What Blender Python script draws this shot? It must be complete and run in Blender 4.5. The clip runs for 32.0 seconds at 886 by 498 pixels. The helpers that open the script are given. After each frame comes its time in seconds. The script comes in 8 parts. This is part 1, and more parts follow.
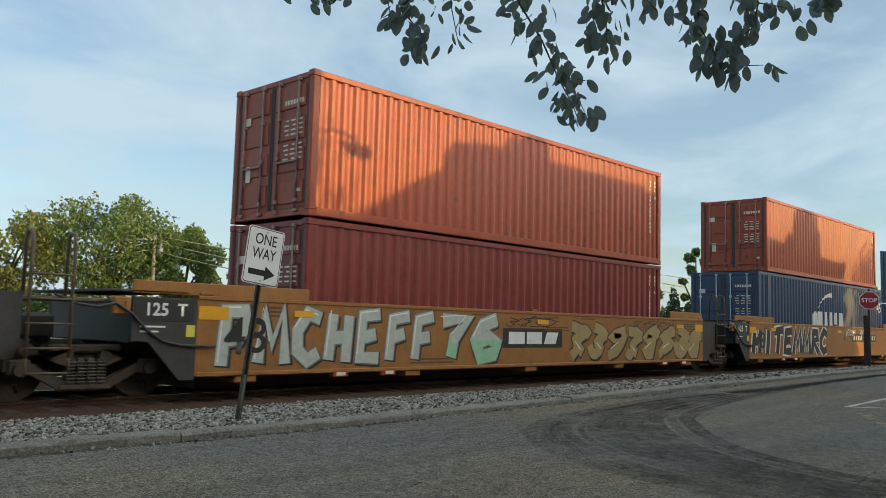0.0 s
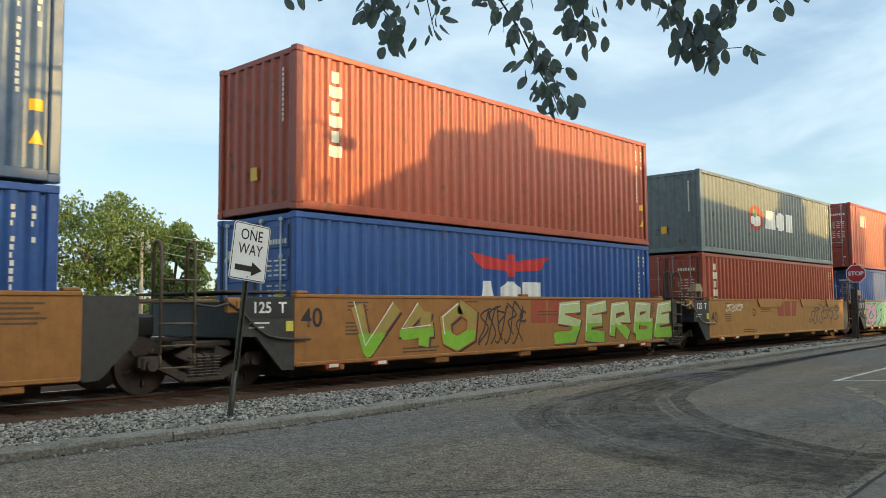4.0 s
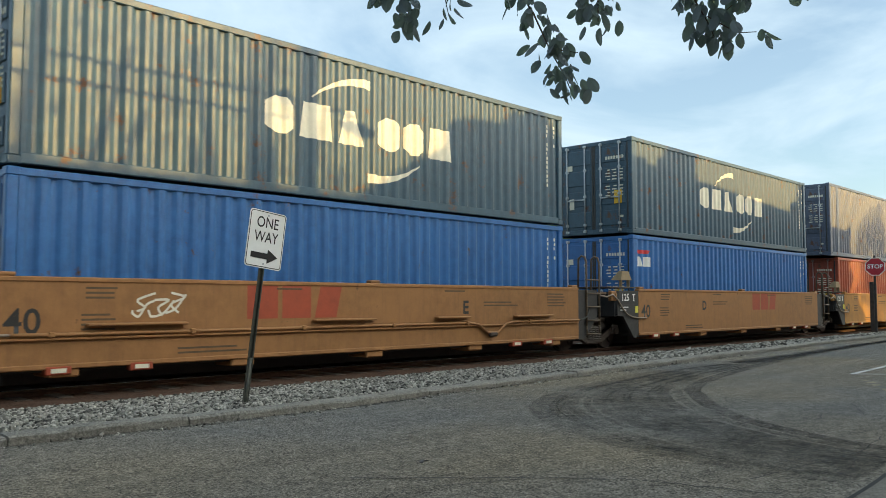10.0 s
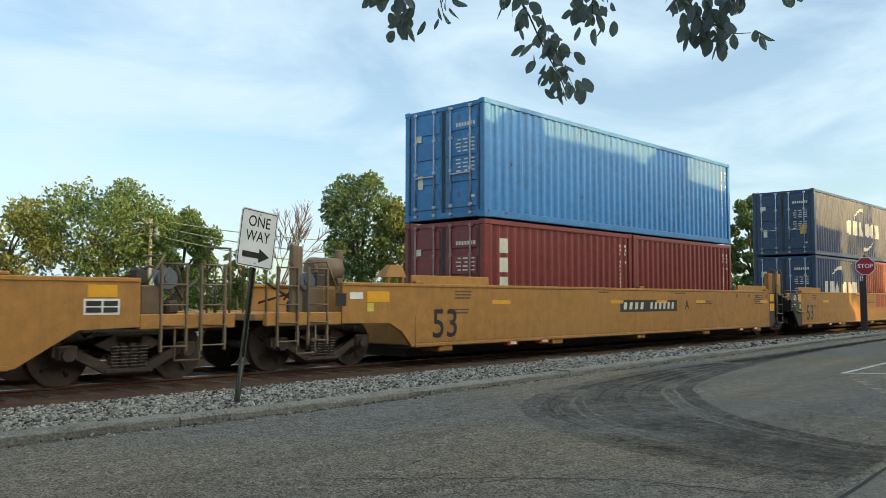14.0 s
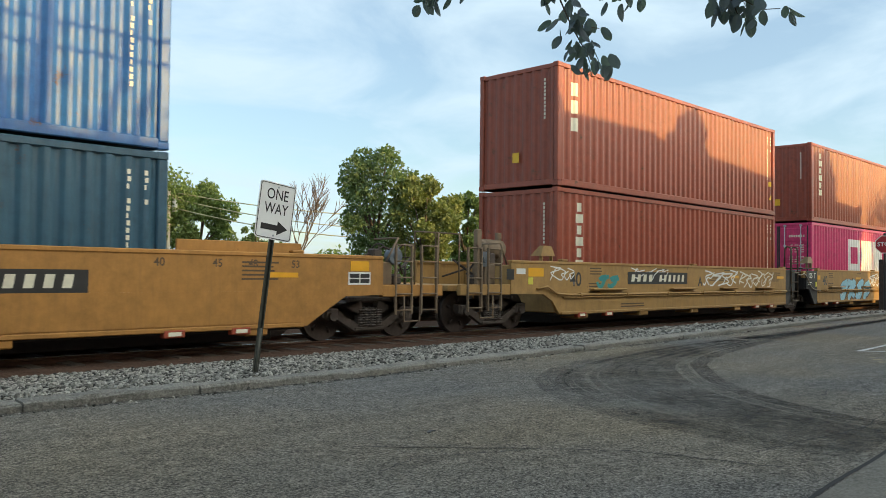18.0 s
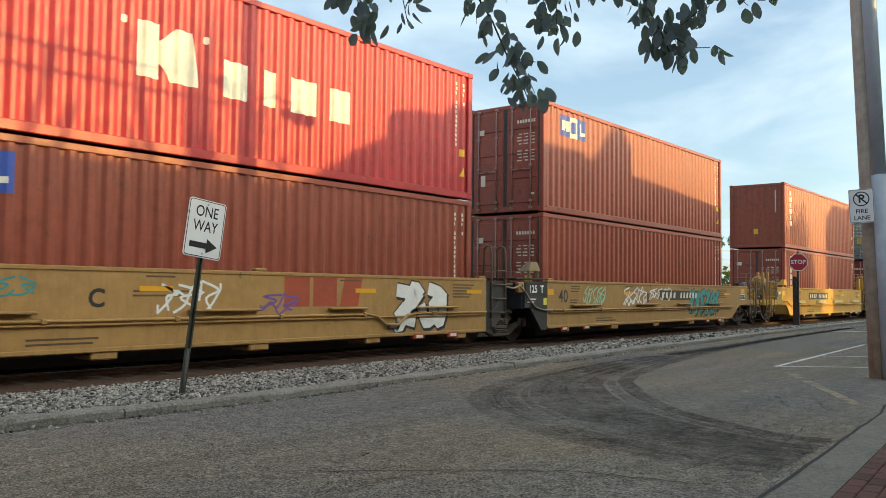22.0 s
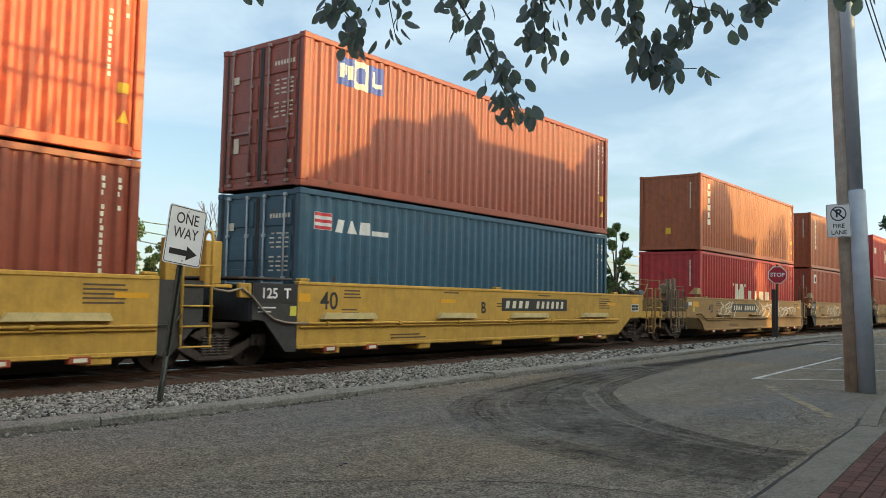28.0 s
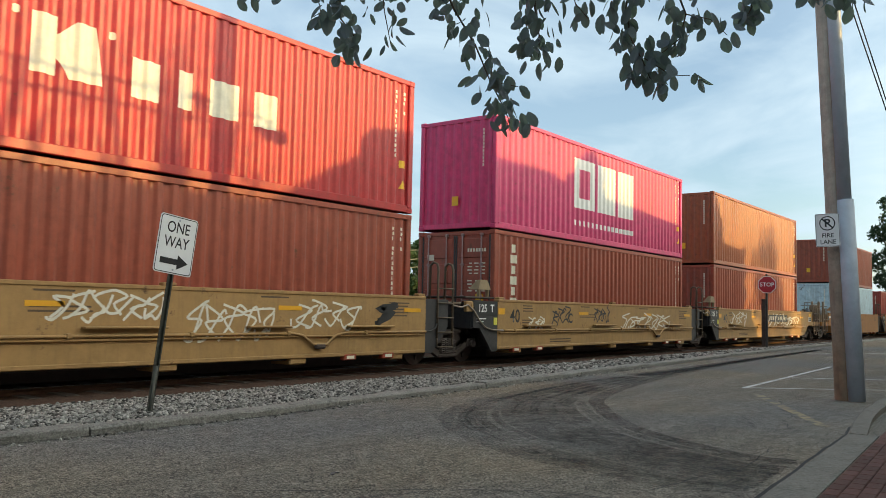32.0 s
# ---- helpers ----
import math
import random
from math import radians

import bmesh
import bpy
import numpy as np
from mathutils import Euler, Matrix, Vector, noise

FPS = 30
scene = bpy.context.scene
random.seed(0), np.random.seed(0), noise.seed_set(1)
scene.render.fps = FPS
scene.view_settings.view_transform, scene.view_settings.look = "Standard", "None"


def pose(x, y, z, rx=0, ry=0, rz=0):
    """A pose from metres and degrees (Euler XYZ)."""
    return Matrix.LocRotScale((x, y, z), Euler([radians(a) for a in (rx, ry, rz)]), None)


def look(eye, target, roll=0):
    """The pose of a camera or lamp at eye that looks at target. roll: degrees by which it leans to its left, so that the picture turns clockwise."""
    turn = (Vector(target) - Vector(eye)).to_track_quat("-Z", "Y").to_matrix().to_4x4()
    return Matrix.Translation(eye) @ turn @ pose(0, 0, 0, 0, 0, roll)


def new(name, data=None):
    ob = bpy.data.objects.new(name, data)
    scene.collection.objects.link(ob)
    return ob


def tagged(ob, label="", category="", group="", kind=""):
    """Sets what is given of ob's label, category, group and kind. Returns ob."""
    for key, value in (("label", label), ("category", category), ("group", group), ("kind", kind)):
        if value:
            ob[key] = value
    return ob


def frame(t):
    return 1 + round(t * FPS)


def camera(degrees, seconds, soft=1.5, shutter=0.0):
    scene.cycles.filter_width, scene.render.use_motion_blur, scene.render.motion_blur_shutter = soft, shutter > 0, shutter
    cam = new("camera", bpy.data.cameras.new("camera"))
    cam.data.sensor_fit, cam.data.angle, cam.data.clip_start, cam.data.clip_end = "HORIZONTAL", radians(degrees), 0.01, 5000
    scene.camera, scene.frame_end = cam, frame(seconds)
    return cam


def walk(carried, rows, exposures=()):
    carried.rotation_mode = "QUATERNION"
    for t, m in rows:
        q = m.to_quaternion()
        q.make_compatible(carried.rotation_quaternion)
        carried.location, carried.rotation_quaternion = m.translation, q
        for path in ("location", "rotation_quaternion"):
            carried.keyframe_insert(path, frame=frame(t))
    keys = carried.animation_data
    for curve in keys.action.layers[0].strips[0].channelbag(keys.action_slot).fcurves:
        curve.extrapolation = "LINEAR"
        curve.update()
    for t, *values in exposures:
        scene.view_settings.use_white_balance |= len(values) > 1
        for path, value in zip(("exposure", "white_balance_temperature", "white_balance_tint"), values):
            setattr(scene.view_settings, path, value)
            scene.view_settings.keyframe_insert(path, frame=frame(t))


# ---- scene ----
# ---- camera ----
cam = camera(56.66, 32.0, 0.5, 0.05)
# seconds, place in metres, then yaw, pitch and lean in degrees
CAMERA_ROWS = [
    (0, 0.002, 0.030, 1.196, -46.46, 5.18, -1.54),
    (1, 0.019, 0.018, 1.231, -46.92, 4.71, -0.21),
    (2, 0.017, 0.015, 1.228, -47.30, 4.31, 0.64),
    (4.5, 0.020, 0.005, 1.222, -47.19, 4.28, 0.37),
    (5, 0.022, -0.008, 1.215, -47.19, 4.44, 0.36),
    (5.5, 0.024, 0.012, 1.221, -47.50, 4.10, 0.34),
    (6, 0.009, 0.028, 1.222, -47.60, 3.80, 0.25),
    (6.5, 0.011, 0.009, 1.224, -47.02, 3.79, 0.14),
    (7, 0.011, 0.010, 1.216, -46.83, 3.51, -0.12),
    (7.5, 0.016, 0.009, 1.223, -46.80, 3.48, 0.09),
    (8, 0.019, 0.008, 1.218, -47.12, 3.52, 0.01),
    (8.5, 0.017, 0.014, 1.212, -46.73, 3.27, -0.19),
    (9, 0.013, 0.007, 1.212, -46.45, 3.37, -0.06),
    (9.5, 0.020, 0.011, 1.215, -46.45, 3.33, -0.01),
    (10, 0.024, 0.005, 1.210, -46.13, 3.58, -0.05),
    (10.5, 0.010, 0.019, 1.212, -46.22, 3.33, -0.03),
    (11, 0.006, 0.015, 1.212, -46.18, 3.44, 0.16),
    (11.5, 0.001, 0.020, 1.219, -46.43, 3.52, 0.17),
    (12, 0.006, 0.010, 1.211, -46.32, 3.52, 0.24),
    (12.5, -0.000, 0.009, 1.214, -46.65, 3.27, 0.22),
    (13, 0.020, 0.015, 1.213, -46.62, 3.05, 0.21),
    (13.5, 0.027, 0.018, 1.218, -46.65, 3.59, -0.07),
    (15.5, 0.041, -0.024, 1.212, -46.77, 2.56, 0.19),
    (16, 0.034, -0.012, 1.227, -46.53, 2.07, 0.62),
    (16.5, 0.028, -0.007, 1.231, -46.75, 1.79, 0.50),
    (17, 0.021, -0.003, 1.234, -47.36, 1.95, 0.37),
    (17.5, 0.007, -0.010, 1.219, -46.95, 1.91, -0.13),
    (18, -0.006, -0.017, 1.204, -45.56, 1.74, -0.63),
    (18.5, -0.007, -0.018, 1.218, -45.04, 1.69, 0.04),
    (19, -0.008, -0.019, 1.232, -47.70, -0.04, 0.70),
    (19.5, -0.006, -0.027, 1.219, -49.61, 0.20, -0.48),
    (20, -0.030, -0.031, 1.235, -49.84, 1.17, -0.62),
    (20.5, -0.020, -0.033, 1.234, -50.28, 1.73, -0.65),
    (21, -0.038, -0.038, 1.243, -50.37, 2.60, -0.97),
    (21.5, -0.043, -0.006, 1.247, -50.43, 2.83, -1.08),
    (22, -0.047, 0.009, 1.248, -50.52, 2.83, -0.69),
    (22.5, -0.050, 0.007, 1.240, -51.10, 3.27, -0.36),
    (23, -0.045, 0.004, 1.243, -50.97, 3.13, -0.63),
    (23.5, -0.046, 0.010, 1.236, -50.78, 3.09, -1.29),
    (24, -0.047, 0.015, 1.243, -50.88, 3.16, -1.71),
    (24.5, -0.055, 0.002, 1.242, -51.26, 3.20, -1.08),
    (25, -0.044, -0.011, 1.244, -51.15, 3.13, -1.24),
    (25.5, -0.048, -0.007, 1.247, -51.21, 3.40, -1.10),
    (27.5, -0.050, -0.013, 1.242, -51.57, 3.48, -1.21),
    (28, -0.047, -0.015, 1.261, -51.70, 3.46, -1.27),
    (28.5, -0.043, -0.015, 1.253, -51.81, 3.49, -1.33),
    (29, -0.052, -0.007, 1.255, -51.92, 3.66, -1.43),
    (29.5, -0.051, -0.005, 1.244, -51.74, 3.34, -1.36),
    (30, -0.054, -0.001, 1.253, -51.98, 3.54, -1.17),
    (30.5, -0.058, -0.007, 1.253, -52.18, 3.84, -1.36),
    (31, -0.063, -0.003, 1.265, -52.24, 4.01, -1.27),
    (31.5, -0.060, -0.007, 1.244, -52.28, 4.14, -1.51),
    (32, -0.056, -0.012, 1.249, -52.33, 4.18, -1.24),
]
EXPOSURES = [(t, stops - 0.29, 7600, 10) for t, stops in
             ((0, 1.45), (1, 1.72), (3, 1.8), (6, 1.77), (8.2, 1.75), (8.6, 1.66), (9, 1.84), (11, 1.82), (13, 1.81), (15.5, 1.8), (17, 1.58), (18, 1.8), (19, 2.14), (20, 1.92), (23, 1.76), (24, 1.62), (25, 1.74), (28, 1.74), (32, 1.68))]
walk(cam, [(t, pose(x, y, z, 0, 0, yaw) @ pose(0, 0, 0, 90 + pitch) @ pose(0, 0, 0, 0, 0, -lean))
           for t, x, y, z, yaw, pitch, lean in CAMERA_ROWS], exposures=EXPOSURES)

# ---- world and sun ----
SUN_ELEVATION, SUN_WAY = 12.0, (-0.407, 0.913)          # the level way in which the light travels
world = bpy.data.worlds.new("sky")
scene.world = world
world.use_nodes = True
wn, wl = world.node_tree.nodes, world.node_tree.links
sky = wn.new("ShaderNodeTexSky")
sky.sky_type, sky.sun_disc = "NISHITA", False
sky.sun_elevation, sky.sun_rotation = radians(SUN_ELEVATION), radians(156)
sky.air_density, sky.dust_density, sky.ozone_density = 1.0, 1.0, 2.2
wcoord = wn.new("ShaderNodeTexCoord")
wsep = wn.new("ShaderNodeSeparateXYZ")
wl.new(wcoord.outputs["Generated"], wsep.inputs[0])
# project the direction on a flat cloud sheet
wadd = wn.new("ShaderNodeMath"); wadd.operation = "ADD"; wadd.inputs[1].default_value = 0.12
wl.new(wsep.outputs[2], wadd.inputs[0])
wmax = wn.new("ShaderNodeMath"); wmax.operation = "MAXIMUM"; wmax.inputs[1].default_value = 0.05
wl.new(wadd.outputs[0], wmax.inputs[0])
wdx = wn.new("ShaderNodeMath"); wdx.operation = "DIVIDE"
wdy = wn.new("ShaderNodeMath"); wdy.operation = "DIVIDE"
wl.new(wsep.outputs[0], wdx.inputs[0]); wl.new(wmax.outputs[0], wdx.inputs[1])
wl.new(wsep.outputs[1], wdy.inputs[0]); wl.new(wmax.outputs[0], wdy.inputs[1])
wcomb = wn.new("ShaderNodeCombineXYZ")
wl.new(wdx.outputs[0], wcomb.inputs[0]); wl.new(wdy.outputs[0], wcomb.inputs[1])
wnoise = wn.new("ShaderNodeTexNoise")
wnoise.inputs["Scale"].default_value, wnoise.inputs["Detail"].default_value = 1.25, 8
wnoise.inputs["Roughness"].default_value, wnoise.inputs["Distortion"].default_value = 0.55, 0.6
wl.new(wcomb.outputs[0], wnoise.inputs["Vector"])
wramp = wn.new("ShaderNodeValToRGB")
wramp.color_ramp.elements[0].position, wramp.color_ramp.elements[1].position = 0.40, 0.64
wramp.color_ramp.elements[0].color = (0.3, 0.3, 0.3, 1)
wramp.color_ramp.elements[1].color = (0.95, 0.95, 0.95, 1)
wl.new(wnoise.outputs["Fac"], wramp.inputs[0])
wmix = wn.new("ShaderNodeMix"); wmix.data_type = "RGBA"
wl.new(wramp.outputs[0], wmix.inputs["Factor"])
wl.new(sky.outputs[0], wmix.inputs["A"])
wmix.inputs["B"].default_value = (2.8, 3.5, 4.2, 1)
wback = wn["Background"]
# haze and thin cloud scatter forwards: the sky grows brighter towards the sun's side
wdot = wn.new("ShaderNodeVectorMath"); wdot.operation = "DOT_PRODUCT"
wdot.inputs[1].default_value = (-SUN_WAY[0], -SUN_WAY[1], 0.15)
wl.new(wcoord.outputs["Generated"], wdot.inputs[0])
wglow = wn.new("ShaderNodeMapRange"); wglow.interpolation_type = "SMOOTHSTEP"
for slot, v in (("From Min", 0.12), ("From Max", 1.0), ("To Min", 0.83), ("To Max", 2.85)):
    wglow.inputs[slot].default_value = v
wl.new(wdot.outputs["Value"], wglow.inputs["Value"])
wscale = wn.new("ShaderNodeVectorMath"); wscale.operation = "SCALE"
wl.new(wmix.outputs["Result"], wscale.inputs[0])
wl.new(wglow.outputs[0], wscale.inputs["Scale"])
wtint = wn.new("ShaderNodeMix"); wtint.data_type = "RGBA"; wtint.blend_type = "MULTIPLY"
wtint.inputs["Factor"].default_value = 1.0
wwarm = wn.new("ShaderNodeMapRange")
for slot, v in (("From Min", 0.72), ("From Max", 1.5)):
    wwarm.inputs[slot].default_value = v
wl.new(wglow.outputs[0], wwarm.inputs["Value"])
wcol = wn.new("ShaderNodeValToRGB")
wcol.color_ramp.elements[0].color, wcol.color_ramp.elements[1].color = (0.88, 1.03, 1.16, 1), (1.10, 1.0, 0.86, 1)
wl.new(wwarm.outputs[0], wcol.inputs[0])
wl.new(wscale.outputs[0], wtint.inputs["A"])
wl.new(wcol.outputs[0], wtint.inputs["B"])
wl.new(wtint.outputs["Result"], wback.inputs[0])
wback.inputs[1].default_value = 0.11

sun = new("sun", bpy.data.lights.new("sun", "SUN"))
sun.data.energy, sun.data.angle, sun.data.color = 1.58, radians(0.5), (1.0, 0.69, 0.26)
sun_fall = -math.tan(radians(SUN_ELEVATION))
sun.matrix_world = look((0, 0, 40), (SUN_WAY[0], SUN_WAY[1], 40 + sun_fall))

# ---- materials ----
def noise_node(nt, coord, scale, detail=4, rough=0.6, stretch=None):
    n = nt.nodes.new("ShaderNodeTexNoise")
    n.inputs["Scale"].default_value, n.inputs["Detail"].default_value, n.inputs["Roughness"].default_value = scale, detail, rough
    if stretch:
        m = nt.nodes.new("ShaderNodeMapping")
        m.inputs["Scale"].default_value = stretch
        nt.links.new(coord, m.inputs[0])
        nt.links.new(m.outputs[0], n.inputs["Vector"])
    else:
        nt.links.new(coord, n.inputs["Vector"])
    return n.outputs["Fac"]


def ramp_node(nt, fac, lo, hi, c0=(0, 0, 0, 1), c1=(1, 1, 1, 1)):
    r = nt.nodes.new("ShaderNodeValToRGB")
    r.color_ramp.elements[0].position, r.color_ramp.elements[1].position = lo, hi
    r.color_ramp.elements[0].color, r.color_ramp.elements[1].color = c0, c1
    nt.links.new(fac, r.inputs[0])
    return r.outputs[0]


def mix_node(nt, fac, a, b, blend="MIX"):
    m = nt.nodes.new("ShaderNodeMix")
    m.data_type, m.blend_type = "RGBA", blend
    for sock, v in (("Factor", fac), ("A", a), ("B", b)):
        if isinstance(v, bpy.types.NodeSocket):
            nt.links.new(v, m.inputs[sock])
        elif sock == "Factor":
            m.inputs[sock].default_value = v
        else:
            m.inputs[sock].default_value = (*v[:3], 1)
    return m.outputs["Result"]


def material(name, colour, rough=0.6, metal=0.0, grain=0.12, grain_scale=6.0, wear=None, wear_amount=0.0, wear_scale=3.0,
             streak=0.0, bump=0.0, bump_scale=60.0, spec=0.5, per_object=0.0, per_island=0.0, speckle=0.0):
    """A painted, stained or rough surface: two scales of variation, wear patches, run marks and fine relief."""
    mat = bpy.data.materials.new(name)
    mat.use_nodes = True
    nt = mat.node_tree
    b = nt.nodes["Principled BSDF"]
    co = nt.nodes.new("ShaderNodeTexCoord").outputs["Object"]
    col = (*colour, 1)
    dark = [c * (1 - grain * 2) for c in colour]
    light = [min(1, c * (1 + grain * 1.4)) for c in colour]
    big = noise_node(nt, co, grain_scale * 0.12, 3)
    fine = noise_node(nt, co, grain_scale, 6, 0.7)
    out = mix_node(nt, ramp_node(nt, fine, 0.3, 0.7), dark, light)
    out = mix_node(nt, ramp_node(nt, big, 0.35, 0.65, (0, 0, 0, 1), (0.5, 0.5, 0.5, 1)), out, light)
    if streak:
        s = noise_node(nt, co, 4.0, 5, 0.7, (3.2, 3.2, 0.22))
        out = mix_node(nt, ramp_node(nt, s, 0.5, 0.85, (0, 0, 0, 1), (streak, streak, streak, 1)), out, [c * 0.45 + 0.02 for c in colour])
    if wear:
        w = noise_node(nt, co, wear_scale, 8, 0.72)
        e = 0.78 - 0.33 * wear_amount
        out = mix_node(nt, ramp_node(nt, w, e, e + 0.07), out, wear)
    if speckle:
        sp = noise_node(nt, co, 62.0, 5, 0.85)
        out = mix_node(nt, 1.0, out, ramp_node(nt, sp, 0.41, 0.59, (1 - speckle,) * 3 + (1,), (1 + speckle,) * 3 + (1,)), "MULTIPLY")
    if per_object or per_island:
        src = nt.nodes.new("ShaderNodeObjectInfo").outputs["Random"] if per_object else nt.nodes.new("ShaderNodeNewGeometry").outputs["Random Per Island"]
        amt = per_object or per_island
        out = mix_node(nt, 1.0, out, ramp_node(nt, src, 0, 1, (1 - amt, 1 - amt, 1 - amt, 1), (1 + amt, 1 + amt, 1 + amt, 1)), "MULTIPLY")
    nt.links.new(out, b.inputs["Base Color"])
    b.inputs["Roughness"].default_value, b.inputs["Metallic"].default_value = rough, metal
    b.inputs["Specular IOR Level"].default_value = spec
    rr = nt.nodes.new("ShaderNodeMapRange")
    rr.inputs["To Min"].default_value, rr.inputs["To Max"].default_value = max(0.05, rough - 0.12), min(1, rough + 0.12)
    nt.links.new(fine, rr.inputs["Value"])
    nt.links.new(rr.outputs[0], b.inputs["Roughness"])
    if bump:
        bn = nt.nodes.new("ShaderNodeBump")
        bn.inputs["Strength"].default_value, bn.inputs["Distance"].default_value = bump, 0.01
        nt.links.new(noise_node(nt, co, bump_scale, 5, 0.65), bn.inputs["Height"])
        nt.links.new(bn.outputs[0], b.inputs["Normal"])
    return mat


def paint(name, colour, rust=0.25, rough=0.42, streak=0.7):
    return material(name, colour, rough, 0.0, 0.15, 5.0, (0.11, 0.05, 0.025), rust, 2.2, streak, 0.35, 9, 0.4, per_object=0.10)


STEEL_PAINTS = {k: paint(k + "_container_paint", c, r + 0.09) for k, (c, r) in {
    "rust": ((0.325, 0.061, 0.030), 0.46), "maroon": ((0.215, 0.036, 0.032), 0.41), "brown": ((0.29, 0.065, 0.036), 0.41),
    "tan": ((0.315, 0.081, 0.031), 0.36), "red": ((0.42, 0.03, 0.032), 0.33), "orange": ((0.56, 0.09, 0.034), 0.36),
    "scarlet": ((0.325, 0.054, 0.038), 0.41), "navy": ((0.030, 0.062, 0.125), 0.40), "slate": ((0.040, 0.085, 0.12), 0.50),
    "blue": ((0.022, 0.125, 0.33), 0.41), "royal": ((0.020, 0.085, 0.27), 0.41), "azure": ((0.03, 0.20, 0.44), 0.41),
    "steel": ((0.088, 0.110, 0.155), 0.52), "dusk": ((0.075, 0.125, 0.20), 0.45), "sage": ((0.20, 0.228, 0.205), 0.5), "stone": ((0.138, 0.175, 0.172), 0.45), "pink": ((0.62, 0.05, 0.155), 0.29),
    "pale": ((0.45, 0.58, 0.62), 0.46), "teal": ((0.028, 0.09, 0.135), 0.41)}.items()}
CAR_PAINTS = {k: material(k + "_wagon_paint", c, 0.6, 0, 0.14, 4.0, (0.10, 0.05, 0.03), w, 2.0, 0.5, 0.2, 25, 0.35, per_object=0.06)
              for k, (c, w) in {"ochre": ((0.32, 0.138, 0.040), 0.35), "amber": ((0.40, 0.19, 0.05), 0.35), "mustard": ((0.355, 0.20, 0.068), 0.45),
                                "grimy": ((0.27, 0.19, 0.10), 0.6), "yellow": ((0.54, 0.31, 0.06), 0.2), "buff": ((0.355, 0.205, 0.078), 0.5), "tawny": ((0.31, 0.145, 0.055), 0.45), "umber": ((0.19, 0.13, 0.082), 0.6), "sooty": ((0.13, 0.092, 0.06), 0.6)}.items()}
MAT = {
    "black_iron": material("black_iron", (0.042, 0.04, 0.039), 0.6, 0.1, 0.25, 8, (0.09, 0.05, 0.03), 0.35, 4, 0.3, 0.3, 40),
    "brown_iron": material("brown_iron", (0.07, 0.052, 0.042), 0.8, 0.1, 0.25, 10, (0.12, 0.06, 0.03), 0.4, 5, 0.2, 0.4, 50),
    "wheel_steel": material("wheel_steel", (0.07, 0.052, 0.044), 0.6, 0.4, 0.2, 12),
    "bright_steel": material("bright_steel", (0.62, 0.61, 0.59), 0.2, 1.0, 0.08, 10),
    "grey_conduit": material("grey_conduit", (0.36, 0.41, 0.46), 0.45, 0.0, 0.08, 7),
    "galvanised": material("galvanised", (0.42, 0.45, 0.47), 0.5, 0.6, 0.12, 9, bump=0.05),
    "white_paint": material("white_paint", (0.72, 0.72, 0.68), 0.55, 0, 0.07, 6, (0.3, 0.25, 0.2), 0.15, 6),
    "cream_paint": material("cream_paint", (0.70, 0.66, 0.52), 0.55, 0, 0.08, 6, (0.3, 0.2, 0.12), 0.2, 5),
    "yellow_paint": material("yellow_paint", (0.75, 0.42, 0.02), 0.5, 0, 0.08, 6),
    "black_paint": material("black_paint", (0.02, 0.02, 0.02), 0.5, 0, 0.2, 6),
    "red_paint": material("red_paint", (0.55, 0.03, 0.03), 0.5, 0, 0.1, 6),
    "oxide_paint": material("oxide_paint", (0.35, 0.06, 0.025), 0.6, 0, 0.12, 6),
    "orange_tape": material("orange_tape", (0.75, 0.36, 0.02), 0.45, 0, 0.06, 6),
    "ledge_yellow": material("ledge_yellow", (0.60, 0.47, 0.22), 0.6, 0, 0.15, 6, (0.3, 0.2, 0.1), 0.4, 6),
    "rod_paint": material("rod_paint", (0.30, 0.19, 0.17), 0.5, 0.2, 0.15, 9),
    "hub_grey": material("hub_grey", (0.13, 0.15, 0.17), 0.5, 0.2, 0.15, 9),
    "hose_tan": material("hose_tan", (0.26, 0.20, 0.15), 0.5, 0.2, 0.15, 9),
    "hose_rubber": material("hose_rubber", (0.05, 0.05, 0.048), 0.75, 0, 0.2, 10),
    "label_yellow": material("label_yellow", (0.62, 0.55, 0.08), 0.5, 0, 0.1, 8),
    "stencil_brown": material("stencil_brown", (0.10, 0.06, 0.03), 0.7, 0, 0.2, 12, (0.3, 0.2, 0.08), 0.5, 30),
    "spring_steel": material("spring_steel", (0.12, 0.10, 0.088), 0.6, 0.2, 0.2, 12),
    "rubber": material("rubber", (0.02, 0.02, 0.02), 0.8, 0, 0.2, 10),
}

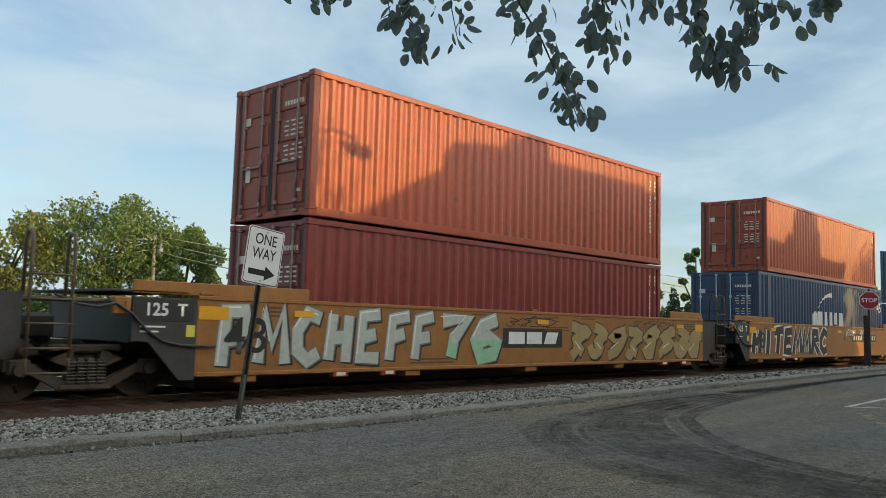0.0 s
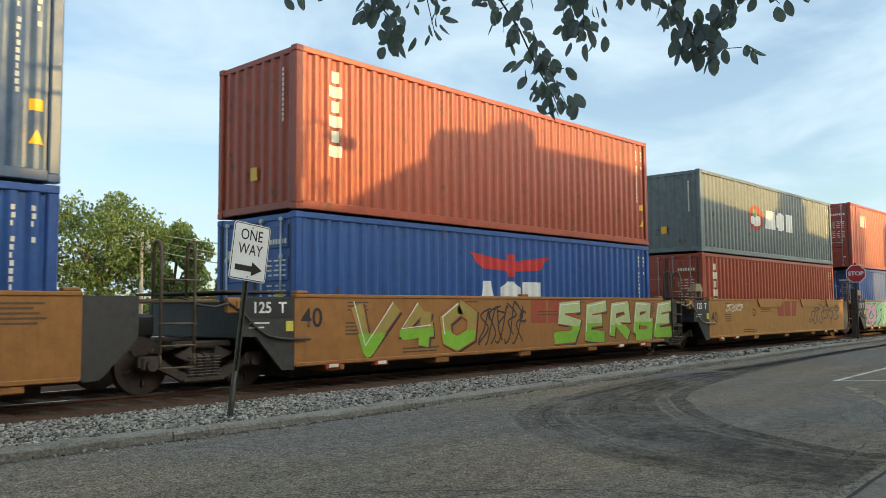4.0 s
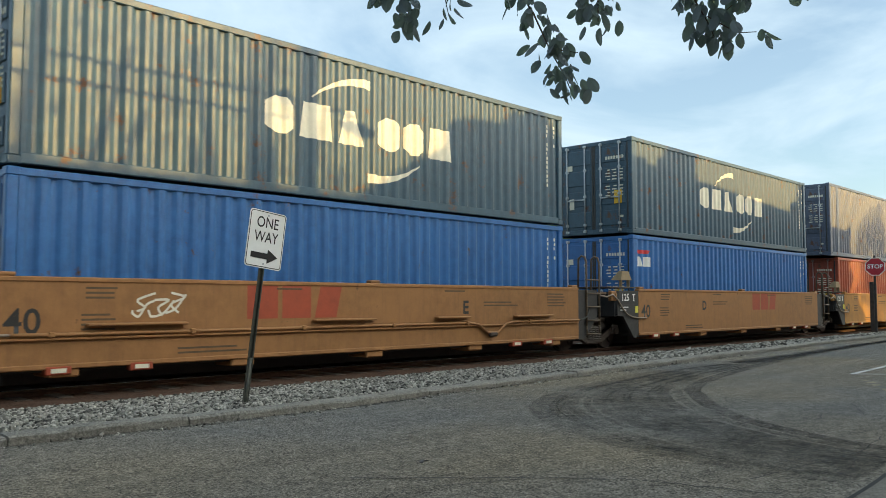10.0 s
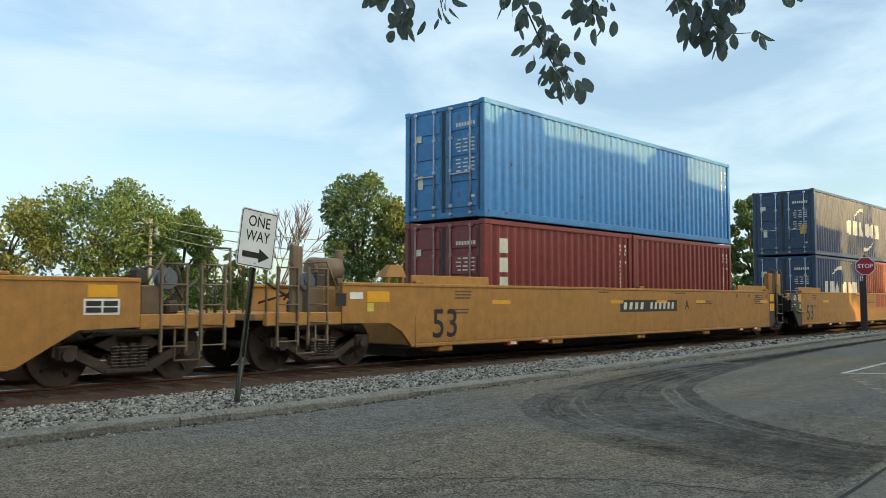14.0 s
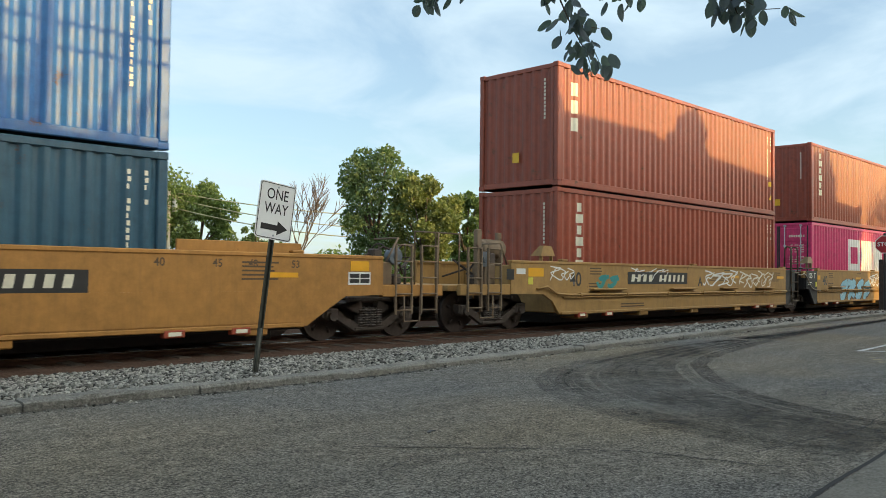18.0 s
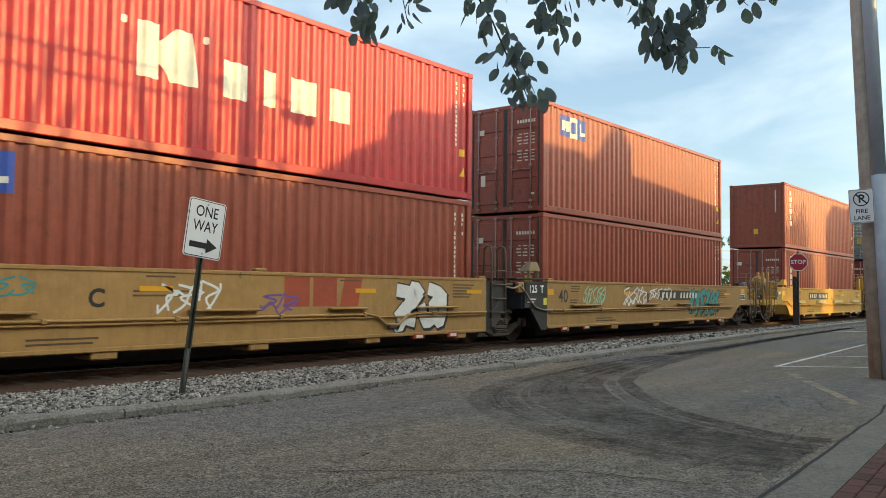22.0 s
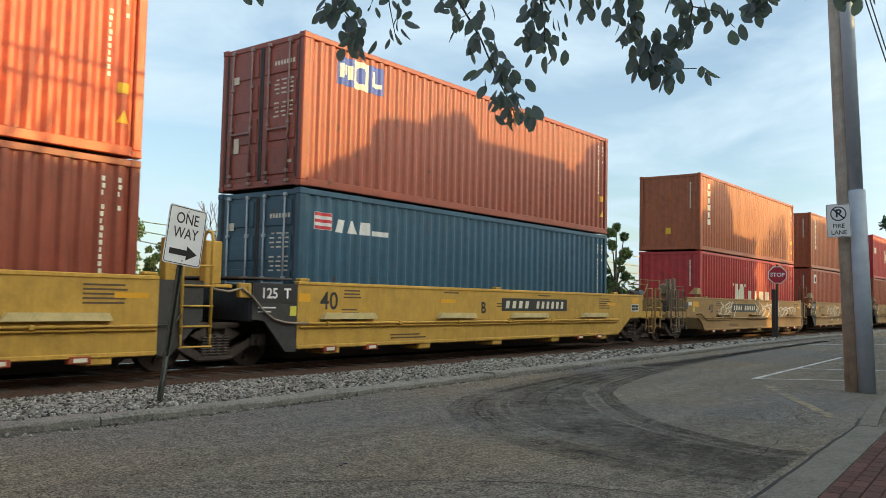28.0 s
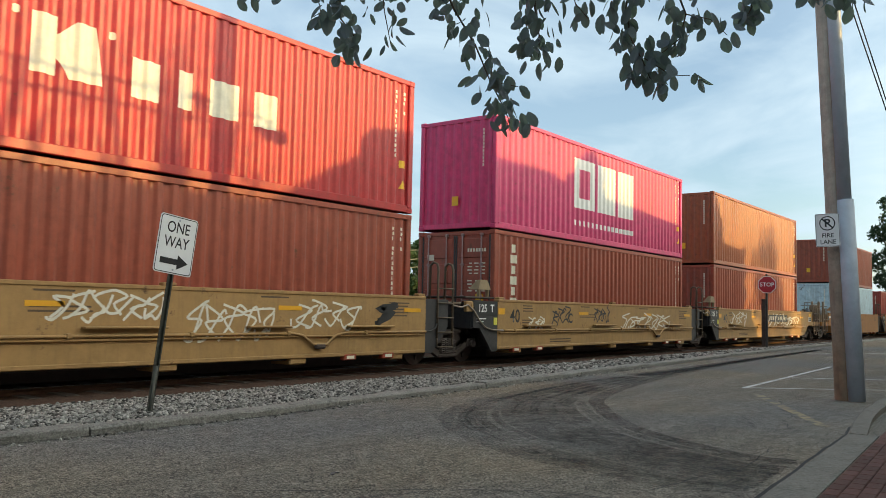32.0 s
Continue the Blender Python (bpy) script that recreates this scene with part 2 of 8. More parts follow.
# ---- mesh tools ----
class Solid:
    """Gathers boxes, rods and plates into one mesh."""

    def __init__(self):
        self.v, self.f, self.smooth = [], [], []

    def add(self, verts, faces, smooth=False):
        k = len(self.v)
        self.v += [tuple(p) for p in verts]
        self.f += [tuple(k + i for i in f) for f in faces]
        self.smooth += [smooth] * len(faces)
        return self

    def box(self, x0, x1, y0, y1, z0, z1):
        v = [(x, y, z) for x in (x0, x1) for y in (y0, y1) for z in (z0, z1)]
        return self.add(v, [(0, 1, 3, 2), (4, 6, 7, 5), (0, 4, 5, 1), (2, 3, 7, 6), (0, 2, 6, 4), (1, 5, 7, 3)])

    def block(self, x0, x1, y0, y1, z0, z1, c=0.01):
        """A box with chamfered edges."""
        cx, cy, cz, hx, hy, hz = (x0 + x1) / 2, (y0 + y1) / 2, (z0 + z1) / 2, abs(x1 - x0) / 2, abs(y1 - y0) / 2, abs(z1 - z0) / 2
        c = min(c, hx * 0.9, hy * 0.9, hz * 0.9)
        v, idx = [], {}
        for sx in (-1, 1):
            for sy in (-1, 1):
                for sz in (-1, 1):
                    for a in range(3):
                        h = [hx - c, hy - c, hz - c]
                        h[a] += c
                        idx[sx, sy, sz, a] = len(v)
                        v.append((cx + sx * h[0], cy + sy * h[1], cz + sz * h[2]))
        f = []
        ring = ((-1, -1), (1, -1), (1, 1), (-1, 1))
        for a in range(3):
            for s in (-1, 1):
                q = []
                for u, w in ring:
                    k = [0, 0, 0]
                    k[a], k[(a + 1) % 3], k[(a + 2) % 3] = s, u, w
                    q.append(idx[k[0], k[1], k[2], a])
                f.append(q if s > 0 else q[::-1])
        for a in range(3):
            b, d = (a + 1) % 3, (a + 2) % 3
            for sb in (-1, 1):
                for sd in (-1, 1):
                    k0, k1 = [0, 0, 0], [0, 0, 0]
                    k0[a], k0[b], k0[d] = -1, sb, sd
                    k1[a], k1[b], k1[d] = 1, sb, sd
                    q = [idx[(*k0, b)], idx[(*k1, b)], idx[(*k1, d)], idx[(*k0, d)]]
                    f.append(q if sb * sd < 0 else q[::-1])
        for sx in (-1, 1):
            for sy in (-1, 1):
                for sz in (-1, 1):
                    q = [idx[sx, sy, sz, a] for a in range(3)]
                    f.append(q if sx * sy * sz > 0 else q[::-1])
        return self.add(v, f)

    def rod(self, p, q, r, n=8, r2=None, caps=True):
        p, q = Vector(p), Vector(q)
        d = (q - p).normalized()
        a = d.orthogonal().normalized()
        b = d.cross(a)
        r2 = r if r2 is None else r2
        v = []
        for k in range(n):
            w = a * math.cos(2 * math.pi * k / n) + b * math.sin(2 * math.pi * k / n)
            v += [p + w * r, q + w * r2]
        self.add(v, [(2 * k, 2 * ((k + 1) % n), 2 * ((k + 1) % n) + 1, 2 * k + 1) for k in range(n)], True)
        if caps:
            m = len(self.v) - 2 * n
            self.f += [tuple(m + 2 * k for k in reversed(range(n))), tuple(m + 2 * k + 1 for k in range(n))]
            self.smooth += [False, False]
        return self

    def tube(self, pts, r, n=6, r2=None):
        """A bent round bar in one skin, tapering from r to r2."""
        ps = [Vector(p) for p in pts]
        m = len(ps)
        e = r if r2 is None else r2
        way = (ps[1] - ps[0]).normalized()
        a = way.orthogonal().normalized()
        v = []
        for k, p in enumerate(ps):
            d0 = (p - ps[k - 1]).normalized() if k else (ps[1] - p).normalized()
            d1 = (ps[k + 1] - p).normalized() if k < m - 1 else d0
            d = d0 + d1
            d = d.normalized() if d.length > 0.05 else d0
            a = (a - d * a.dot(d))
            a = a.normalized() if a.length > 1e-4 else d.orthogonal().normalized()
            b = d.cross(a)
            grow = 1.0 / max(0.55, d.dot(d0))
            rad = (r + (e - r) * k / (m - 1)) * (1 + (grow - 1) * 0.5)
            v += [p + (a * math.cos(2 * math.pi * j / n) + b * math.sin(2 * math.pi * j / n)) * rad for j in range(n)]
        self.add(v, [(n * k + j, n * k + (j + 1) % n, n * k + n + (j + 1) % n, n * k + n + j) for k in range(m - 1) for j in range(n)], True)
        base = len(self.v) - m * n
        self.f += [tuple(base + j for j in reversed(range(n))), tuple(base + (m - 1) * n + j for j in range(n))]
        self.smooth += [False, False]
        return self

    def prism(self, pts, y0, y1):
        """Outline pts in (x, z), pushed from y0 to y1."""
        n = len(pts)
        v = [(x, y0, z) for x, z in pts] + [(x, y1, z) for x, z in pts]
        f = [tuple(range(n)), tuple(reversed(range(n, 2 * n)))]
        f += [(k, k + n, (k + 1) % n + n, (k + 1) % n) for k in range(n)]
        return self.add(v, f)

    def plate(self, pts, z0, z1):
        """Outline pts in (x, y), pushed from z0 to z1."""
        n = len(pts)
        v = [(x, y, z0) for x, y in pts] + [(x, y, z1) for x, y in pts]
        f = [tuple(reversed(range(n))), tuple(range(n, 2 * n))]
        f += [(k, (k + 1) % n, (k + 1) % n + n, k + n) for k in range(n)]
        return self.add(v, f)

    def mesh(self, name):
        me = bpy.data.meshes.new(name)
        me.from_pydata(self.v, [], self.f)
        if any(self.smooth):
            me.polygons.foreach_set("use_smooth", self.smooth)
        me.update()
        return me


def thing(name, m=None, label="", category="", group="", kind=""):
    """An Empty at the base of a thing."""
    ob = new(name)
    ob.empty_display_size = 0.2
    if m is not None:
        ob.matrix_basis = m
    return tagged(ob, label, category, group, kind)


def part(name, shape, mat, parent=None, label="", m=None):
    """One mesh object of its own under a thing or a part; meshes may be shared, so the material sits on the object."""
    me = shape.mesh(name) if isinstance(shape, Solid) else shape
    if not me.materials:
        me.materials.append(None)
    ob = new(name, me)
    ob.material_slots[0].link = "OBJECT"
    ob.material_slots[0].material = mat
    if parent is not None:
        ob.parent = parent
    if m is not None:
        ob.matrix_basis = m
    if label:
        ob["label"] = label
    return ob


def text_mesh(body, size, depth=0.0, spacing=1.0, bold=0.0):
    """Flat letters from the built-in font, centred, in the x-z plane, facing -y."""
    cu = bpy.data.curves.new("letters", "FONT")
    cu.body, cu.size, cu.align_x, cu.align_y, cu.extrude, cu.space_character, cu.offset = body, size, "CENTER", "CENTER", depth, spacing, bold
    cu.resolution_u = 3
    ob = bpy.data.objects.new("letters", cu)
    scene.collection.objects.link(ob)
    bpy.context.view_layer.update()
    me = bpy.data.meshes.new_from_object(ob.evaluated_get(bpy.context.evaluated_depsgraph_get()))
    bpy.data.objects.remove(ob)
    me.transform(Matrix.Rotation(radians(90), 4, "X"))
    me.materials.clear()
    return me


TEXTS = {}


def letters(body, size, bold=0.0):
    key = (body, size, bold)
    if key not in TEXTS:
        TEXTS[key] = text_mesh(body, size, 0.0, 1.0, bold)
    return TEXTS[key]


# ---- containers ----
CW = 2.438
DEEP = 0.043
# one wave of the pressed wall: flat out, slope, flat in, slope, with rounded bends
WAVE = ((0.010, 0.0), (0.062, 0.0), (0.076, 0.06), (0.090, 0.22), (0.125, 0.78), (0.139, 0.94), (0.153, 1.0), (0.200, 1.0), (0.214, 0.94), (0.228, 0.78), (0.260, 0.22), (0.274, 0.06), (0.288, 0.0))


def wave_y(x, x0):
    u = (x - x0) % 0.278
    if u < 0.010:
        u += 0.278
    for (a, ya), (b, yb) in zip(WAVE, WAVE[1:]):
        if u <= b:
            return DEEP * (ya + (yb - ya) * (u - a) / (b - a))
    return 0.0


def wave_breaks(x0, x1):
    out, k = [x0], 0
    while x0 + k * 0.278 < x1 - 0.01:
        out += [x0 + k * 0.278 + u for u, _ in WAVE[:-1] if x0 + k * 0.278 + u < x1 - 0.004]
        k += 1
    return out + [x1]


CACHE = {}


def cached(key, make):
    if key not in CACHE:
        CACHE[key] = make()
    return CACHE[key]


def wavy_wall(length, z0, z1, y, inward):
    s = Solid()
    xs = wave_breaks(0.16, length - 0.16)
    v = []
    for x in xs:
        yy = y + inward * (0.012 + wave_y(x, 0.16))
        v += [(x, yy, z0), (x, yy, z1)]
    s.add(v, [(2 * k, 2 * k + 2, 2 * k + 3, 2 * k + 1) for k in range(len(xs) - 1)], True)
    return s.mesh("side_panel")


def wavy_end(z0, z1, x, inward):
    s = Solid()
    ys = wave_breaks(0.14, CW - 0.14)
    v = []
    for y in ys:
        xx = x + inward * (0.02 + wave_y(y, 0.14))
        v += [(xx, y, z0), (xx, y, z1)]
    s.add(v, [(2 * k, 2 * k + 1, 2 * k + 3, 2 * k + 2) for k in range(len(ys) - 1)], True)
    return s.mesh("end_panel")


def door_leaf(h, y0, y1):
    s = Solid()
    s.block(0.03, 0.07, y0, y1, 0.17, h - 0.13, 0.006)
    return s.mesh("door")


def door_panel(h, y0, y1):
    """One of the four pressed panels between the ribs of a door leaf."""
    step = (h - 0.3) / 4
    return Solid().block(0.008, 0.035, y0 + 0.09, y1 - 0.09, 0.08, step - 0.08, 0.014).mesh("door_panel")


def lock_rod(h, y, side):
    s = Solid().rod((-0.015, y, 0.1), (-0.015, y, h - 0.08), 0.019, 8)
    for z in (0.12, 0.3, h * 0.42, h * 0.7, h - 0.12):
        s.block(-0.035, 0.03, y - 0.045, y + 0.045, z - 0.035, z + 0.035, 0.01)
    s.block(-0.05, -0.02, y - 0.02, y + side * 0.36, h * 0.38, h * 0.38 + 0.035, 0.006)
    return s.mesh("lock_rod")


def clip_poly(poly, x0, x1):
    def cut(ps, keep, edge):
        out = []
        for k in range(len(ps)):
            a, b = ps[k - 1], ps[k]
            ka, kb = keep(a[0]), keep(b[0])
            if ka != kb:
                t = (edge - a[0]) / (b[0] - a[0])
                out.append((edge, a[1] + t * (b[1] - a[1])))
            if kb:
                out.append(b)
        return out
    ps = cut(poly, lambda x: x >= x0, x0)
    return cut(ps, lambda x: x <= x1, x1) if len(ps) > 2 else []


def wall_paint(polys, length, lift=0.004):
    """Painted shapes (x, z outlines, convex) that lie on the waves of a near wall."""
    s, seen = Solid(), {}
    xs = wave_breaks(0.16, length - 0.16)
    for order, poly in enumerate(polys):
        lift += 0.00012
        lo, hi = min(p[0] for p in poly), max(p[0] for p in poly)
        for a, b in zip(xs, xs[1:]):
            if b > lo and a < hi:
                c = clip_poly(poly, a, b)
                if len(c) > 2:
                    t = lambda x: 0.012 + wave_y(min(max(x, a + 1e-5), b - 1e-5), 0.16) - lift
                    area = sum(c[k - 1][0] * c[k][1] - c[k][0] * c[k - 1][1] for k in range(len(c)))
                    c = c if area > 0 else c[::-1]
                    for x, z in c:
                        key = (round(x, 4), round(z, 4), order)
                        if key not in seen:
                            seen[key] = len(s.v)
                            s.v.append((x, t(x), z))
                    ids = []
                    for x, z in c:
                        k = seen[round(x, 4), round(z, 4), order]
                        if k not in ids:
                            ids.append(k)
                    if len(ids) > 2:
                        s.f.append(tuple(ids))
                        s.smooth.append(True)
    return s


def rect(x, z, w, h, lean=0.0):
    return [(x, z), (x + w, z), (x + w + lean, z + h), (x + lean, z + h)]


def octo(x, z, w, h, c=0.25):
    a, b = w * c, h * c * 0.6
    return [(x + a, z), (x + w - a, z), (x + w, z + b), (x + w, z + h - b), (x + w - a, z + h), (x + a, z + h), (x, z + h - b), (x, z + b)]


def ring(x, z, w, h, t):
    return [rect(x, z, w, t), rect(x, z + h - t, w, t), rect(x, z + t, t, h - 2 * t), rect(x + w - t, z + t, t, h - 2 * t)]


def blocks(code, x, z, w, h, gap=0.18):
    """Plain blocks in a row for a painted emblem: o rounded, r upright, t tapered, s slanted, - space, l narrow."""
    wide = {"o": 1.0, "r": 1.0, "t": 1.05, "s": 1.0, "-": 0.45, "l": 0.5, "m": 1.3}
    total = sum(wide[c] for c in code) + gap * (len(code) - 1)
    u, out = w / total, []
    for c in code:
        k = wide[c] * u
        if c == "o":
            out.append(octo(x, z, k, h, 0.3))
        elif c == "t":
            out.append([(x, z), (x + k, z), (x + k * 0.68, z + h), (x + k * 0.32, z + h)])
        elif c == "s":
            out.append(rect(x, z, k * 0.8, h, k * 0.2))
        elif c == "m":
            out.append([(x, z), (x + k, z), (x + k * 0.9, z + h), (x + k * 0.1, z + h)])
        elif c != "-":
            out.append(rect(x, z, k, h))
        x += k + gap * u
    return out


def swoosh(x, z, w, h, flip=False):
    out, n = [], 10
    f = lambda u: h * (1 - (1 - u) ** 2.2)
    for k in range(n):
        u0, u1 = k / n, (k + 1) / n
        t0, t1 = 0.03 + 0.15 * u0, 0.03 + 0.15 * u1
        q = [(x + w * u0, z + f(u0) - t0), (x + w * u1, z + f(u1) - t1), (x + w * u1, z + f(u1)), (x + w * u0, z + f(u0))]
        out.append(q if not flip else [(2 * x + w - a, 2 * z + h - b) for a, b in q])
    return out


def marks_column(x, z_top, n, w=0.052, step=0.105, h=0.072):
    return [rect(x + (0.008 if k % 3 == 1 else 0), z_top - k * step - h, w if k % 4 != 2 else w * 0.6, h) for k in range(n) if (k * 5) % 11 != 4]


def emblem(kind, L, h):
    """Painted emblems as plain shapes: lists of (paint, outlines)."""
    W_, out = "cream_paint", []
    if kind == "liner":                              # two words of blocks with two swooshes
        d, u = (0.70, 0.2) if L > 13 else (0, 0)
        a = blocks("omt", 3.93 + d, 1.02 + u, 2.11, 0.62) + blocks("oom", 6.41 + d, 1.03 + u, 2.0, 0.62)
        out = [(W_, a + swoosh(4.86 + d, 1.76 + u, 1.35, 0.52) + swoosh(6.17 + d, 0.38 + u, 1.33, 0.46, True))]
    elif kind == "liner_low":
        d = 0.762 if L > 13 else -0.1
        a = blocks("omt", 4.34 + d, 0.95, 1.6, 0.74) + blocks("oom", 6.1 + d, 0.95, 1.66, 0.74)
        out = [("white_paint", a + swoosh(4.91 + d, 1.85, 1.54, 0.6))]
    elif kind == "liner_short":
        a = blocks("omt", 1.01, 0.95, 1.73, 0.66) + blocks("oom", 3.18, 0.95, 1.96, 0.66)
        out = [(W_, a + swoosh(1.85, 1.80, 1.2, 0.46))]
    elif kind == "wing":                             # red spread wing above three blocks
        bird = [[(4.55, 2.1), (5.85, 1.95), (5.85, 1.72), (4.95, 1.76)], [(7.45, 2.1), (6.15, 1.95), (6.15, 1.72), (7.05, 1.76)], rect(5.85, 1.6, 0.3, 0.5)]
        out = [("red_paint", bird), ("white_paint", blocks("tor", 4.8, 0.75, 2.28, 0.74))]
    elif kind == "wing_high":
        bird = [[(4.6, 2.3), (5.95, 2.15), (5.95, 1.85), (4.95, 1.9)], [(7.55, 2.3), (6.2, 2.15), (6.2, 1.85), (7.2, 1.9)], rect(5.95, 1.7, 0.25, 0.55)]
        out = [("red_paint", bird), (W_, blocks("trr", 4.6, 0.43, 2.9, 1.1))]
    elif kind == "wing_small":
        out = [("red_paint", [[(0.22, 2.2), (0.95, 2.2), (0.85, 2.1), (0.32, 2.1)]]), ("white_paint", blocks("trl", 0.22, 1.76, 0.73, 0.26))]
    elif kind == "triple":                           # three blocks beside a round badge
        out = [("oxide_paint", [octo(3.77, 0.93, 1.15, 0.88, 0.35)]), ("white_top", [octo(3.97, 1.08, 0.78, 0.4, 0.35)]), ("white_paint", blocks("mor", 5.13, 1.06, 2.73, 0.66)), ("green_top", [octo(4.05, 1.38, 0.3, 0.3)])]
    elif kind == "badge":                            # blue and white square badge
        x, z, q = 0.9, h - 0.8, 0.435
        out = [("blue_badge", [rect(x, z, q, 0.56), rect(x + 2 * q, z, q, 0.56)]), (W_, [rect(x + q, z, q, 0.56)]),
               ("cream_top", [rect(x + 0.05, z + 0.14, 0.1, 0.28), rect(x + 0.19, z + 0.22, 0.07, 0.2), rect(x + 0.29, z + 0.14, 0.1, 0.28), rect(x + 2 * q + 0.08, z + 0.22, 0.1, 0.22), rect(x + 2 * q + 0.08, z + 0.13, 0.27, 0.09)]),
               ("blue_top", [octo(x + q + 0.09, z + 0.12, 0.26, 0.32)])]
    elif kind == "tower":                            # six blocks one above another
        o = []
        for k in range(6):
            z = h - 0.53 - k * 0.272
            o.append(rect(0.74 if k % 2 else 0.8, z, 0.3 if k % 2 else 0.18, 0.21))
        out = [(W_, o)]
    elif kind == "tower3":
        out = [(W_, [rect(0.56, h - 0.72 - k * 0.42, 0.3, 0.32) for k in range(3)])]
    elif kind == "square_three":                     # square ring and two blocks, very large
        z, t = 1.14, 1.27
        out = [("white_paint", ring(3.9, z, 1.37, t, 0.3) + [rect(5.41, z, 1.41, t, 0.0), rect(7.0, z, 1.16, t)])]
    elif kind == "square_three_high":
        z, t = 0.97, 1.45
        out = [("white_paint", ring(4.05, z, 1.34, t, 0.3) + [rect(5.5, z, 1.28, t), rect(6.95, z, 1.14, t)] + [rect(4.07 + 0.27 * k, 0.46, 0.18, 0.15) for k in range(15)])]
    elif kind in ("serif", "serif_low"):             # tall block then four lower ones
        x, z, z2, t2 = 3.87, (1.14 if kind == "serif" else 0.92), (1.10 if kind == "serif" else 0.9), 0.62
        out = [(W_, [rect(x + 0.05, z, 0.36, 0.86), [(x + 0.41, z + 0.25), (x + 0.62, z), (x + 1.12, z), (x + 0.98, z + 0.86), (x + 0.7, z + 0.86), (x + 0.41, z + 0.6)], octo(x - 0.22, z + 0.75, 0.09, 0.12), octo(x + 1.2, z + 0.75, 0.09, 0.12)]
                + [rect(5.45, z2, 0.5, t2), rect(6.28, z2, 0.26, t2), [(6.88, z2), (7.5, z2), (7.5, z2 + t2), (6.88, z2 + t2)], rect(7.85, z2, 0.52, t2)])]
        if kind == "serif":
            out.append((W_, [rect(0.42, 1.66, 0.6, 0.38)] if h > 2.6 and L > 12 else []))
    elif kind == "seven":                            # seven tall blocks and a green wedge
        out = [("white_paint", blocks("mtormtl", 3.42, 1.16, 5.76, 0.78, 0.42)), ("green_paint", [[(1.7, 1.08), (3.13, 1.1), (2.75, 1.95), (2.35, 1.95)]])]
    elif kind == "flag":
        out = [("white_paint", [rect(0.4, 2.15, 0.48, 0.33)] + blocks("stm", 0.95, 2.13, 0.98, 0.25) + [rect(2.0, 2.13, 0.45, 0.1)]), ("red_top", [rect(0.41, 2.16 + k * 0.125, 0.46, 0.06) for k in range(3)])]
    elif kind == "sea":
        out = [("red_paint", [octo(0.38, 1.93, 0.3, 0.29), rect(0.7, 1.93, 0.09, 0.29)]), ("white_paint", blocks("lloll", 0.86, 1.93, 1.54, 0.28, 0.12))]
    elif kind == "cai":
        out = [(W_, blocks("otl", 1.30, 1.88, 0.95, 0.54))]
    elif kind == "plate":
        out = [(W_, [rect(0.56, 1.75, 1.2, 0.55)]), ("sage_top", [rect(0.66, 1.82, 1.0, 0.16), rect(0.66, 2.05, 0.45, 0.18)])]
    elif kind == "scuffs":
        out = [("white_paint", [rect(2.45, 1.3, 0.4, 0.26), rect(2.75, 1.08, 0.35, 0.42), rect(2.95, 1.5, 0.3, 0.12)])]
    elif kind == "disc":
        out = [("azure_paint", [[(0.9 + 0.2 * math.cos(k * math.pi / 8), 2.245 + 0.19 * math.sin(k * math.pi / 8)) for k in range(16)]])]
    elif kind == "tag":
        out = [("white_paint", [rect(0.66, h - 0.76, 0.36, 0.46)]), ("black_top", [rect(0.7, h - 0.68, 0.28, 0.24)])]
    return out


for key, base in (("blue_badge", (0.03, 0.08, 0.36)), ("blue_top", (0.03, 0.08, 0.36)), ("cream_top", (0.7, 0.66, 0.55)), ("red_top", (0.6, 0.04, 0.05)),
                  ("sage_top", (0.2, 0.3, 0.26)), ("green_paint", (0.05, 0.32, 0.12)), ("azure_paint", (0.02, 0.33, 0.66)), ("black_top", (0.02, 0.02, 0.02)), ("white_top", (0.72, 0.72, 0.68)), ("green_top", (0.04, 0.25, 0.12)),
                  ("lime", (0.20, 0.45, 0.035)), ("mint", (0.28, 0.52, 0.34)), ("lilac", (0.55, 0.32, 0.42)), ("sky", (0.25, 0.52, 0.62)), ("teal_spray", (0.02, 0.25, 0.24)),
                  ("silver", (0.42, 0.46, 0.42)), ("violet", (0.16, 0.08, 0.3)), ("brick_spray", (0.28, 0.05, 0.035)), ("grey_spray", (0.16, 0.15, 0.15))):
    MAT[key] = material(key + "_paint", base, 0.55, 0, 0.12, 7, (0.2, 0.14, 0.08), 0.12, 5)


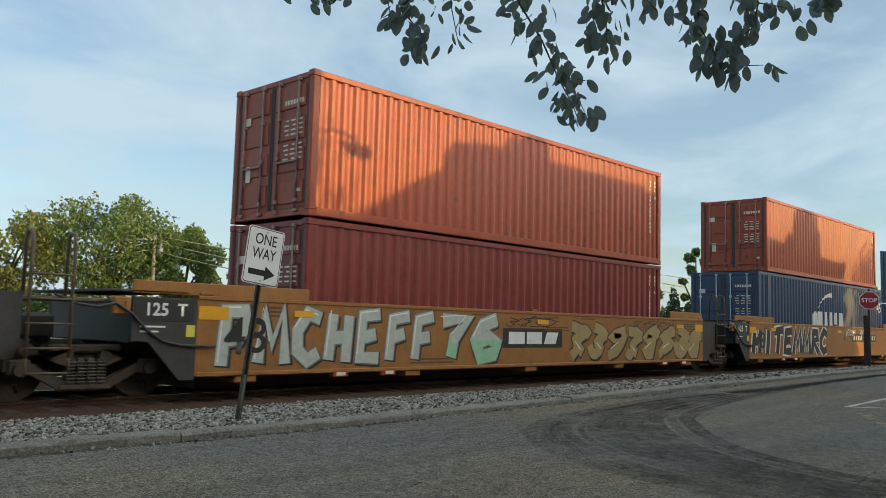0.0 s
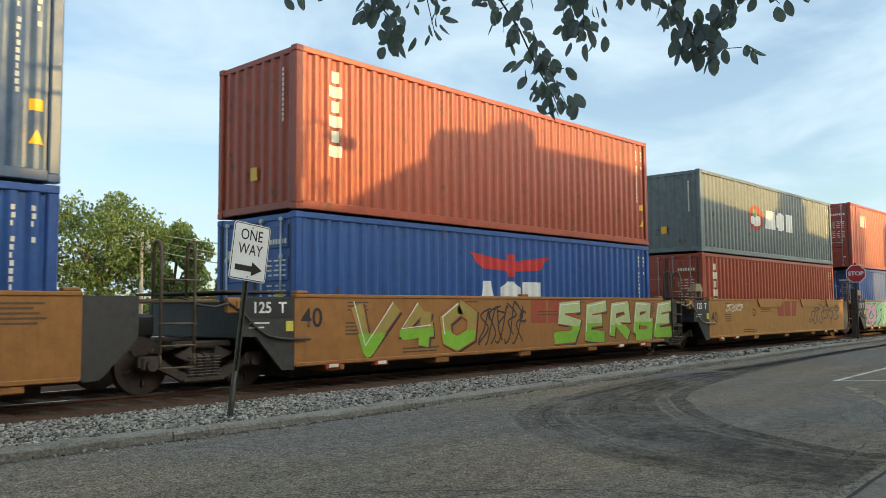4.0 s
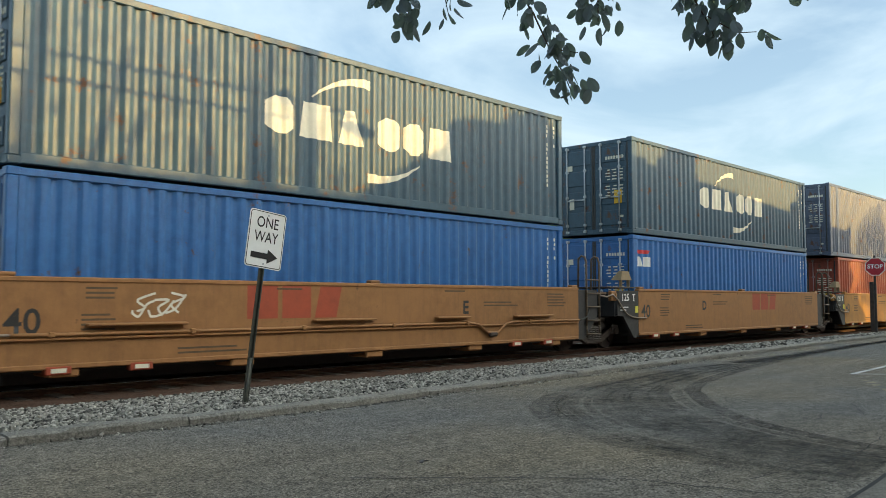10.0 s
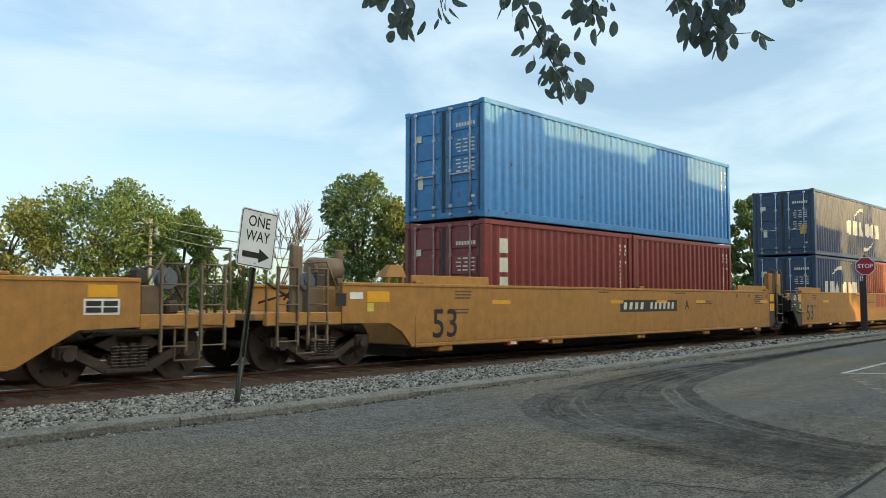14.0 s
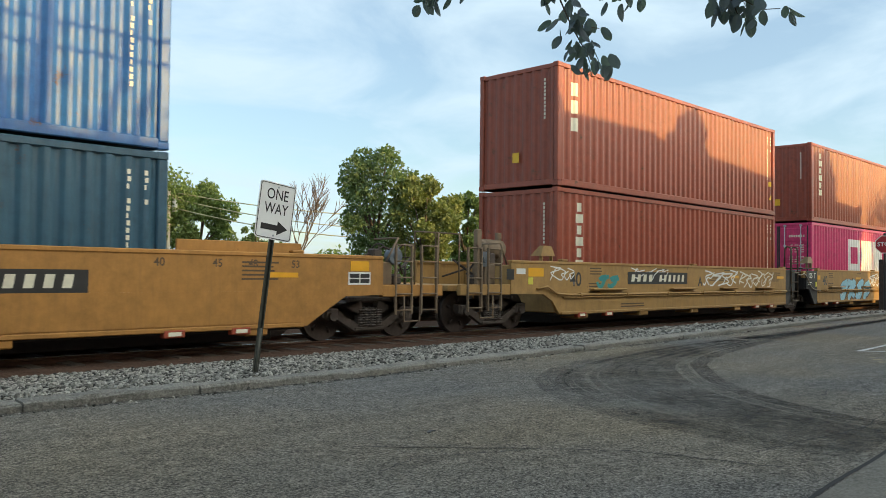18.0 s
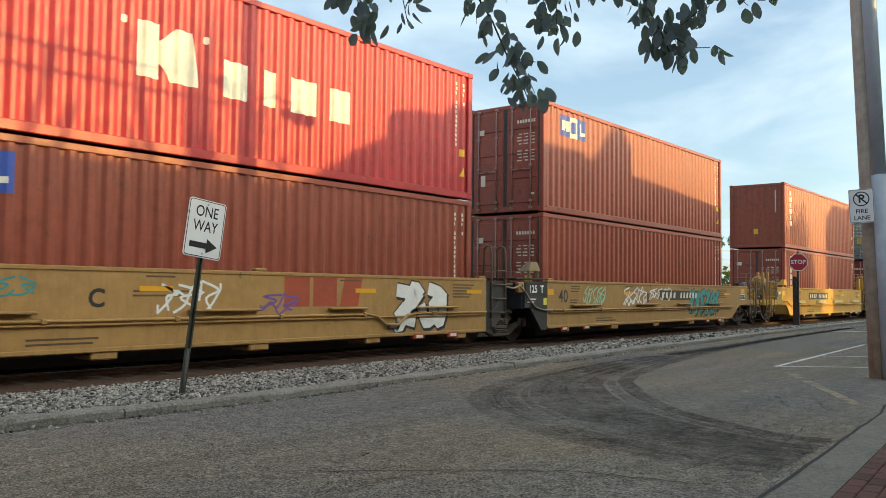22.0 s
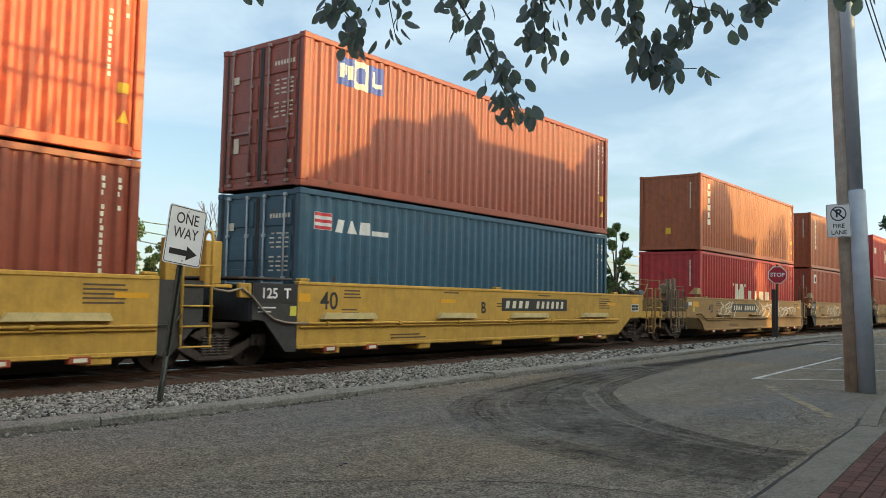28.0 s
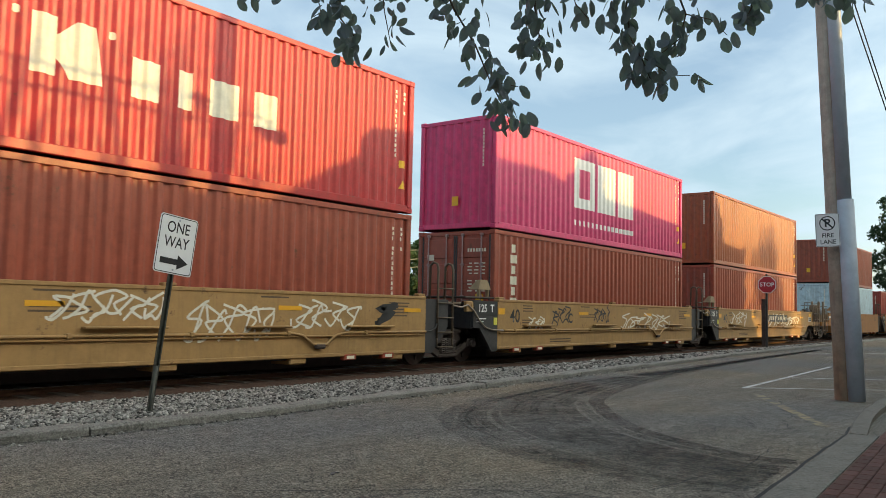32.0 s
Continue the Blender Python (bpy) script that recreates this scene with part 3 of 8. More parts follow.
def container(name, L, h, colour, end, kind, label):
    """A corrugated box, L long and h high; its left near bottom corner is its origin."""
    c = thing(name, None, label, "shipping container", "containers on the train")
    paint_ = STEEL_PAINTS[colour]
    part("side_panel", cached(("near", L, h), lambda: wavy_wall(L, 0.16, h - 0.11, 0.0, 1)), paint_, c)
    part("side_panel", cached(("far", L, h), lambda: wavy_wall(L, 0.16, h - 0.11, CW, -1)), paint_, c)
    part("roof", cached(("roof", L, h), lambda: Solid().block(0.05, L - 0.05, 0.04, CW - 0.04, h - 0.06, h - 0.025, 0.01).mesh("roof")), paint_, c)
    part("floor", cached(("base", L, h), lambda: Solid().block(0.05, L - 0.05, 0.04, CW - 0.04, 0.10, 0.17, 0.01).mesh("floor")), MAT["black_iron"], c)
    for y in (0.0, CW - 0.09):
        part("bottom_rail", cached(("brail", L, y), lambda: Solid().block(0.16, L - 0.16, y, y + 0.09, 0.014, 0.165, 0.012).mesh("bottom_rail")), paint_, c)
        part("top_rail", cached(("trail", L, h, y), lambda: Solid().block(0.16, L - 0.16, y, y + 0.09, h - 0.115, h - 0.008, 0.012).mesh("top_rail")), paint_, c)
        for x in (0.0, L - 0.16):
            part("corner_post", cached(("post", h), lambda: Solid().block(0.0, 0.16, 0.0, 0.13, 0.11, h - 0.11, 0.02).mesh("corner_post")), paint_, c, "", pose(x, 0 if y == 0 else CW - 0.13, 0))
            for z in (0.0, h - 0.118):
                part("corner_casting", cached("casting", lambda: Solid().block(-0.003, 0.178, -0.004, 0.162, 0, 0.118, 0.014).mesh("corner_casting")), paint_, c, "",
                     pose(x if x == 0 else L - 0.175, 0 if y == 0 else CW - 0.158, z))
    for x in (0.02, L - 0.1):
        part("end_header", cached(("head", h), lambda: Solid().block(0, 0.08, 0.13, CW - 0.13, h - 0.13, h - 0.02, 0.012).mesh("end_header")), paint_, c, "", pose(x, 0, 0))
        part("end_sill", cached("sill", lambda: Solid().block(0, 0.08, 0.13, CW - 0.13, 0.03, 0.17, 0.012).mesh("end_sill")), paint_, c, "", pose(x, 0, 0))
    if L in FORTY_FIVE:
        for x in (0.762, L - 0.762 - 0.18):
            part("side_post", cached(("spost", h), lambda: Solid().block(0, 0.18, -0.006, 0.06, 0.02, h - 0.01, 0.012).mesh("side_post")), paint_, c, "", pose(x, 0, 0))
    if end == "doors":
        for y0, y1 in ((0.13, 1.213), (1.225, CW - 0.13)):
            d = part("door", cached(("door", h, y0), lambda: door_leaf(h, y0, y1)), paint_, c)
            for k in range(4):
                part("door_panel", cached(("dpan", h, y0), lambda: door_panel(h, y0, y1)), paint_, d, "", pose(0, 0, 0.17 + k * (h - 0.3) / 4))
            for e0 in (y0, y1 - 0.05):
                part("door_seal", cached(("seal", h, e0), lambda: Solid().block(0.016, 0.034, e0, e0 + 0.05, 0.17, h - 0.13, 0.006).mesh("door_seal")), MAT["hose_rubber"], d, "dark rubber door seal")
            for fy, side in ((0.24, 1), (0.78, -1)):
                part("lock_rod", cached(("rod", h, y0, fy), lambda: lock_rod(h, y0 + (y1 - y0) * fy, side)), MAT["galvanised"] if colour not in ("maroon", "brown", "rust") else MAT["rod_paint"], d, "bare steel locking rod")
        bars = Solid()
        for k in range(9):                            # small stencilled rows on the doors
            z = h - 0.55 - (0.0 if k == 0 else 0.22 + 0.085 * k + (0.1 if k > 4 else 0))
            for j in range(7 if k == 0 else 3):
                x_, w_ = (0.26 + 0.085 * j, 0.055) if k == 0 else (0.28 + 0.2 * j, 0.14 if (j + k) % 3 else 0.09)
                bars.box(0.004, 0.0075, x_, x_ + w_, z, z + (0.085 if k == 0 else 0.03))
        bars.box(0.006, 0.0105, 1.9, 2.12, h - 0.75, h - 0.6).box(0.006, 0.0105, 0.28, 0.4, 0.45, 0.51).box(0.006, 0.0105, 1.85, 2.0, 0.75, 1.05)
        tagged(part("stencil", cached(("dmark", h), lambda: bars.mesh("stencil")), MAT["cream_paint"], c, "faded white stencilled rows"), kind="stuff")
        if (len(label) + int(h * 10)) % 2:
            part("placard", cached(("plac", h), lambda: Solid().box(0.004, 0.0095, 0.32, 0.56, h * 0.32, h * 0.32 + 0.36).mesh("placard")), MAT["yellow_paint"], c, "yellow warning placard")
    else:
        part("end_panel", cached(("end", h), lambda: wavy_end(0.16, h - 0.12, 0.0, 1)), paint_, c)
        tagged(part("stencil", cached(("emark", h), lambda: Solid().add([(0.016, 0.42 - dy, h - 0.35 - k * 0.09 - dz) for k in range(11) for dy, dz in ((0, 0), (0.05, 0), (0.05, 0.065), (0, 0.065))],
             [tuple(range(4 * k, 4 * k + 4)) for k in range(11)]).mesh("stencil")), MAT["cream_paint"], c, "white stencilled column"), kind="stuff")
        part("placard", cached(("eplac", h), lambda: Solid().box(0.01, 0.016, 1.16, 1.36, 0.62, 0.86).mesh("placard")), MAT["yellow_paint"], c, "yellow warning placard")
    part("end_panel", cached(("end2", L, h), lambda: wavy_end(0.16, h - 0.12, L, -1)), paint_, c)
    m = marks_column(L - 0.62, h - 0.3, 14) + marks_column(L - 0.36, h - 0.3, 5)
    tagged(part("stencil", cached(("mark", L, h), lambda: wall_paint(m, L).mesh("stencil")), MAT["cream_paint"], c, "white stencilled column"), kind="stuff")
    if L > 7 and h > 2.7:
        for k, mark in enumerate(([(L - 0.42, 0.5), (L - 0.22, 0.5), (L - 0.32, 0.7)], rect(L - 0.42, 0.95, 0.18, 0.16))):
            part("placard", cached(("wplac", L, h, k), lambda: wall_paint([mark], L).mesh("placard")), MAT["yellow_paint"], c, "yellow warning mark")
    for k, (p_, polys) in enumerate(emblem(kind, L, h)):
        top = p_.endswith("_top")
        n_one = 6 if kind.startswith("liner") else len(polys)
        sets = [[q] for q in polys[:n_one]] + [polys[j:j + 10] for j in range(n_one, len(polys), 10)]
        if kind.startswith("square_three"):
            sets = [polys[:4]] + [[q] for q in polys[4:]]
        for j, group in enumerate(sets):
            part("emblem", cached(("emb", kind, L, h, k, j), lambda: wall_paint(group, L, (0.0075 if top else 0.004) + 0.00012 * j).mesh("emblem")), MAT[p_], c, "painted emblem block")
    if L in FORTY_FIVE:
        part("length_mark", letters("45", 0.62, 0.012), MAT["white_paint"], c, "white painted figures", pose(L - 0.42, 0.004, h * 0.7))
    return c


FORTY_FIVE = (13.716,)
HI, LO = 2.896, 2.591
SIZE = {40: 12.192, 45: 13.716, 20: 6.058}
COLOUR_WORDS = {"rust": "rust red", "maroon": "dark maroon", "brown": "reddish brown", "tan": "light brown", "red": "bright red", "orange": "orange red", "scarlet": "faded red",
                "navy": "navy blue", "slate": "dark slate blue", "blue": "blue", "royal": "royal blue", "azure": "azure blue", "steel": "grey blue", "dusk": "dusky blue", "sage": "grey green", "stone": "weathered grey green",
                "pink": "magenta pink", "pale": "pale blue", "teal": "deep teal blue"}

# ---- well wagons ----
SIDE = -0.26                                          # outer face of the wagon's near side
RAIL_TOP = 0.0
WHEEL_R = 0.42


def flat_paint(polys, lift):
    s = Solid()
    for c in polys:
        lift += 0.00005
        area = sum(c[k - 1][0] * c[k][1] - c[k][0] * c[k - 1][1] for k in range(len(c)))
        s.add([(x, SIDE - lift, z) for x, z in (c if area > 0 else c[::-1])], [tuple(range(len(c)))])
    return s


def clamp(v, a, b):
    return max(a, min(b, v))


# bent strokes in a unit square, from which sprayed forms are put together
STROKES = {
    "p": [[(0.12, -0.05), (0.16, 0.95), (0.72, 1.0), (0.9, 0.72), (0.62, 0.48), (0.2, 0.44)]],
    "m": [[(0.0, 0.0), (0.18, 1.0), (0.5, 0.32), (0.84, 1.0), (1.0, 0.0)]],
    "c": [[(0.98, 0.86), (0.5, 1.0), (0.08, 0.62), (0.14, 0.2), (0.55, 0.0), (1.0, 0.16)]],
    "h": [[(0.1, 0.0), (0.16, 1.0)], [(0.86, 0.0), (0.82, 0.95)], [(0.1, 0.48), (0.86, 0.52)]],
    "e": [[(0.96, 1.0), (0.16, 0.92), (0.1, 0.04), (0.95, 0.02)], [(0.12, 0.5), (0.76, 0.54)]],
    "f": [[(1.0, 0.98), (0.2, 0.92), (0.12, 0.0)], [(0.16, 0.5), (0.8, 0.56)]],
    "7": [[(0.0, 0.94), (0.94, 1.0), (0.46, 0.5), (0.42, 0.0)]],
    "6": [[(0.86, 1.0), (0.32, 0.86), (0.06, 0.42), (0.26, 0.02), (0.76, 0.04), (0.92, 0.36), (0.6, 0.56), (0.16, 0.42)]],
    "v": [[(0.0, 1.0), (0.42, 0.0), (1.0, 1.0)]],
    "4": [[(0.56, 1.0), (0.06, 0.36), (1.0, 0.4)], [(0.74, 0.86), (0.66, 0.0)]],
    "o": [[(0.5, 1.0), (0.06, 0.66), (0.12, 0.2), (0.5, 0.0), (0.9, 0.26), (0.92, 0.72), (0.5, 1.0)]],
    "s": [[(1.0, 0.98), (0.2, 0.94), (0.14, 0.58), (0.88, 0.46), (0.74, 0.06), (-0.1, 0.0)]],
    "r": [[(0.08, 0.0), (0.14, 0.96), (0.82, 0.96), (0.84, 0.58), (0.26, 0.5), (1.0, -0.04)]],
    "b": [[(0.1, 0.0), (0.16, 1.0), (0.76, 0.94), (0.7, 0.58), (0.2, 0.54), (0.94, 0.4), (0.86, 0.02), (0.1, 0.0)]],
    "l": [[(0.3, 1.0), (0.1, 0.06), (1.0, 0.0)]],
    "a": [[(0.0, 0.0), (0.44, 1.0), (0.66, 0.96), (1.0, 0.0)], [(0.24, 0.34), (0.82, 0.36)]],
    "i": [[(0.46, 0.0), (0.54, 1.0)]],
    "t": [[(0.0, 0.94), (1.0, 1.0)], [(0.52, 0.94), (0.46, 0.0)]],
}


def slab(pts, w):
    """A broad stroke with square ends and filled bends, as convex outlines."""
    out = []
    for (ax, az), (bx, bz) in zip(pts, pts[1:]):
        d = math.hypot(bx - ax, bz - az) or 1e-6
        nx, nz = -(bz - az) / d * w / 2, (bx - ax) / d * w / 2
        out.append([(ax + nx, az + nz), (bx + nx, bz + nz), (bx - nx, bz - nz), (ax - nx, az - nz)])
    for x, z in pts[1:-1]:
        out.append([(x + w / 2 * math.cos(k * math.pi / 4 + 0.39), z + w / 2 * math.sin(k * math.pi / 4 + 0.39)) for k in range(8)])
    return out


def stroke_paint(strokes, w, lift):
    """Broad strokes, each in one mitred skin on the wagon's side."""
    s = Solid()
    for j, pts in enumerate(strokes):
        v = []
        for k, (x, z) in enumerate(pts):
            d = [Vector((q[0] - p[0], q[1] - p[1])).normalized() for p, q in ((pts[max(k - 1, 0)], pts[max(k, 1)]), (pts[min(k, len(pts) - 2)], pts[min(k + 1, len(pts) - 1)]))]
            n0, n1 = [Vector((-e.y, e.x)) for e in d]
            m = n0 + n1
            m = m.normalized() if m.length > 0.1 else n0
            m = m * (w / 2 / max(0.82, m.dot(n0)))
            y = SIDE - lift - 0.00015 * j
            v += [(x - m.x, y, z - m.y), (x + m.x, y, z + m.y)]
        s.add(v, [(2 * k, 2 * k + 2, 2 * k + 3, 2 * k + 1) for k in range(len(pts) - 1)])
    return s


def below(poly, z):
    return [(b, a) for a, b in clip_poly([(b, a) for a, b in poly], -9, z)]


def glyph(code, x, z, w, h, r, lean=0.08, stray=0.05):
    """code '*' is a free form that is no character: crossing hooks, bent back and run into the next."""
    out = []
    if code == "*":
        a, b = r.uniform(0.05, 0.4), r.uniform(0.6, 0.95)
        hook = [(a, r.uniform(-0.05, 0.15)), (b, r.uniform(0.3, 0.55)), (a * 0.5, r.uniform(0.6, 0.8)), (b + 0.25, r.uniform(0.85, 1.05))]
        if r.random() < 0.5:
            hook = [(1.05 - u, v) for u, v in hook]
        bow = [(-0.1 + 0.3 * k + r.uniform(-0.06, 0.06), 0.45 + 0.5 * math.sin(r.uniform(0.6, 1.4) * k + b * 5)) for k in range(5)]
        forms = [hook, bow]
    else:
        forms = STROKES[code]
    for st in forms:
        out.append([(x + w * (u + lean * (v - 0.5) + r.uniform(-stray, stray)), z + h * (v + r.uniform(-stray, stray) * 0.7)) for u, v in st])
    return out


def curved(pts, per=4):
    """Rounds a bent stroke."""
    out = []
    for k in range(len(pts) - 1):
        p0, p1, p2, p3 = [Vector(pts[clamp(j, 0, len(pts) - 1)]) for j in (k - 1, k, k + 1, k + 2)]
        for j in range(per):
            t = j / per
            out.append(tuple(0.5 * ((2 * p1) + (p2 - p0) * t + (2 * p0 - 5 * p1 + 4 * p2 - p3) * t * t + (3 * p1 - p0 - 3 * p2 + p3) * t ** 3)))
    return out + [tuple(pts[-1])]


def fit_in(pts, x0, x1, z0, z1):
    return [(clamp(x, x0, x1), clamp(z, z0, z1)) for x, z in pts]


def add_graffiti(car, spec):
    """spec: (kind, x0, x1, z0, z1, fill, outline, forms, seed); a fill of two paints is the upper and the lower tone."""
    for kind, x0, x1, z0, z1, fill, edge, code, seed in spec:
        r = random.Random(seed)
        if kind == "piece":
            n = len(code)
            step, h = (x1 - x0) / n, z1 - z0
            w = min(0.30, step * 0.31, h * 0.27)
            for i, c in enumerate(code):
                st = glyph(c, x0 + step * i + w * 0.45, z0 + w * 0.5, step - w * 0.75, h - w, r)
                st = [fit_in(curved(p_, 3), x0 + w / 2, x1 - w / 2, z0 + w / 2, z1 - w / 2) for p_ in st] if c == "*" else st
                up, low = fill if isinstance(fill, tuple) else (fill, None)
                lift = 0.0025 + 0.0004 * (i % 2)
                if edge:
                    part("graffiti", stroke_paint([[(x + 0.035, z - 0.03) for x, z in p_] for p_ in st], w + 0.06, lift), MAT["black_top"], car, "sprayed drop shade")
                    part("graffiti", stroke_paint(st, w + (0.13 if edge == "white_paint" else 0.055), lift + 0.0025), MAT[edge], car, "sprayed outline")
                part("graffiti", stroke_paint(st, w, lift + 0.005), MAT[up], car, "sprayed broad form")
                if low:
                    cut = [below(q, z0 + h * (0.40 + 0.06 * (i % 2))) for p_ in st for q in slab(p_, w)]
                    part("graffiti", flat_paint([q for q in cut if len(q) > 2], lift + 0.0068), MAT[low], car, "sprayed second tone")
                if edge and edge != "white_paint":
                    part("graffiti", stroke_paint([[(x - w * 0.27, z + w * 0.27) for x, z in st[0][:3]]], 0.024, lift + 0.0085), MAT["white_paint"], car, "thin sprayed glint")
        elif kind == "tag":
            n = max(2, len(code))
            step, h = (x1 - x0) / n, z1 - z0
            for i, c in enumerate(code):
                tall = h * r.uniform(0.7, 1.0)
                st = glyph(c, x0 + step * i, z0 + r.uniform(0, h - tall), step * 1.05, tall, r, 0.3, 0.1)
                st = [fit_in(curved(p_, 5), x0, x1, z0, z1) for p_ in st]
                part("graffiti", stroke_paint(st, min(0.04, h * 0.09), 0.0045 + 0.0004 * (i % 2)), MAT[fill], car, "thin sprayed scrawl")
        elif kind == "bars":
            for q in blocks(code, x0, z0, x1 - x0, z1 - z0, 0.14):
                part("graffiti", flat_paint([q], 0.004), MAT[fill], car, "pale painted bar")
        else:
            part("graffiti", flat_paint([rect(x0, z0, x1 - x0, z1 - z0)], 0.0015), MAT[fill], car, "buffed paint patch")


def wheelset_mesh():
    s = Solid()
    for y in (-0.74, 0.74):
        for a, b, r0, r1 in ((-0.066, 0.05, WHEEL_R, WHEEL_R - 0.012), (0.05, 0.075, WHEEL_R + 0.025, WHEEL_R + 0.02)):
            k = 1 if y < 0 else -1
            s.rod((0, y + k * a, 0), (0, y + k * b, 0), r0, 28, r1)
        s.rod((0, y - 0.085, 0), (0, y + 0.085, 0), 0.13, 14)
        for j in range(5):                            # webs on the wheel disc
            a = j * 2 * math.pi / 5
            s.rod((0.2 * math.cos(a), y - 0.075, 0.2 * math.sin(a)), (0.31 * math.cos(a), y - 0.07, 0.31 * math.sin(a)), 0.03, 6)
    s.rod((0, -0.95, 0), (0, 0.95, 0), 0.075, 12)
    return s.mesh("wheelset")


def side_frame_mesh(y):
    s = Solid()
    for k in (-1, 1):
        s.prism([(k * 0.16, 0.42), (k * 0.62, 0.62), (k * 1.08, 0.58), (k * 1.08, 0.42), (k * 0.72, 0.46), (k * 0.2, 0.72)], y - 0.07, y + 0.07)
        s.prism([(k * 0.2, 0.24), (k * 0.34, 0.16), (k * 0.82, 0.42), (k * 0.74, 0.52)], y - 0.06, y + 0.06)
        s.block(k * 0.89 - 0.15, k * 0.89 + 0.15, y - 0.10, y + 0.10, 0.36, 0.58, 0.03)
        s.rod((k * 0.89, y - 0.16, 0.44), (k * 0.89, y - 0.08, 0.44), 0.085, 12)
    s.block(-0.36, 0.36, y - 0.08, y + 0.08, 0.14, 0.24, 0.03).block(-0.5, 0.5, y - 0.07, y + 0.07, 0.66, 0.78, 0.03)
    return s.mesh("side_frame")


def spring_mesh(y):
    s = Solid()
    for x in (-0.21, -0.07, 0.07, 0.21):
        for k in range(7):
            s.rod((x, y - 0.055, 0.26 + k * 0.045), (x, y + 0.055, 0.262 + k * 0.045), 0.055, 8)
            s.block(x - 0.06, x + 0.06, y - 0.105, y - 0.06, 0.25 + k * 0.045, 0.272 + k * 0.045, 0.008)
    return s.mesh("spring_nest")


WHEELSETS = []


def add_truck(car, x):
    """A two-axle truck at x; its wheels turn."""
    truck = part("truck", cached("bolster", lambda: Solid().block(-0.22, 0.22, -0.95, 0.95, 0.45, 0.68, 0.04).block(-0.35, 0.35, -0.2, 0.2, 0.66, 0.82, 0.05).mesh("truck")),
                 MAT["brown_iron"], car, "rusty brown cast steel truck", pose(x, CW / 2, 0))
    for y in (-1.0, 1.0):
        part("side_frame", cached(("sf", y), lambda: side_frame_mesh(y)), MAT["brown_iron"], truck)
        tagged(part("spring_nest", cached(("sn", y), lambda: spring_mesh(y)), MAT["spring_steel"], truck), kind="stuff")
    for k in (-0.89, 0.89):
        w = part("wheelset", cached("wheelset", wheelset_mesh), MAT["wheel_steel"], truck, "steel wheelset on its axle")
        w.matrix_parent_inverse = pose(k, 0, WHEEL_R)
        WHEELSETS.append(w)


def ladder_mesh(z0, z1):
    s = Solid()
    for x in (-0.2, 0.2):
        s.block(x - 0.02, x + 0.02, -0.03, 0.02, z0, z1 - 0.3, 0.006)
    for k in range(5):
        z = z0 + 0.08 + k * 0.3
        if z < z1 - 0.3:
            s.rod((-0.2, -0.02, z), (0.2, -0.02, z), 0.013, 6)
    return s.mesh("ladder")


def joint_ladder():
    s = Solid()
    for x in (-0.27, 0.27):
        s.tube([(x, -0.02, 0.62), (x, -0.02, 2.12), (x, 0.02, 2.24), (x, 0.12, 2.27), (x, 0.2, 2.2), (x, 0.22, 1.42)], 0.026, 8)
    for k in range(5):
        s.rod((-0.3, -0.03, 0.42 + k * 0.32), (0.3, -0.03, 0.42 + k * 0.32), 0.016, 6)
    for x in (-0.27, 0.27):
        s.rod((x, -0.02, 0.64), (x, -0.03, 0.42), 0.018, 6)
    return s.mesh("ladder")


def cone_mesh():
    s = Solid().add([(-0.26, 0, 0.17), (0.26, 0, 0.17), (0.26, 0.3, 0.17), (-0.26, 0.3, 0.17), (-0.13, 0.03, 0.40), (0.15, 0.03, 0.40), (0.15, 0.14, 0.40), (-0.13, 0.14, 0.40)],
                    [(0, 1, 5, 4), (1, 2, 6, 5), (2, 3, 7, 6), (3, 0, 4, 7), (4, 5, 6, 7), (3, 2, 1, 0)])
    for x in (-0.2, 0.16):
        s.block(x, x + 0.05, 0.02, 0.1, -0.01, 0.18, 0.008)
    return s.mesh("guide_cone")


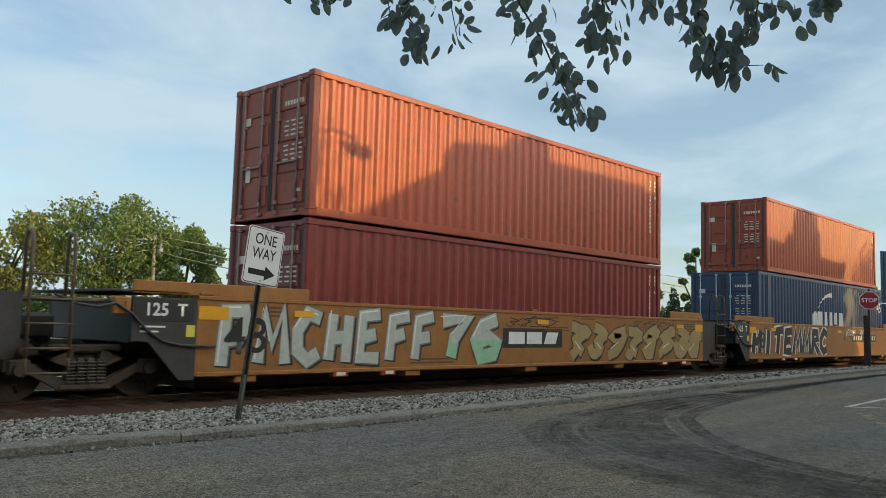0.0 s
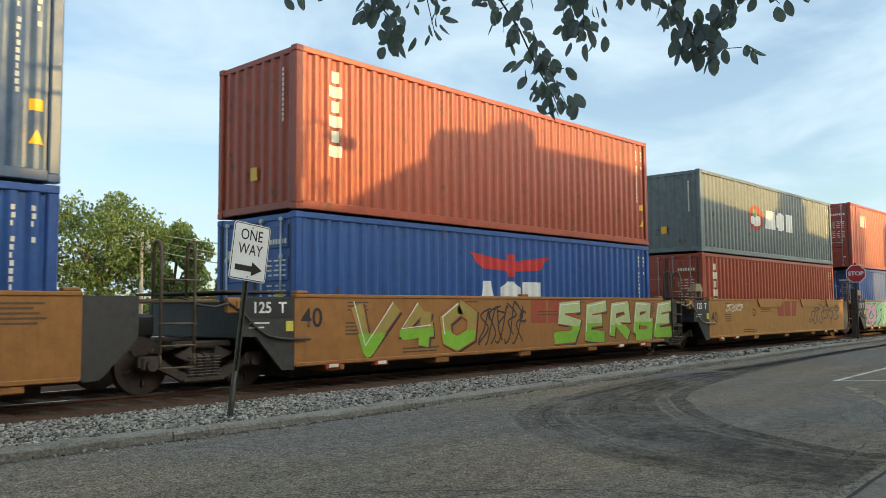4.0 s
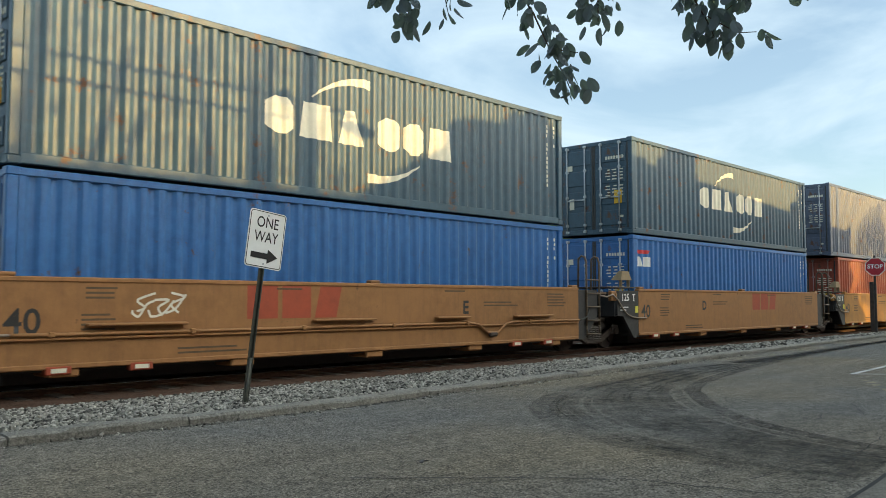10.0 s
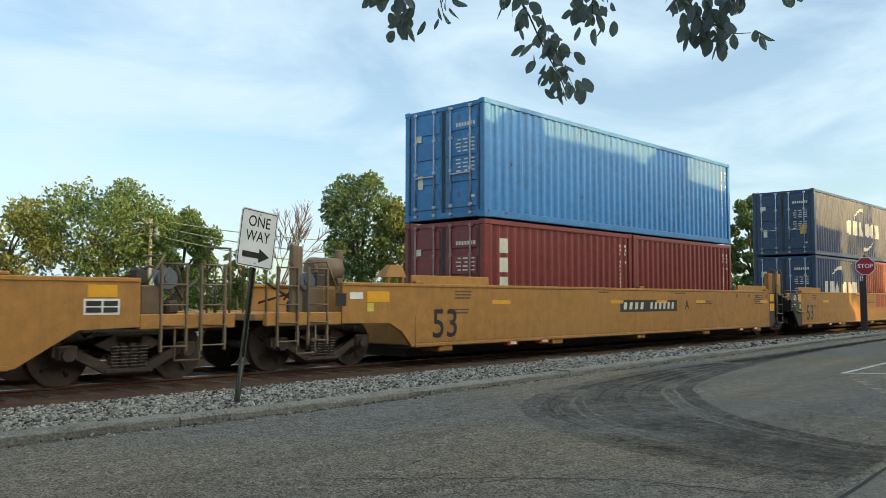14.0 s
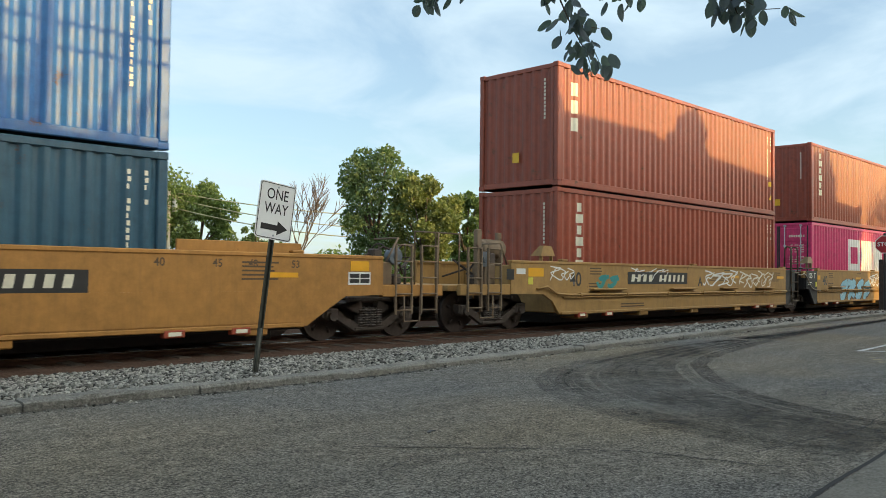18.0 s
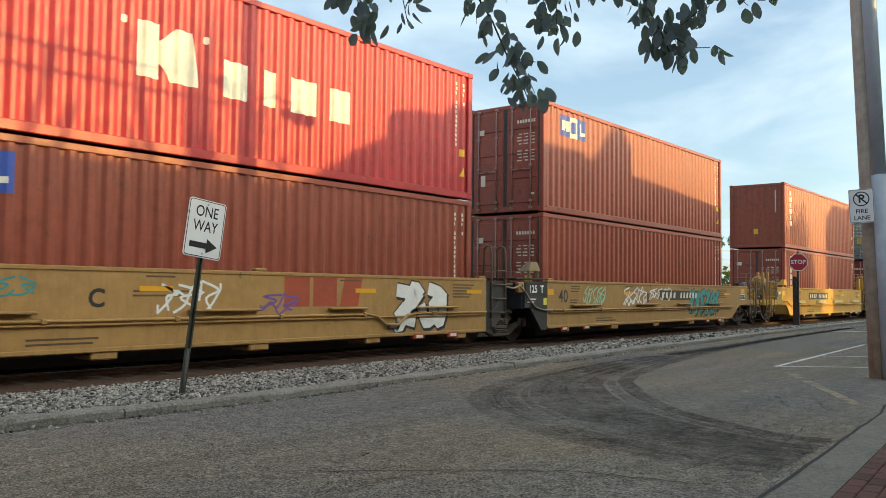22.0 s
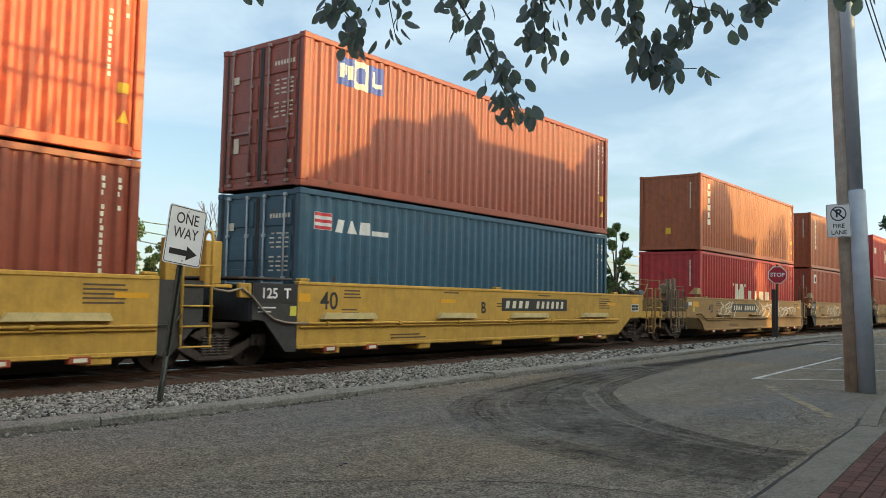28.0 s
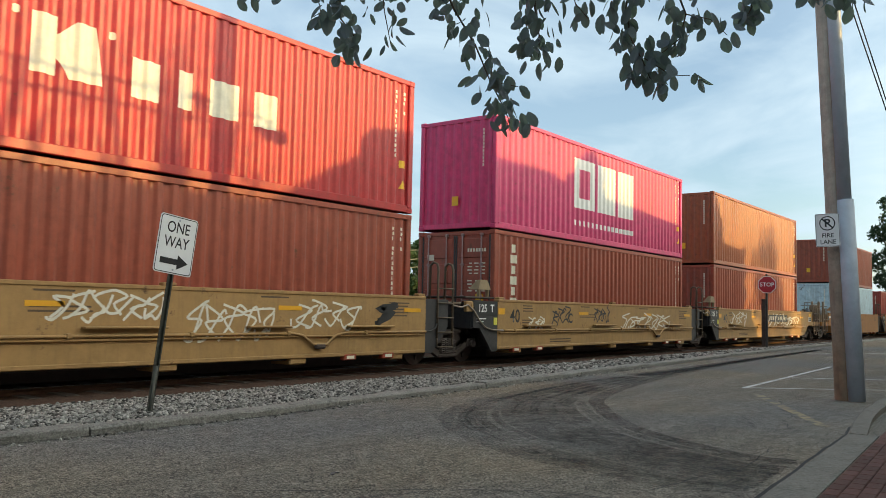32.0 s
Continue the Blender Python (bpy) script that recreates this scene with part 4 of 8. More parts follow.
def end_gear(car, x, way, paint_, tall):
    """The end platform of a wagon, its hand wheel side, ladders, air tank and coupler. way: -1 to the front, 1 to the rear."""
    s = lambda a, b: (x + way * a, x + way * b) if way > 0 else (x - b, x - a)
    p0, p1 = s(0.0, 1.55)
    part("end_deck", Solid().block(p0, p1, 0.1, CW - 0.1, 0.86, 0.98, 0.015).block(p0, p1, SIDE + 0.01, SIDE + 0.12, 0.78, 1.0, 0.015).block(p0, p1, CW + 0.14, CW + 0.25, 0.78, 1.0, 0.015), paint_, car)
    q0, q1 = s(0.2, 2.15)
    part("coupler", Solid().block(q0, q1, CW / 2 - 0.11, CW / 2 + 0.11, 0.72, 0.94, 0.03).block(*s(1.85, 2.2), CW / 2 - 0.19, CW / 2 + 0.19, 0.68, 0.98, 0.06), MAT["brown_iron"], car, "rusty coupler")
    paint_ = CAR_PAINTS["mustard"] if paint_ is CAR_PAINTS["yellow"] else CAR_PAINTS["umber"]
    if way < 0:
        t0, t1 = s(-0.6, 0.12)
        part("air_tank", Solid().rod((t0 + 0.06, 0.56, 1.76), (t1 - 0.06, 0.56, 1.76), 0.215, 20).rod((t0, 0.56, 1.76), (t0 + 0.06, 0.56, 1.76), 0.15, 20, 0.215).rod((t1 - 0.06, 0.56, 1.76), (t1, 0.56, 1.76), 0.215, 20, 0.15)
             .block(t0 + 0.12, t0 + 0.2, 0.36, 0.76, 1.46, 1.6, 0.01).block(t1 - 0.2, t1 - 0.12, 0.36, 0.76, 1.46, 1.6, 0.01), paint_, car, "grimy cylinder air tank")
        for a, y, z0, z1 in ((0.98, SIDE + 0.02, 0.98, 2.12), (0.68, 0.05, 0.98, 2.12), (-0.8, 0.75, 1.4, 2.15)):
            part("stanchion", cached(("stan", z0, z1), lambda: Solid().block(-0.07, 0.07, 0, 0.1, z0, z1, 0.015).mesh("stanchion")), paint_, car, "upright steel stanchion", pose(x + way * a, y, 0))
    part("brake_hub", Solid().rod((x + way * 0.55, 0.0, 1.52), (x + way * 0.55, 0.16, 1.52), 0.16, 16).rod((x + way * 0.55, -0.03, 1.52), (x + way * 0.55, 0.0, 1.52), 0.07, 12), MAT["hub_grey"], car, "grey round brake chamber")
    part("valve_pipework", Solid().tube([(x + way * 0.1, 0.2, 1.55), (x + way * 0.3, 0.1, 1.7), (x + way * 0.6, 0.1, 1.62), (x + way * 0.9, 0.2, 1.2)], 0.02, 6).tube([(x - way * 0.1, 0.25, 1.5), (x + way * 0.25, 0.22, 1.62), (x + way * 0.45, 0.3, 1.3)], 0.022, 6)
         .block(*s(0.08, 0.3), 0.1, 0.3, 1.42, 1.66, 0.03), MAT["brown_iron"], car, "dark pipes and valve")
    part("valve_box", Solid().block(*s(0.15, 0.5), 0.05, 0.42, 0.98, 1.42, 0.02), paint_, car)
    part("valve_gear", Solid().block(*s(0.6, 0.8), 0.1, 0.3, 0.98, 1.2, 0.04).rod((x + way * 0.7, 0.2, 1.2), (x + way * 1.2, 0.3, 1.5), 0.025).rod((x + way * 0.2, 0.45, 1.42), (x + way * 1.0, 0.8, 1.15), 0.02), MAT["brown_iron"], car)
    for a in (0.42, 1.05):
        part("ladder", cached(("endl", tall), lambda: ladder_mesh(0.45, 2.05 + tall)), paint_, car, "steel grab ladder", pose(x + way * (a + 0.1), SIDE + 0.02 if a < 1 else SIDE + 0.0, 0))
    for rail_pts in ([(x + way * 1.5, SIDE + 0.1, 0.95), (x + way * 1.5, SIDE + 0.1, 2.0 + tall), (x + way * 1.5, 0.5, 2.05 + tall), (x + way * 1.5, 0.5, 0.98)],
                     [(x + way * 0.1, SIDE + 0.04, 1.42), (x + way * 0.35, SIDE + 0.0, 1.85), (x + way * 0.35, 0.4, 1.85)]):
        part("handrail", Solid().tube(rail_pts, 0.018, 6), paint_, car)
    part("brake_wheel", Solid().tube([(x + way * 1.42, 1.5 + 0.27 * math.cos(k * math.pi / 8), 1.55 + 0.27 * math.sin(k * math.pi / 8)) for k in range(17)], 0.016, 5)
         .rod((x + way * 1.42, 1.5, 1.28), (x + way * 1.42, 1.5, 1.82), 0.012).rod((x + way * 1.42, 1.23, 1.55), (x + way * 1.42, 1.77, 1.55), 0.012).rod((x + way * 1.42, 1.5, 0.98), (x + way * 1.42, 1.5, 1.5), 0.03), MAT["brown_iron"], car, "iron hand brake wheel")
    part("step", Solid().tube([(x + way * 0.55, SIDE + 0.03, 0.8), (x + way * 0.55, SIDE + 0.03, 0.32), (x + way * 0.95, SIDE + 0.03, 0.32), (x + way * 0.95, SIDE + 0.03, 0.8)], 0.016, 6), paint_, car, "bent steel stirrup step")


def well_car(base, paint_key, xl, xr, left, right, size, letter, plate, words, style, graffiti, label):
    """One unit of an articulated well wagon. left, right: 'joint' or 'end'."""
    P = CAR_PAINTS[paint_key]
    car = thing("well_car", None, label, "well wagon", "units of the freight train")
    zb, zt = 0.33, 1.46
    wl_, wr_ = [(xl, zb)], [(xr, zb)]
    if left == "end":
        wl_ = [(xl - 1.75, zt), (xl - 1.75, 0.80), (xl - 0.62, 0.78), (xl - 0.3, 0.62), (xl - 0.05, zb)]
    if right == "end":
        wr_ = [(xr + 0.05, zb), (xr + 0.5, 0.6), (xr + 0.85, 0.80), (xr + 1.7, 0.82), (xr + 1.7, zt)]
    outline = ([(xl, zt)] if left != "end" else []) + wl_ + wr_ + ([(xr, zt)] if right != "end" else [])
    for y0, y1 in ((SIDE, SIDE + 0.07), (CW - SIDE - 0.07, CW - SIDE)):
        part("side_wall", Solid().prism(outline, y0, y1), P, car)
        xa, xb = min(p[0] for p in outline), max(p[0] for p in outline)
        near = y0 < 0
        ya, yb = (y0 - 0.018, y1 + 0.05) if near else (y0 - 0.05, y1 + 0.018)
        part("top_chord", Solid().block(xa + 0.002, xb - 0.002, ya, yb, zt - 0.012, zt + 0.055, 0.012), P, car)
        part("bottom_sill", Solid().block(xl + 0.02, xr - 0.02, ya, yb, zb - 0.02, zb + 0.05, 0.012), P, car)
    part("well_floor", Solid().block(xl, xr, SIDE + 0.08, CW - SIDE - 0.08, 0.275, 0.35, 0.01), MAT["black_iron"], car)
    # block added to stop daylight showing through under the well
    part("gap_block", Solid().block(xl + 0.3, xr - 0.3, 0.25, CW - 0.25, 0.09, 0.28, 0.02), MAT["black_iron"], car, "dark block added to close the daylight gap under the well")
    for k in range(5):                                # cross bearers seen under the sill
        x = xl + 0.9 + k * (xr - xl - 1.8) / 4
        part("cross_bearer", cached("bearer", lambda: Solid().block(-0.2, 0.2, SIDE + 0.01, CW - SIDE - 0.01, 0.2, 0.32, 0.02).mesh("cross_bearer")), P, car, "", pose(x, 0, 0))
    for x in (0.62, 1.75, xr - 2.3, xr - 1.2):
        part("marker", cached("marker", lambda: Solid().block(-0.17, 0.17, SIDE - 0.024, SIDE + 0.1, 0.235, 0.355, 0.015).mesh("marker")), MAT["oxide_paint"], car, "red support pad", pose(x, 0, 0))
        part("pad_label", cached("padl", lambda: Solid().box(-0.1, 0.1, SIDE - 0.03, SIDE - 0.025, 0.262, 0.32).mesh("pad_label")), MAT["cream_paint"], car, "", pose(x, 0, 0))
    if style in ("pipe", "boards"):
        dip = [(8.6, SIDE - 0.05, 0.76), (8.85, SIDE - 0.05, 0.72), (9.1, SIDE - 0.05, 0.56), (9.45, SIDE - 0.05, 0.55), (9.7, SIDE - 0.05, 0.72), (9.95, SIDE - 0.05, 0.76)] if left == right else []
        part("train_pipe", Solid().tube(([(xl - 0.9, SIDE - 0.02, 0.9), (xl - 0.55, SIDE - 0.05, 0.95), (xl - 0.2, SIDE - 0.05, 0.79)] if left == "end" else []) + [(xl + 0.2, SIDE - 0.05, 0.765), (xl + 0.6, SIDE - 0.05, 0.76)] + dip +
                                        [(xr - 0.6, SIDE - 0.05, 0.76), (xr - 0.05, SIDE - 0.05, 0.76)], 0.026, 8), P, car, "painted brake pipe along the side")
        if right == "joint":
            part("hose", Solid().tube([(xr - 0.08, SIDE - 0.05, 0.76), (xr + 0.12, SIDE - 0.05, 0.77), (xr + 0.3, SIDE - 0.045, 0.84), (xr + 0.4, SIDE - 0.02, 0.96), (xr + 0.46, SIDE + 0.03, 1.1)], 0.016, 8), MAT["hose_rubber"], car, "bent brake hose")
        if dip:
            part("drain_cup", cached("drain", lambda: Solid().block(9.15, 9.42, SIDE - 0.09, SIDE - 0.01, 0.47, 0.57, 0.03).mesh("drain_cup")), MAT["brown_iron"], car)
        part("side_ledge", Solid().block(xl + 0.05, xr - 0.05, SIDE - 0.05, SIDE + 0.0, 0.685, 0.72, 0.01), P, car)
        for k in range(int(xr - xl)):
            part("pipe_clamp", cached("clamp", lambda: Solid().block(-0.04, 0.04, SIDE - 0.09, SIDE + 0.005, 0.72, 0.80, 0.012).mesh("pipe_clamp")), P, car, "", pose(xl + 0.7 + k * 1.0, 0, 0)) if k % 2 == 0 else None
        for x, w in (((0.35, 1.45), (3.75, 1.4), (6.6, 1.7), (10.1, 1.55)) if style == "boards" else ((0.95, 1.45), (4.7, 1.35), (7.6, 0.95), (10.0, 1.3))):
            part("ledge_board", cached(("board", w, style), lambda: (Solid().prism([(0, 0.84), (w, 0.84), (w - 0.07, 0.955), (0.07, 0.955)], SIDE - 0.10, SIDE - 0.005) if style == "boards" else Solid().block(0, w, SIDE - 0.12, SIDE - 0.005, 0.86, 0.90, 0.012)).mesh("ledge_board")),
                 MAT["ledge_yellow"] if style == "boards" else P, car, "worn side ledge", pose(x, 0, 0))
    if style == "trays":
        for x, w in ((3.4, 2.3), (7.4, 2.1), (10.2, 1.2)):
            part("tray", cached(("tray", w), lambda: Solid().prism([(0, 1.535), (w, 1.535), (w - 0.25, 1.25), (0.25, 1.25)], SIDE - 0.045, SIDE - 0.003).mesh("tray")), P, car, "", pose(x, 0, 0))
    if size == "53":                                   # raised end bulkhead strips
        for a, b in ((xl + 0.02, -0.05), (12.25, xr - 0.02)):
            part("top_plate", Solid().block(a, b, SIDE + 0.09, SIDE + 0.13, zt, 1.68, 0.01), P, car)
        for k in range(7):
            if (words and words - 0.4 < xl + 2.6 + k * 2.3 < words + 2.3) or k in (1, 5):
                continue
            part("reflector", cached("refl53", lambda: Solid().box(-0.3, 0.3, SIDE - 0.006, SIDE - 0.001, 1.12, 1.2).mesh("reflector")), MAT["orange_tape"], car, "", pose(xl + 2.6 + k * 2.3, 0, 0))
        part("side_fold", Solid().prism([(xl + 0.03, 0.40), (xr - 0.03, 0.40), (xr - 0.03, 0.90), (xl + 0.03, 0.90)], SIDE - 0.012, SIDE - 0.0005), P, car, "doubled lower side plate")
        if right == "joint":
            for z0_ in (0.84, 1.16):
                part("reflector", Solid().box(xr + 0.06, xr + 0.42, SIDE - 0.004, SIDE + 0.002, z0_, z0_ + 0.25), MAT["orange_tape"], car, "orange reflective plate")
        if left == "joint":
            part("reflector", Solid().box(xl - 0.24, xl - 0.02, SIDE - 0.009, SIDE - 0.0045, 1.13, 1.43), MAT["orange_tape"], car, "orange reflective plate")
        for mark, dx in (("40", 2.55), ("45", 1.62), ("48", 1.0), ("53", 0.2)):
            part("size_mark", letters(mark, 0.17, 0.003), MAT["stencil_brown"], car, "small dark stencilled figures", pose(xr - dx, SIDE - 0.003, 1.33))
    if size == "48":                                   # raised end strips and orange plates
        for a, b in ((xl - 1.0, -0.08), (12.3, xr - 0.02)):
            part("top_plate", Solid().block(a, b, SIDE + 0.02, SIDE + 0.07, zt + 0.05, 1.70, 0.01), P, car)
        for a, w_, z_, h_ in ((xl + 0.02, 0.5, 1.16, 0.2), (xl + 1.75, 0.4, 1.24, 0.1), (6.2, 0.4, 1.24, 0.1), (12.6, 0.4, 1.24, 0.1), (xr - 0.5, 0.45, 1.16, 0.2)):
            part("reflector", Solid().box(a, a + w_, SIDE - 0.016, SIDE - 0.012, z_, z_ + h_), MAT["orange_tape"], car, "orange reflective plate")
    if left == "joint":
        part("end_panel", Solid().prism([(xl - 1.0, 1.46), (xl - 1.0, 0.84), (xl - 0.74, 0.82), (xl - 0.24, 0.27), (xl - 0.004, 0.27), (xl - 0.004, 1.46)], SIDE + 0.004, SIDE + 0.07), MAT["black_iron"], car, "black end panel")
        part("end_panel", Solid().prism([(xl - 1.0, 1.46), (xl - 1.0, 0.84), (xl - 0.74, 0.82), (xl - 0.24, 0.27), (xl - 0.004, 0.27), (xl - 0.004, 1.46)], CW - SIDE - 0.07, CW - SIDE), MAT["black_iron"], car)
        part("capacity_mark", letters("125  T", 0.25, 0.006), MAT["white_paint"], car, "white painted lettering", pose(xl - 0.5, SIDE - 0.0065, 1.28))
        part("small_label", Solid().box(xl - 0.17, xl - 0.03, SIDE - 0.006, SIDE + 0.003, 0.9, 1.07), MAT["label_yellow"], car, "small yellow label")
        part("end_sill", Solid().block(xl - 1.0, xl - 0.9, SIDE + 0.08, CW - SIDE - 0.08, 0.8, 1.4, 0.02).block(xl - 0.12, xl - 0.01, SIDE + 0.08, CW - SIDE - 0.08, 0.35, 1.44, 0.02), MAT["black_iron"], car)
        part("end_deck", Solid().block(xl - 1.3, xl - 0.13, SIDE + 0.02, CW - SIDE - 0.02, 1.52, 1.56, 0.01), MAT["brown_iron"], car, "steel walkway plate")
        part("bracket", Solid().block(xl - 1.28, xl - 1.02, SIDE + 0.0, SIDE + 0.1, 1.2, 1.45, 0.02).block(xl - 1.12, xl - 1.04, SIDE - 0.02, SIDE + 0.02, 1.24, 1.4, 0.01), P, car)
        part("hose", Solid().tube([(xl - 2.05, SIDE + 0.06, 1.45), (xl - 1.75, SIDE + 0.0, 1.33), (xl - 1.5, SIDE - 0.01, 1.3), (xl - 1.25, SIDE - 0.02, 1.36), (xl - 1.02, SIDE - 0.03, 1.22), (xl - 0.8, SIDE - 0.03, 1.0), (xl - 0.55, SIDE - 0.03, 0.84),
                                  (xl - 0.3, SIDE - 0.035, 0.785), (xl - 0.05, SIDE - 0.04, 0.77), (xl + 0.3, SIDE - 0.045, 0.765)], 0.02, 8), MAT["hose_rubber" if paint_key == "ochre" else "hose_tan"], car, "bent brake hose across the joint")
        boxy = paint_key == "yellow" or size == "53"
        if boxy:                                       # upright box guides with a slot
            for gx, gy in ((xl - 2.45, SIDE + 0.12), (xl - 1.72, SIDE + 0.12), (xl - 0.4, CW - 0.2)):
                part("guide_post", cached("gpost", lambda: Solid().block(-0.16, 0.16, 0, 0.16, 1.42, 2.12, 0.015).block(-0.07, 0.07, -0.004, 0.02, 1.62, 1.9, 0.004).mesh("guide_post")), P, car, "upright steel box guide", pose(gx, gy, 0))
        elif paint_key != "ochre":
            for gy in (SIDE + 0.06, CW - 0.1):
                part("guide_cone", cached("cone", cone_mesh), CAR_PAINTS["grimy"], car, "steel guide cone on legs", pose(xl - 0.48, gy, 1.56))
        add_truck(car, xl - 1.42)
        gear = P if paint_key == "yellow" else CAR_PAINTS["sooty"]
        part("ladder", cached("jl", joint_ladder), gear, car, "steel grab ladder with bowed tops", pose(xl - 2.12, SIDE + 0.0, 0))
        part("walkway", Solid().block(xl - 2.7, xl - 1.35, SIDE + 0.1, 0.55, 1.36, 1.42, 0.012), gear, car, "steel step plate over the joint")
        part("mark_panel", Solid().block(xl - 0.97, xl - 0.05, SIDE - 0.004, SIDE + 0.004, 1.12, 1.44, 0.002), MAT["black_paint"], car, "plain black lettering panel")
        for k in range(2):
            part("stencil_row", Solid().box(xl - 0.88, xl - 0.5 - 0.1 * k, SIDE - 0.004, SIDE + 0.002, 1.03 - 0.07 * k, 1.055 - 0.07 * k), MAT["white_paint"], car, "small white stencilled row")
    else:
        end_gear(car, xl - 1.75, -1, P, 0.0)
        add_truck(car, xl - 1.85)
        part("end_sill", Solid().block(xl - 0.12, xl - 0.02, SIDE + 0.08, CW - SIDE - 0.08, 0.35, 1.44, 0.02), P, car)
        part("guide_cone", cached("cone", cone_mesh), P, car, "steel guide cone", pose(xl - 0.4, SIDE + 0.06, 1.46))
        part("reflector", Solid().box(xl - 1.18, xl - 0.64, SIDE - 0.006, SIDE - 0.001, 1.17, 1.36), MAT["orange_tape"], car, "orange reflective patch")
        part("notice", Solid().box(xl - 1.58, xl - 1.28, SIDE - 0.006, SIDE - 0.001, 1.22, 1.34), MAT["white_paint"], car, "white notice board")
        part("notice", Solid().box(xl - 1.9, xl - 1.66, SIDE - 0.006, SIDE - 0.001, 1.1, 1.32), MAT["black_paint"], car, "dark notice board")
        part("small_label", Solid().box(xl - 1.18, xl - 1.02, SIDE - 0.006, SIDE - 0.001, 1.0, 1.15), MAT["label_yellow"], car, "small yellow label")
    if right == "joint":
        part("end_panel", Solid().prism([(xr + 0.004, 1.46), (xr + 0.004, 0.30), (xr + 0.25, 0.30), (xr + 0.8, 0.86), (xr + 0.8, 1.46)], SIDE + 0.004, SIDE + 0.07), MAT["black_iron"], car, "black end panel")
        part("end_panel", Solid().prism([(xr + 0.004, 1.46), (xr + 0.004, 0.30), (xr + 0.25, 0.30), (xr + 0.8, 0.86), (xr + 0.8, 1.46)], CW - SIDE - 0.07, CW - SIDE), MAT["black_iron"], car)
        part("end_sill", Solid().block(xr + 0.01, xr + 0.12, SIDE + 0.08, CW - SIDE - 0.08, 0.35, 1.44, 0.02).block(xr + 0.7, xr + 0.8, SIDE + 0.08, CW - SIDE - 0.08, 0.86, 1.4, 0.02), MAT["black_iron"], car)
        part("articulation", Solid().block(xr + 0.75, xr + 1.7, CW / 2 - 0.25, CW / 2 + 0.25, 0.82, 1.2, 0.05), MAT["black_iron"], car, "heavy joint casting")
    else:
        end_gear(car, xr + 1.7, 1, P, 0.0)
        add_truck(car, xr + 1.75)
        part("end_sill", Solid().block(xr + 0.02, xr + 0.12, SIDE + 0.08, CW - SIDE - 0.08, 0.35, 1.44, 0.02), P, car)
        part("reflector", Solid().box(xr + 0.95, xr + 1.36, SIDE - 0.006, SIDE - 0.001, 1.24, 1.41), MAT["orange_tape"], car, "orange reflective patch")
        part("notice", Solid().box(xr + 0.9, xr + 1.4, SIDE - 0.006, SIDE - 0.001, 1.0, 1.22), MAT["white_paint"], car, "white notice board")
        part("notice_panel", Solid().box(xr + 0.93, xr + 1.14, SIDE - 0.011, SIDE - 0.006, 1.03, 1.10).box(xr + 1.17, xr + 1.37, SIDE - 0.011, SIDE - 0.006, 1.03, 1.10).box(xr + 0.93, xr + 1.14, SIDE - 0.011, SIDE - 0.006, 1.12, 1.19).box(xr + 1.17, xr + 1.37, SIDE - 0.011, SIDE - 0.006, 1.12, 1.19), MAT["black_paint"], car)
    for x in (xl + 0.15, 6.1, xr - 0.15):
        part("lock_casting", cached("lockc", lambda: Solid().block(-0.12, 0.12, SIDE - 0.01, SIDE + 0.12, zt + 0.055, zt + 0.11, 0.015).mesh("lock_casting")), P, car, "", pose(x, 0, 0))
    part("size_mark", letters(size, 0.46 if size == "40" else 0.78, 0.006), MAT["black_paint"], car, "black painted figures", pose(xl + ((0.77 if left == "joint" and paint_key not in ("ochre", "amber", "tawny") else (0.57 if left == "end" else 0.36)) if size == "40" else 0.85), SIDE - (0.003 if size == "40" else 0.0165), {"amber": 0.92, "tawny": 0.92, "yellow": 1.16}.get(paint_key, 1.1) - (0 if size == "40" else 0.2)))
    rows = Solid()
    rr = random.Random(int(base * 10))
    for x, z, n, w in ((xl + 1.15, 1.36, 3, 0.5), (xl + 1.1, 1.0, 4, 0.5), (letter[1] + 0.55 if letter else 6.5, 1.16, 2, 1.1), (xr - 1.2, 1.34, 5, 0.75), (4.0, 1.38, 1, 0.6), (7.9, 1.38, 1, 0.7), (2.3, 0.5, 2, 1.2)):
        for k in range(n):
            rows.box(x, x + w * rr.uniform(0.75, 1), SIDE - 0.004, SIDE - 0.001, z - k * 0.065, z - k * 0.065 + 0.028)
    tagged(part("stencil", rows, MAT["stencil_brown"], car, "small dark stencilled rows"), kind="stuff")
    if paint_key in ("yellow", "mustard", "buff"):
        for x in (3.9, 8.3, 11.7):
            part("reflector", cached(("tape", x), lambda: Solid().box(x, x + 0.55, SIDE - 0.0045, SIDE - 0.001, 1.17, 1.25).mesh("reflector")), MAT["orange_tape"], car, "orange reflective strip")
        if left == "joint":
            part("reflector", Solid().box(xl + 0.03, xl + 0.3, SIDE - 0.0045, SIDE - 0.001, 1.15, 1.3), MAT["orange_tape"], car, "orange reflective strip")
    if letter:
        part("unit_letter", letters(letter[0], 0.36, 0.01), MAT["black_paint"], car, "black painted letter", pose(letter[1], SIDE - 0.003, 1.06))
    if plate:
        x, w = plate
        zp = 0.9 if paint_key in ('amber', 'ochre', 'tawny') else 1.0
        pl = part("number_panel", Solid().box(x, x + w, SIDE - 0.005, SIDE - 0.001, zp, zp + 0.31), MAT["black_paint"], car, "black painted number panel")
        for bar in blocks("ssss", x + 0.15, zp + 0.065, w * 0.34, 0.18, 0.5) + blocks("ssssss", x + w * 0.5, zp + 0.065, w * 0.44, 0.18, 0.55):
            part("number_bar", flat_paint([bar], 0.008), MAT["cream_paint"], pl, "pale number drawn as a bar")
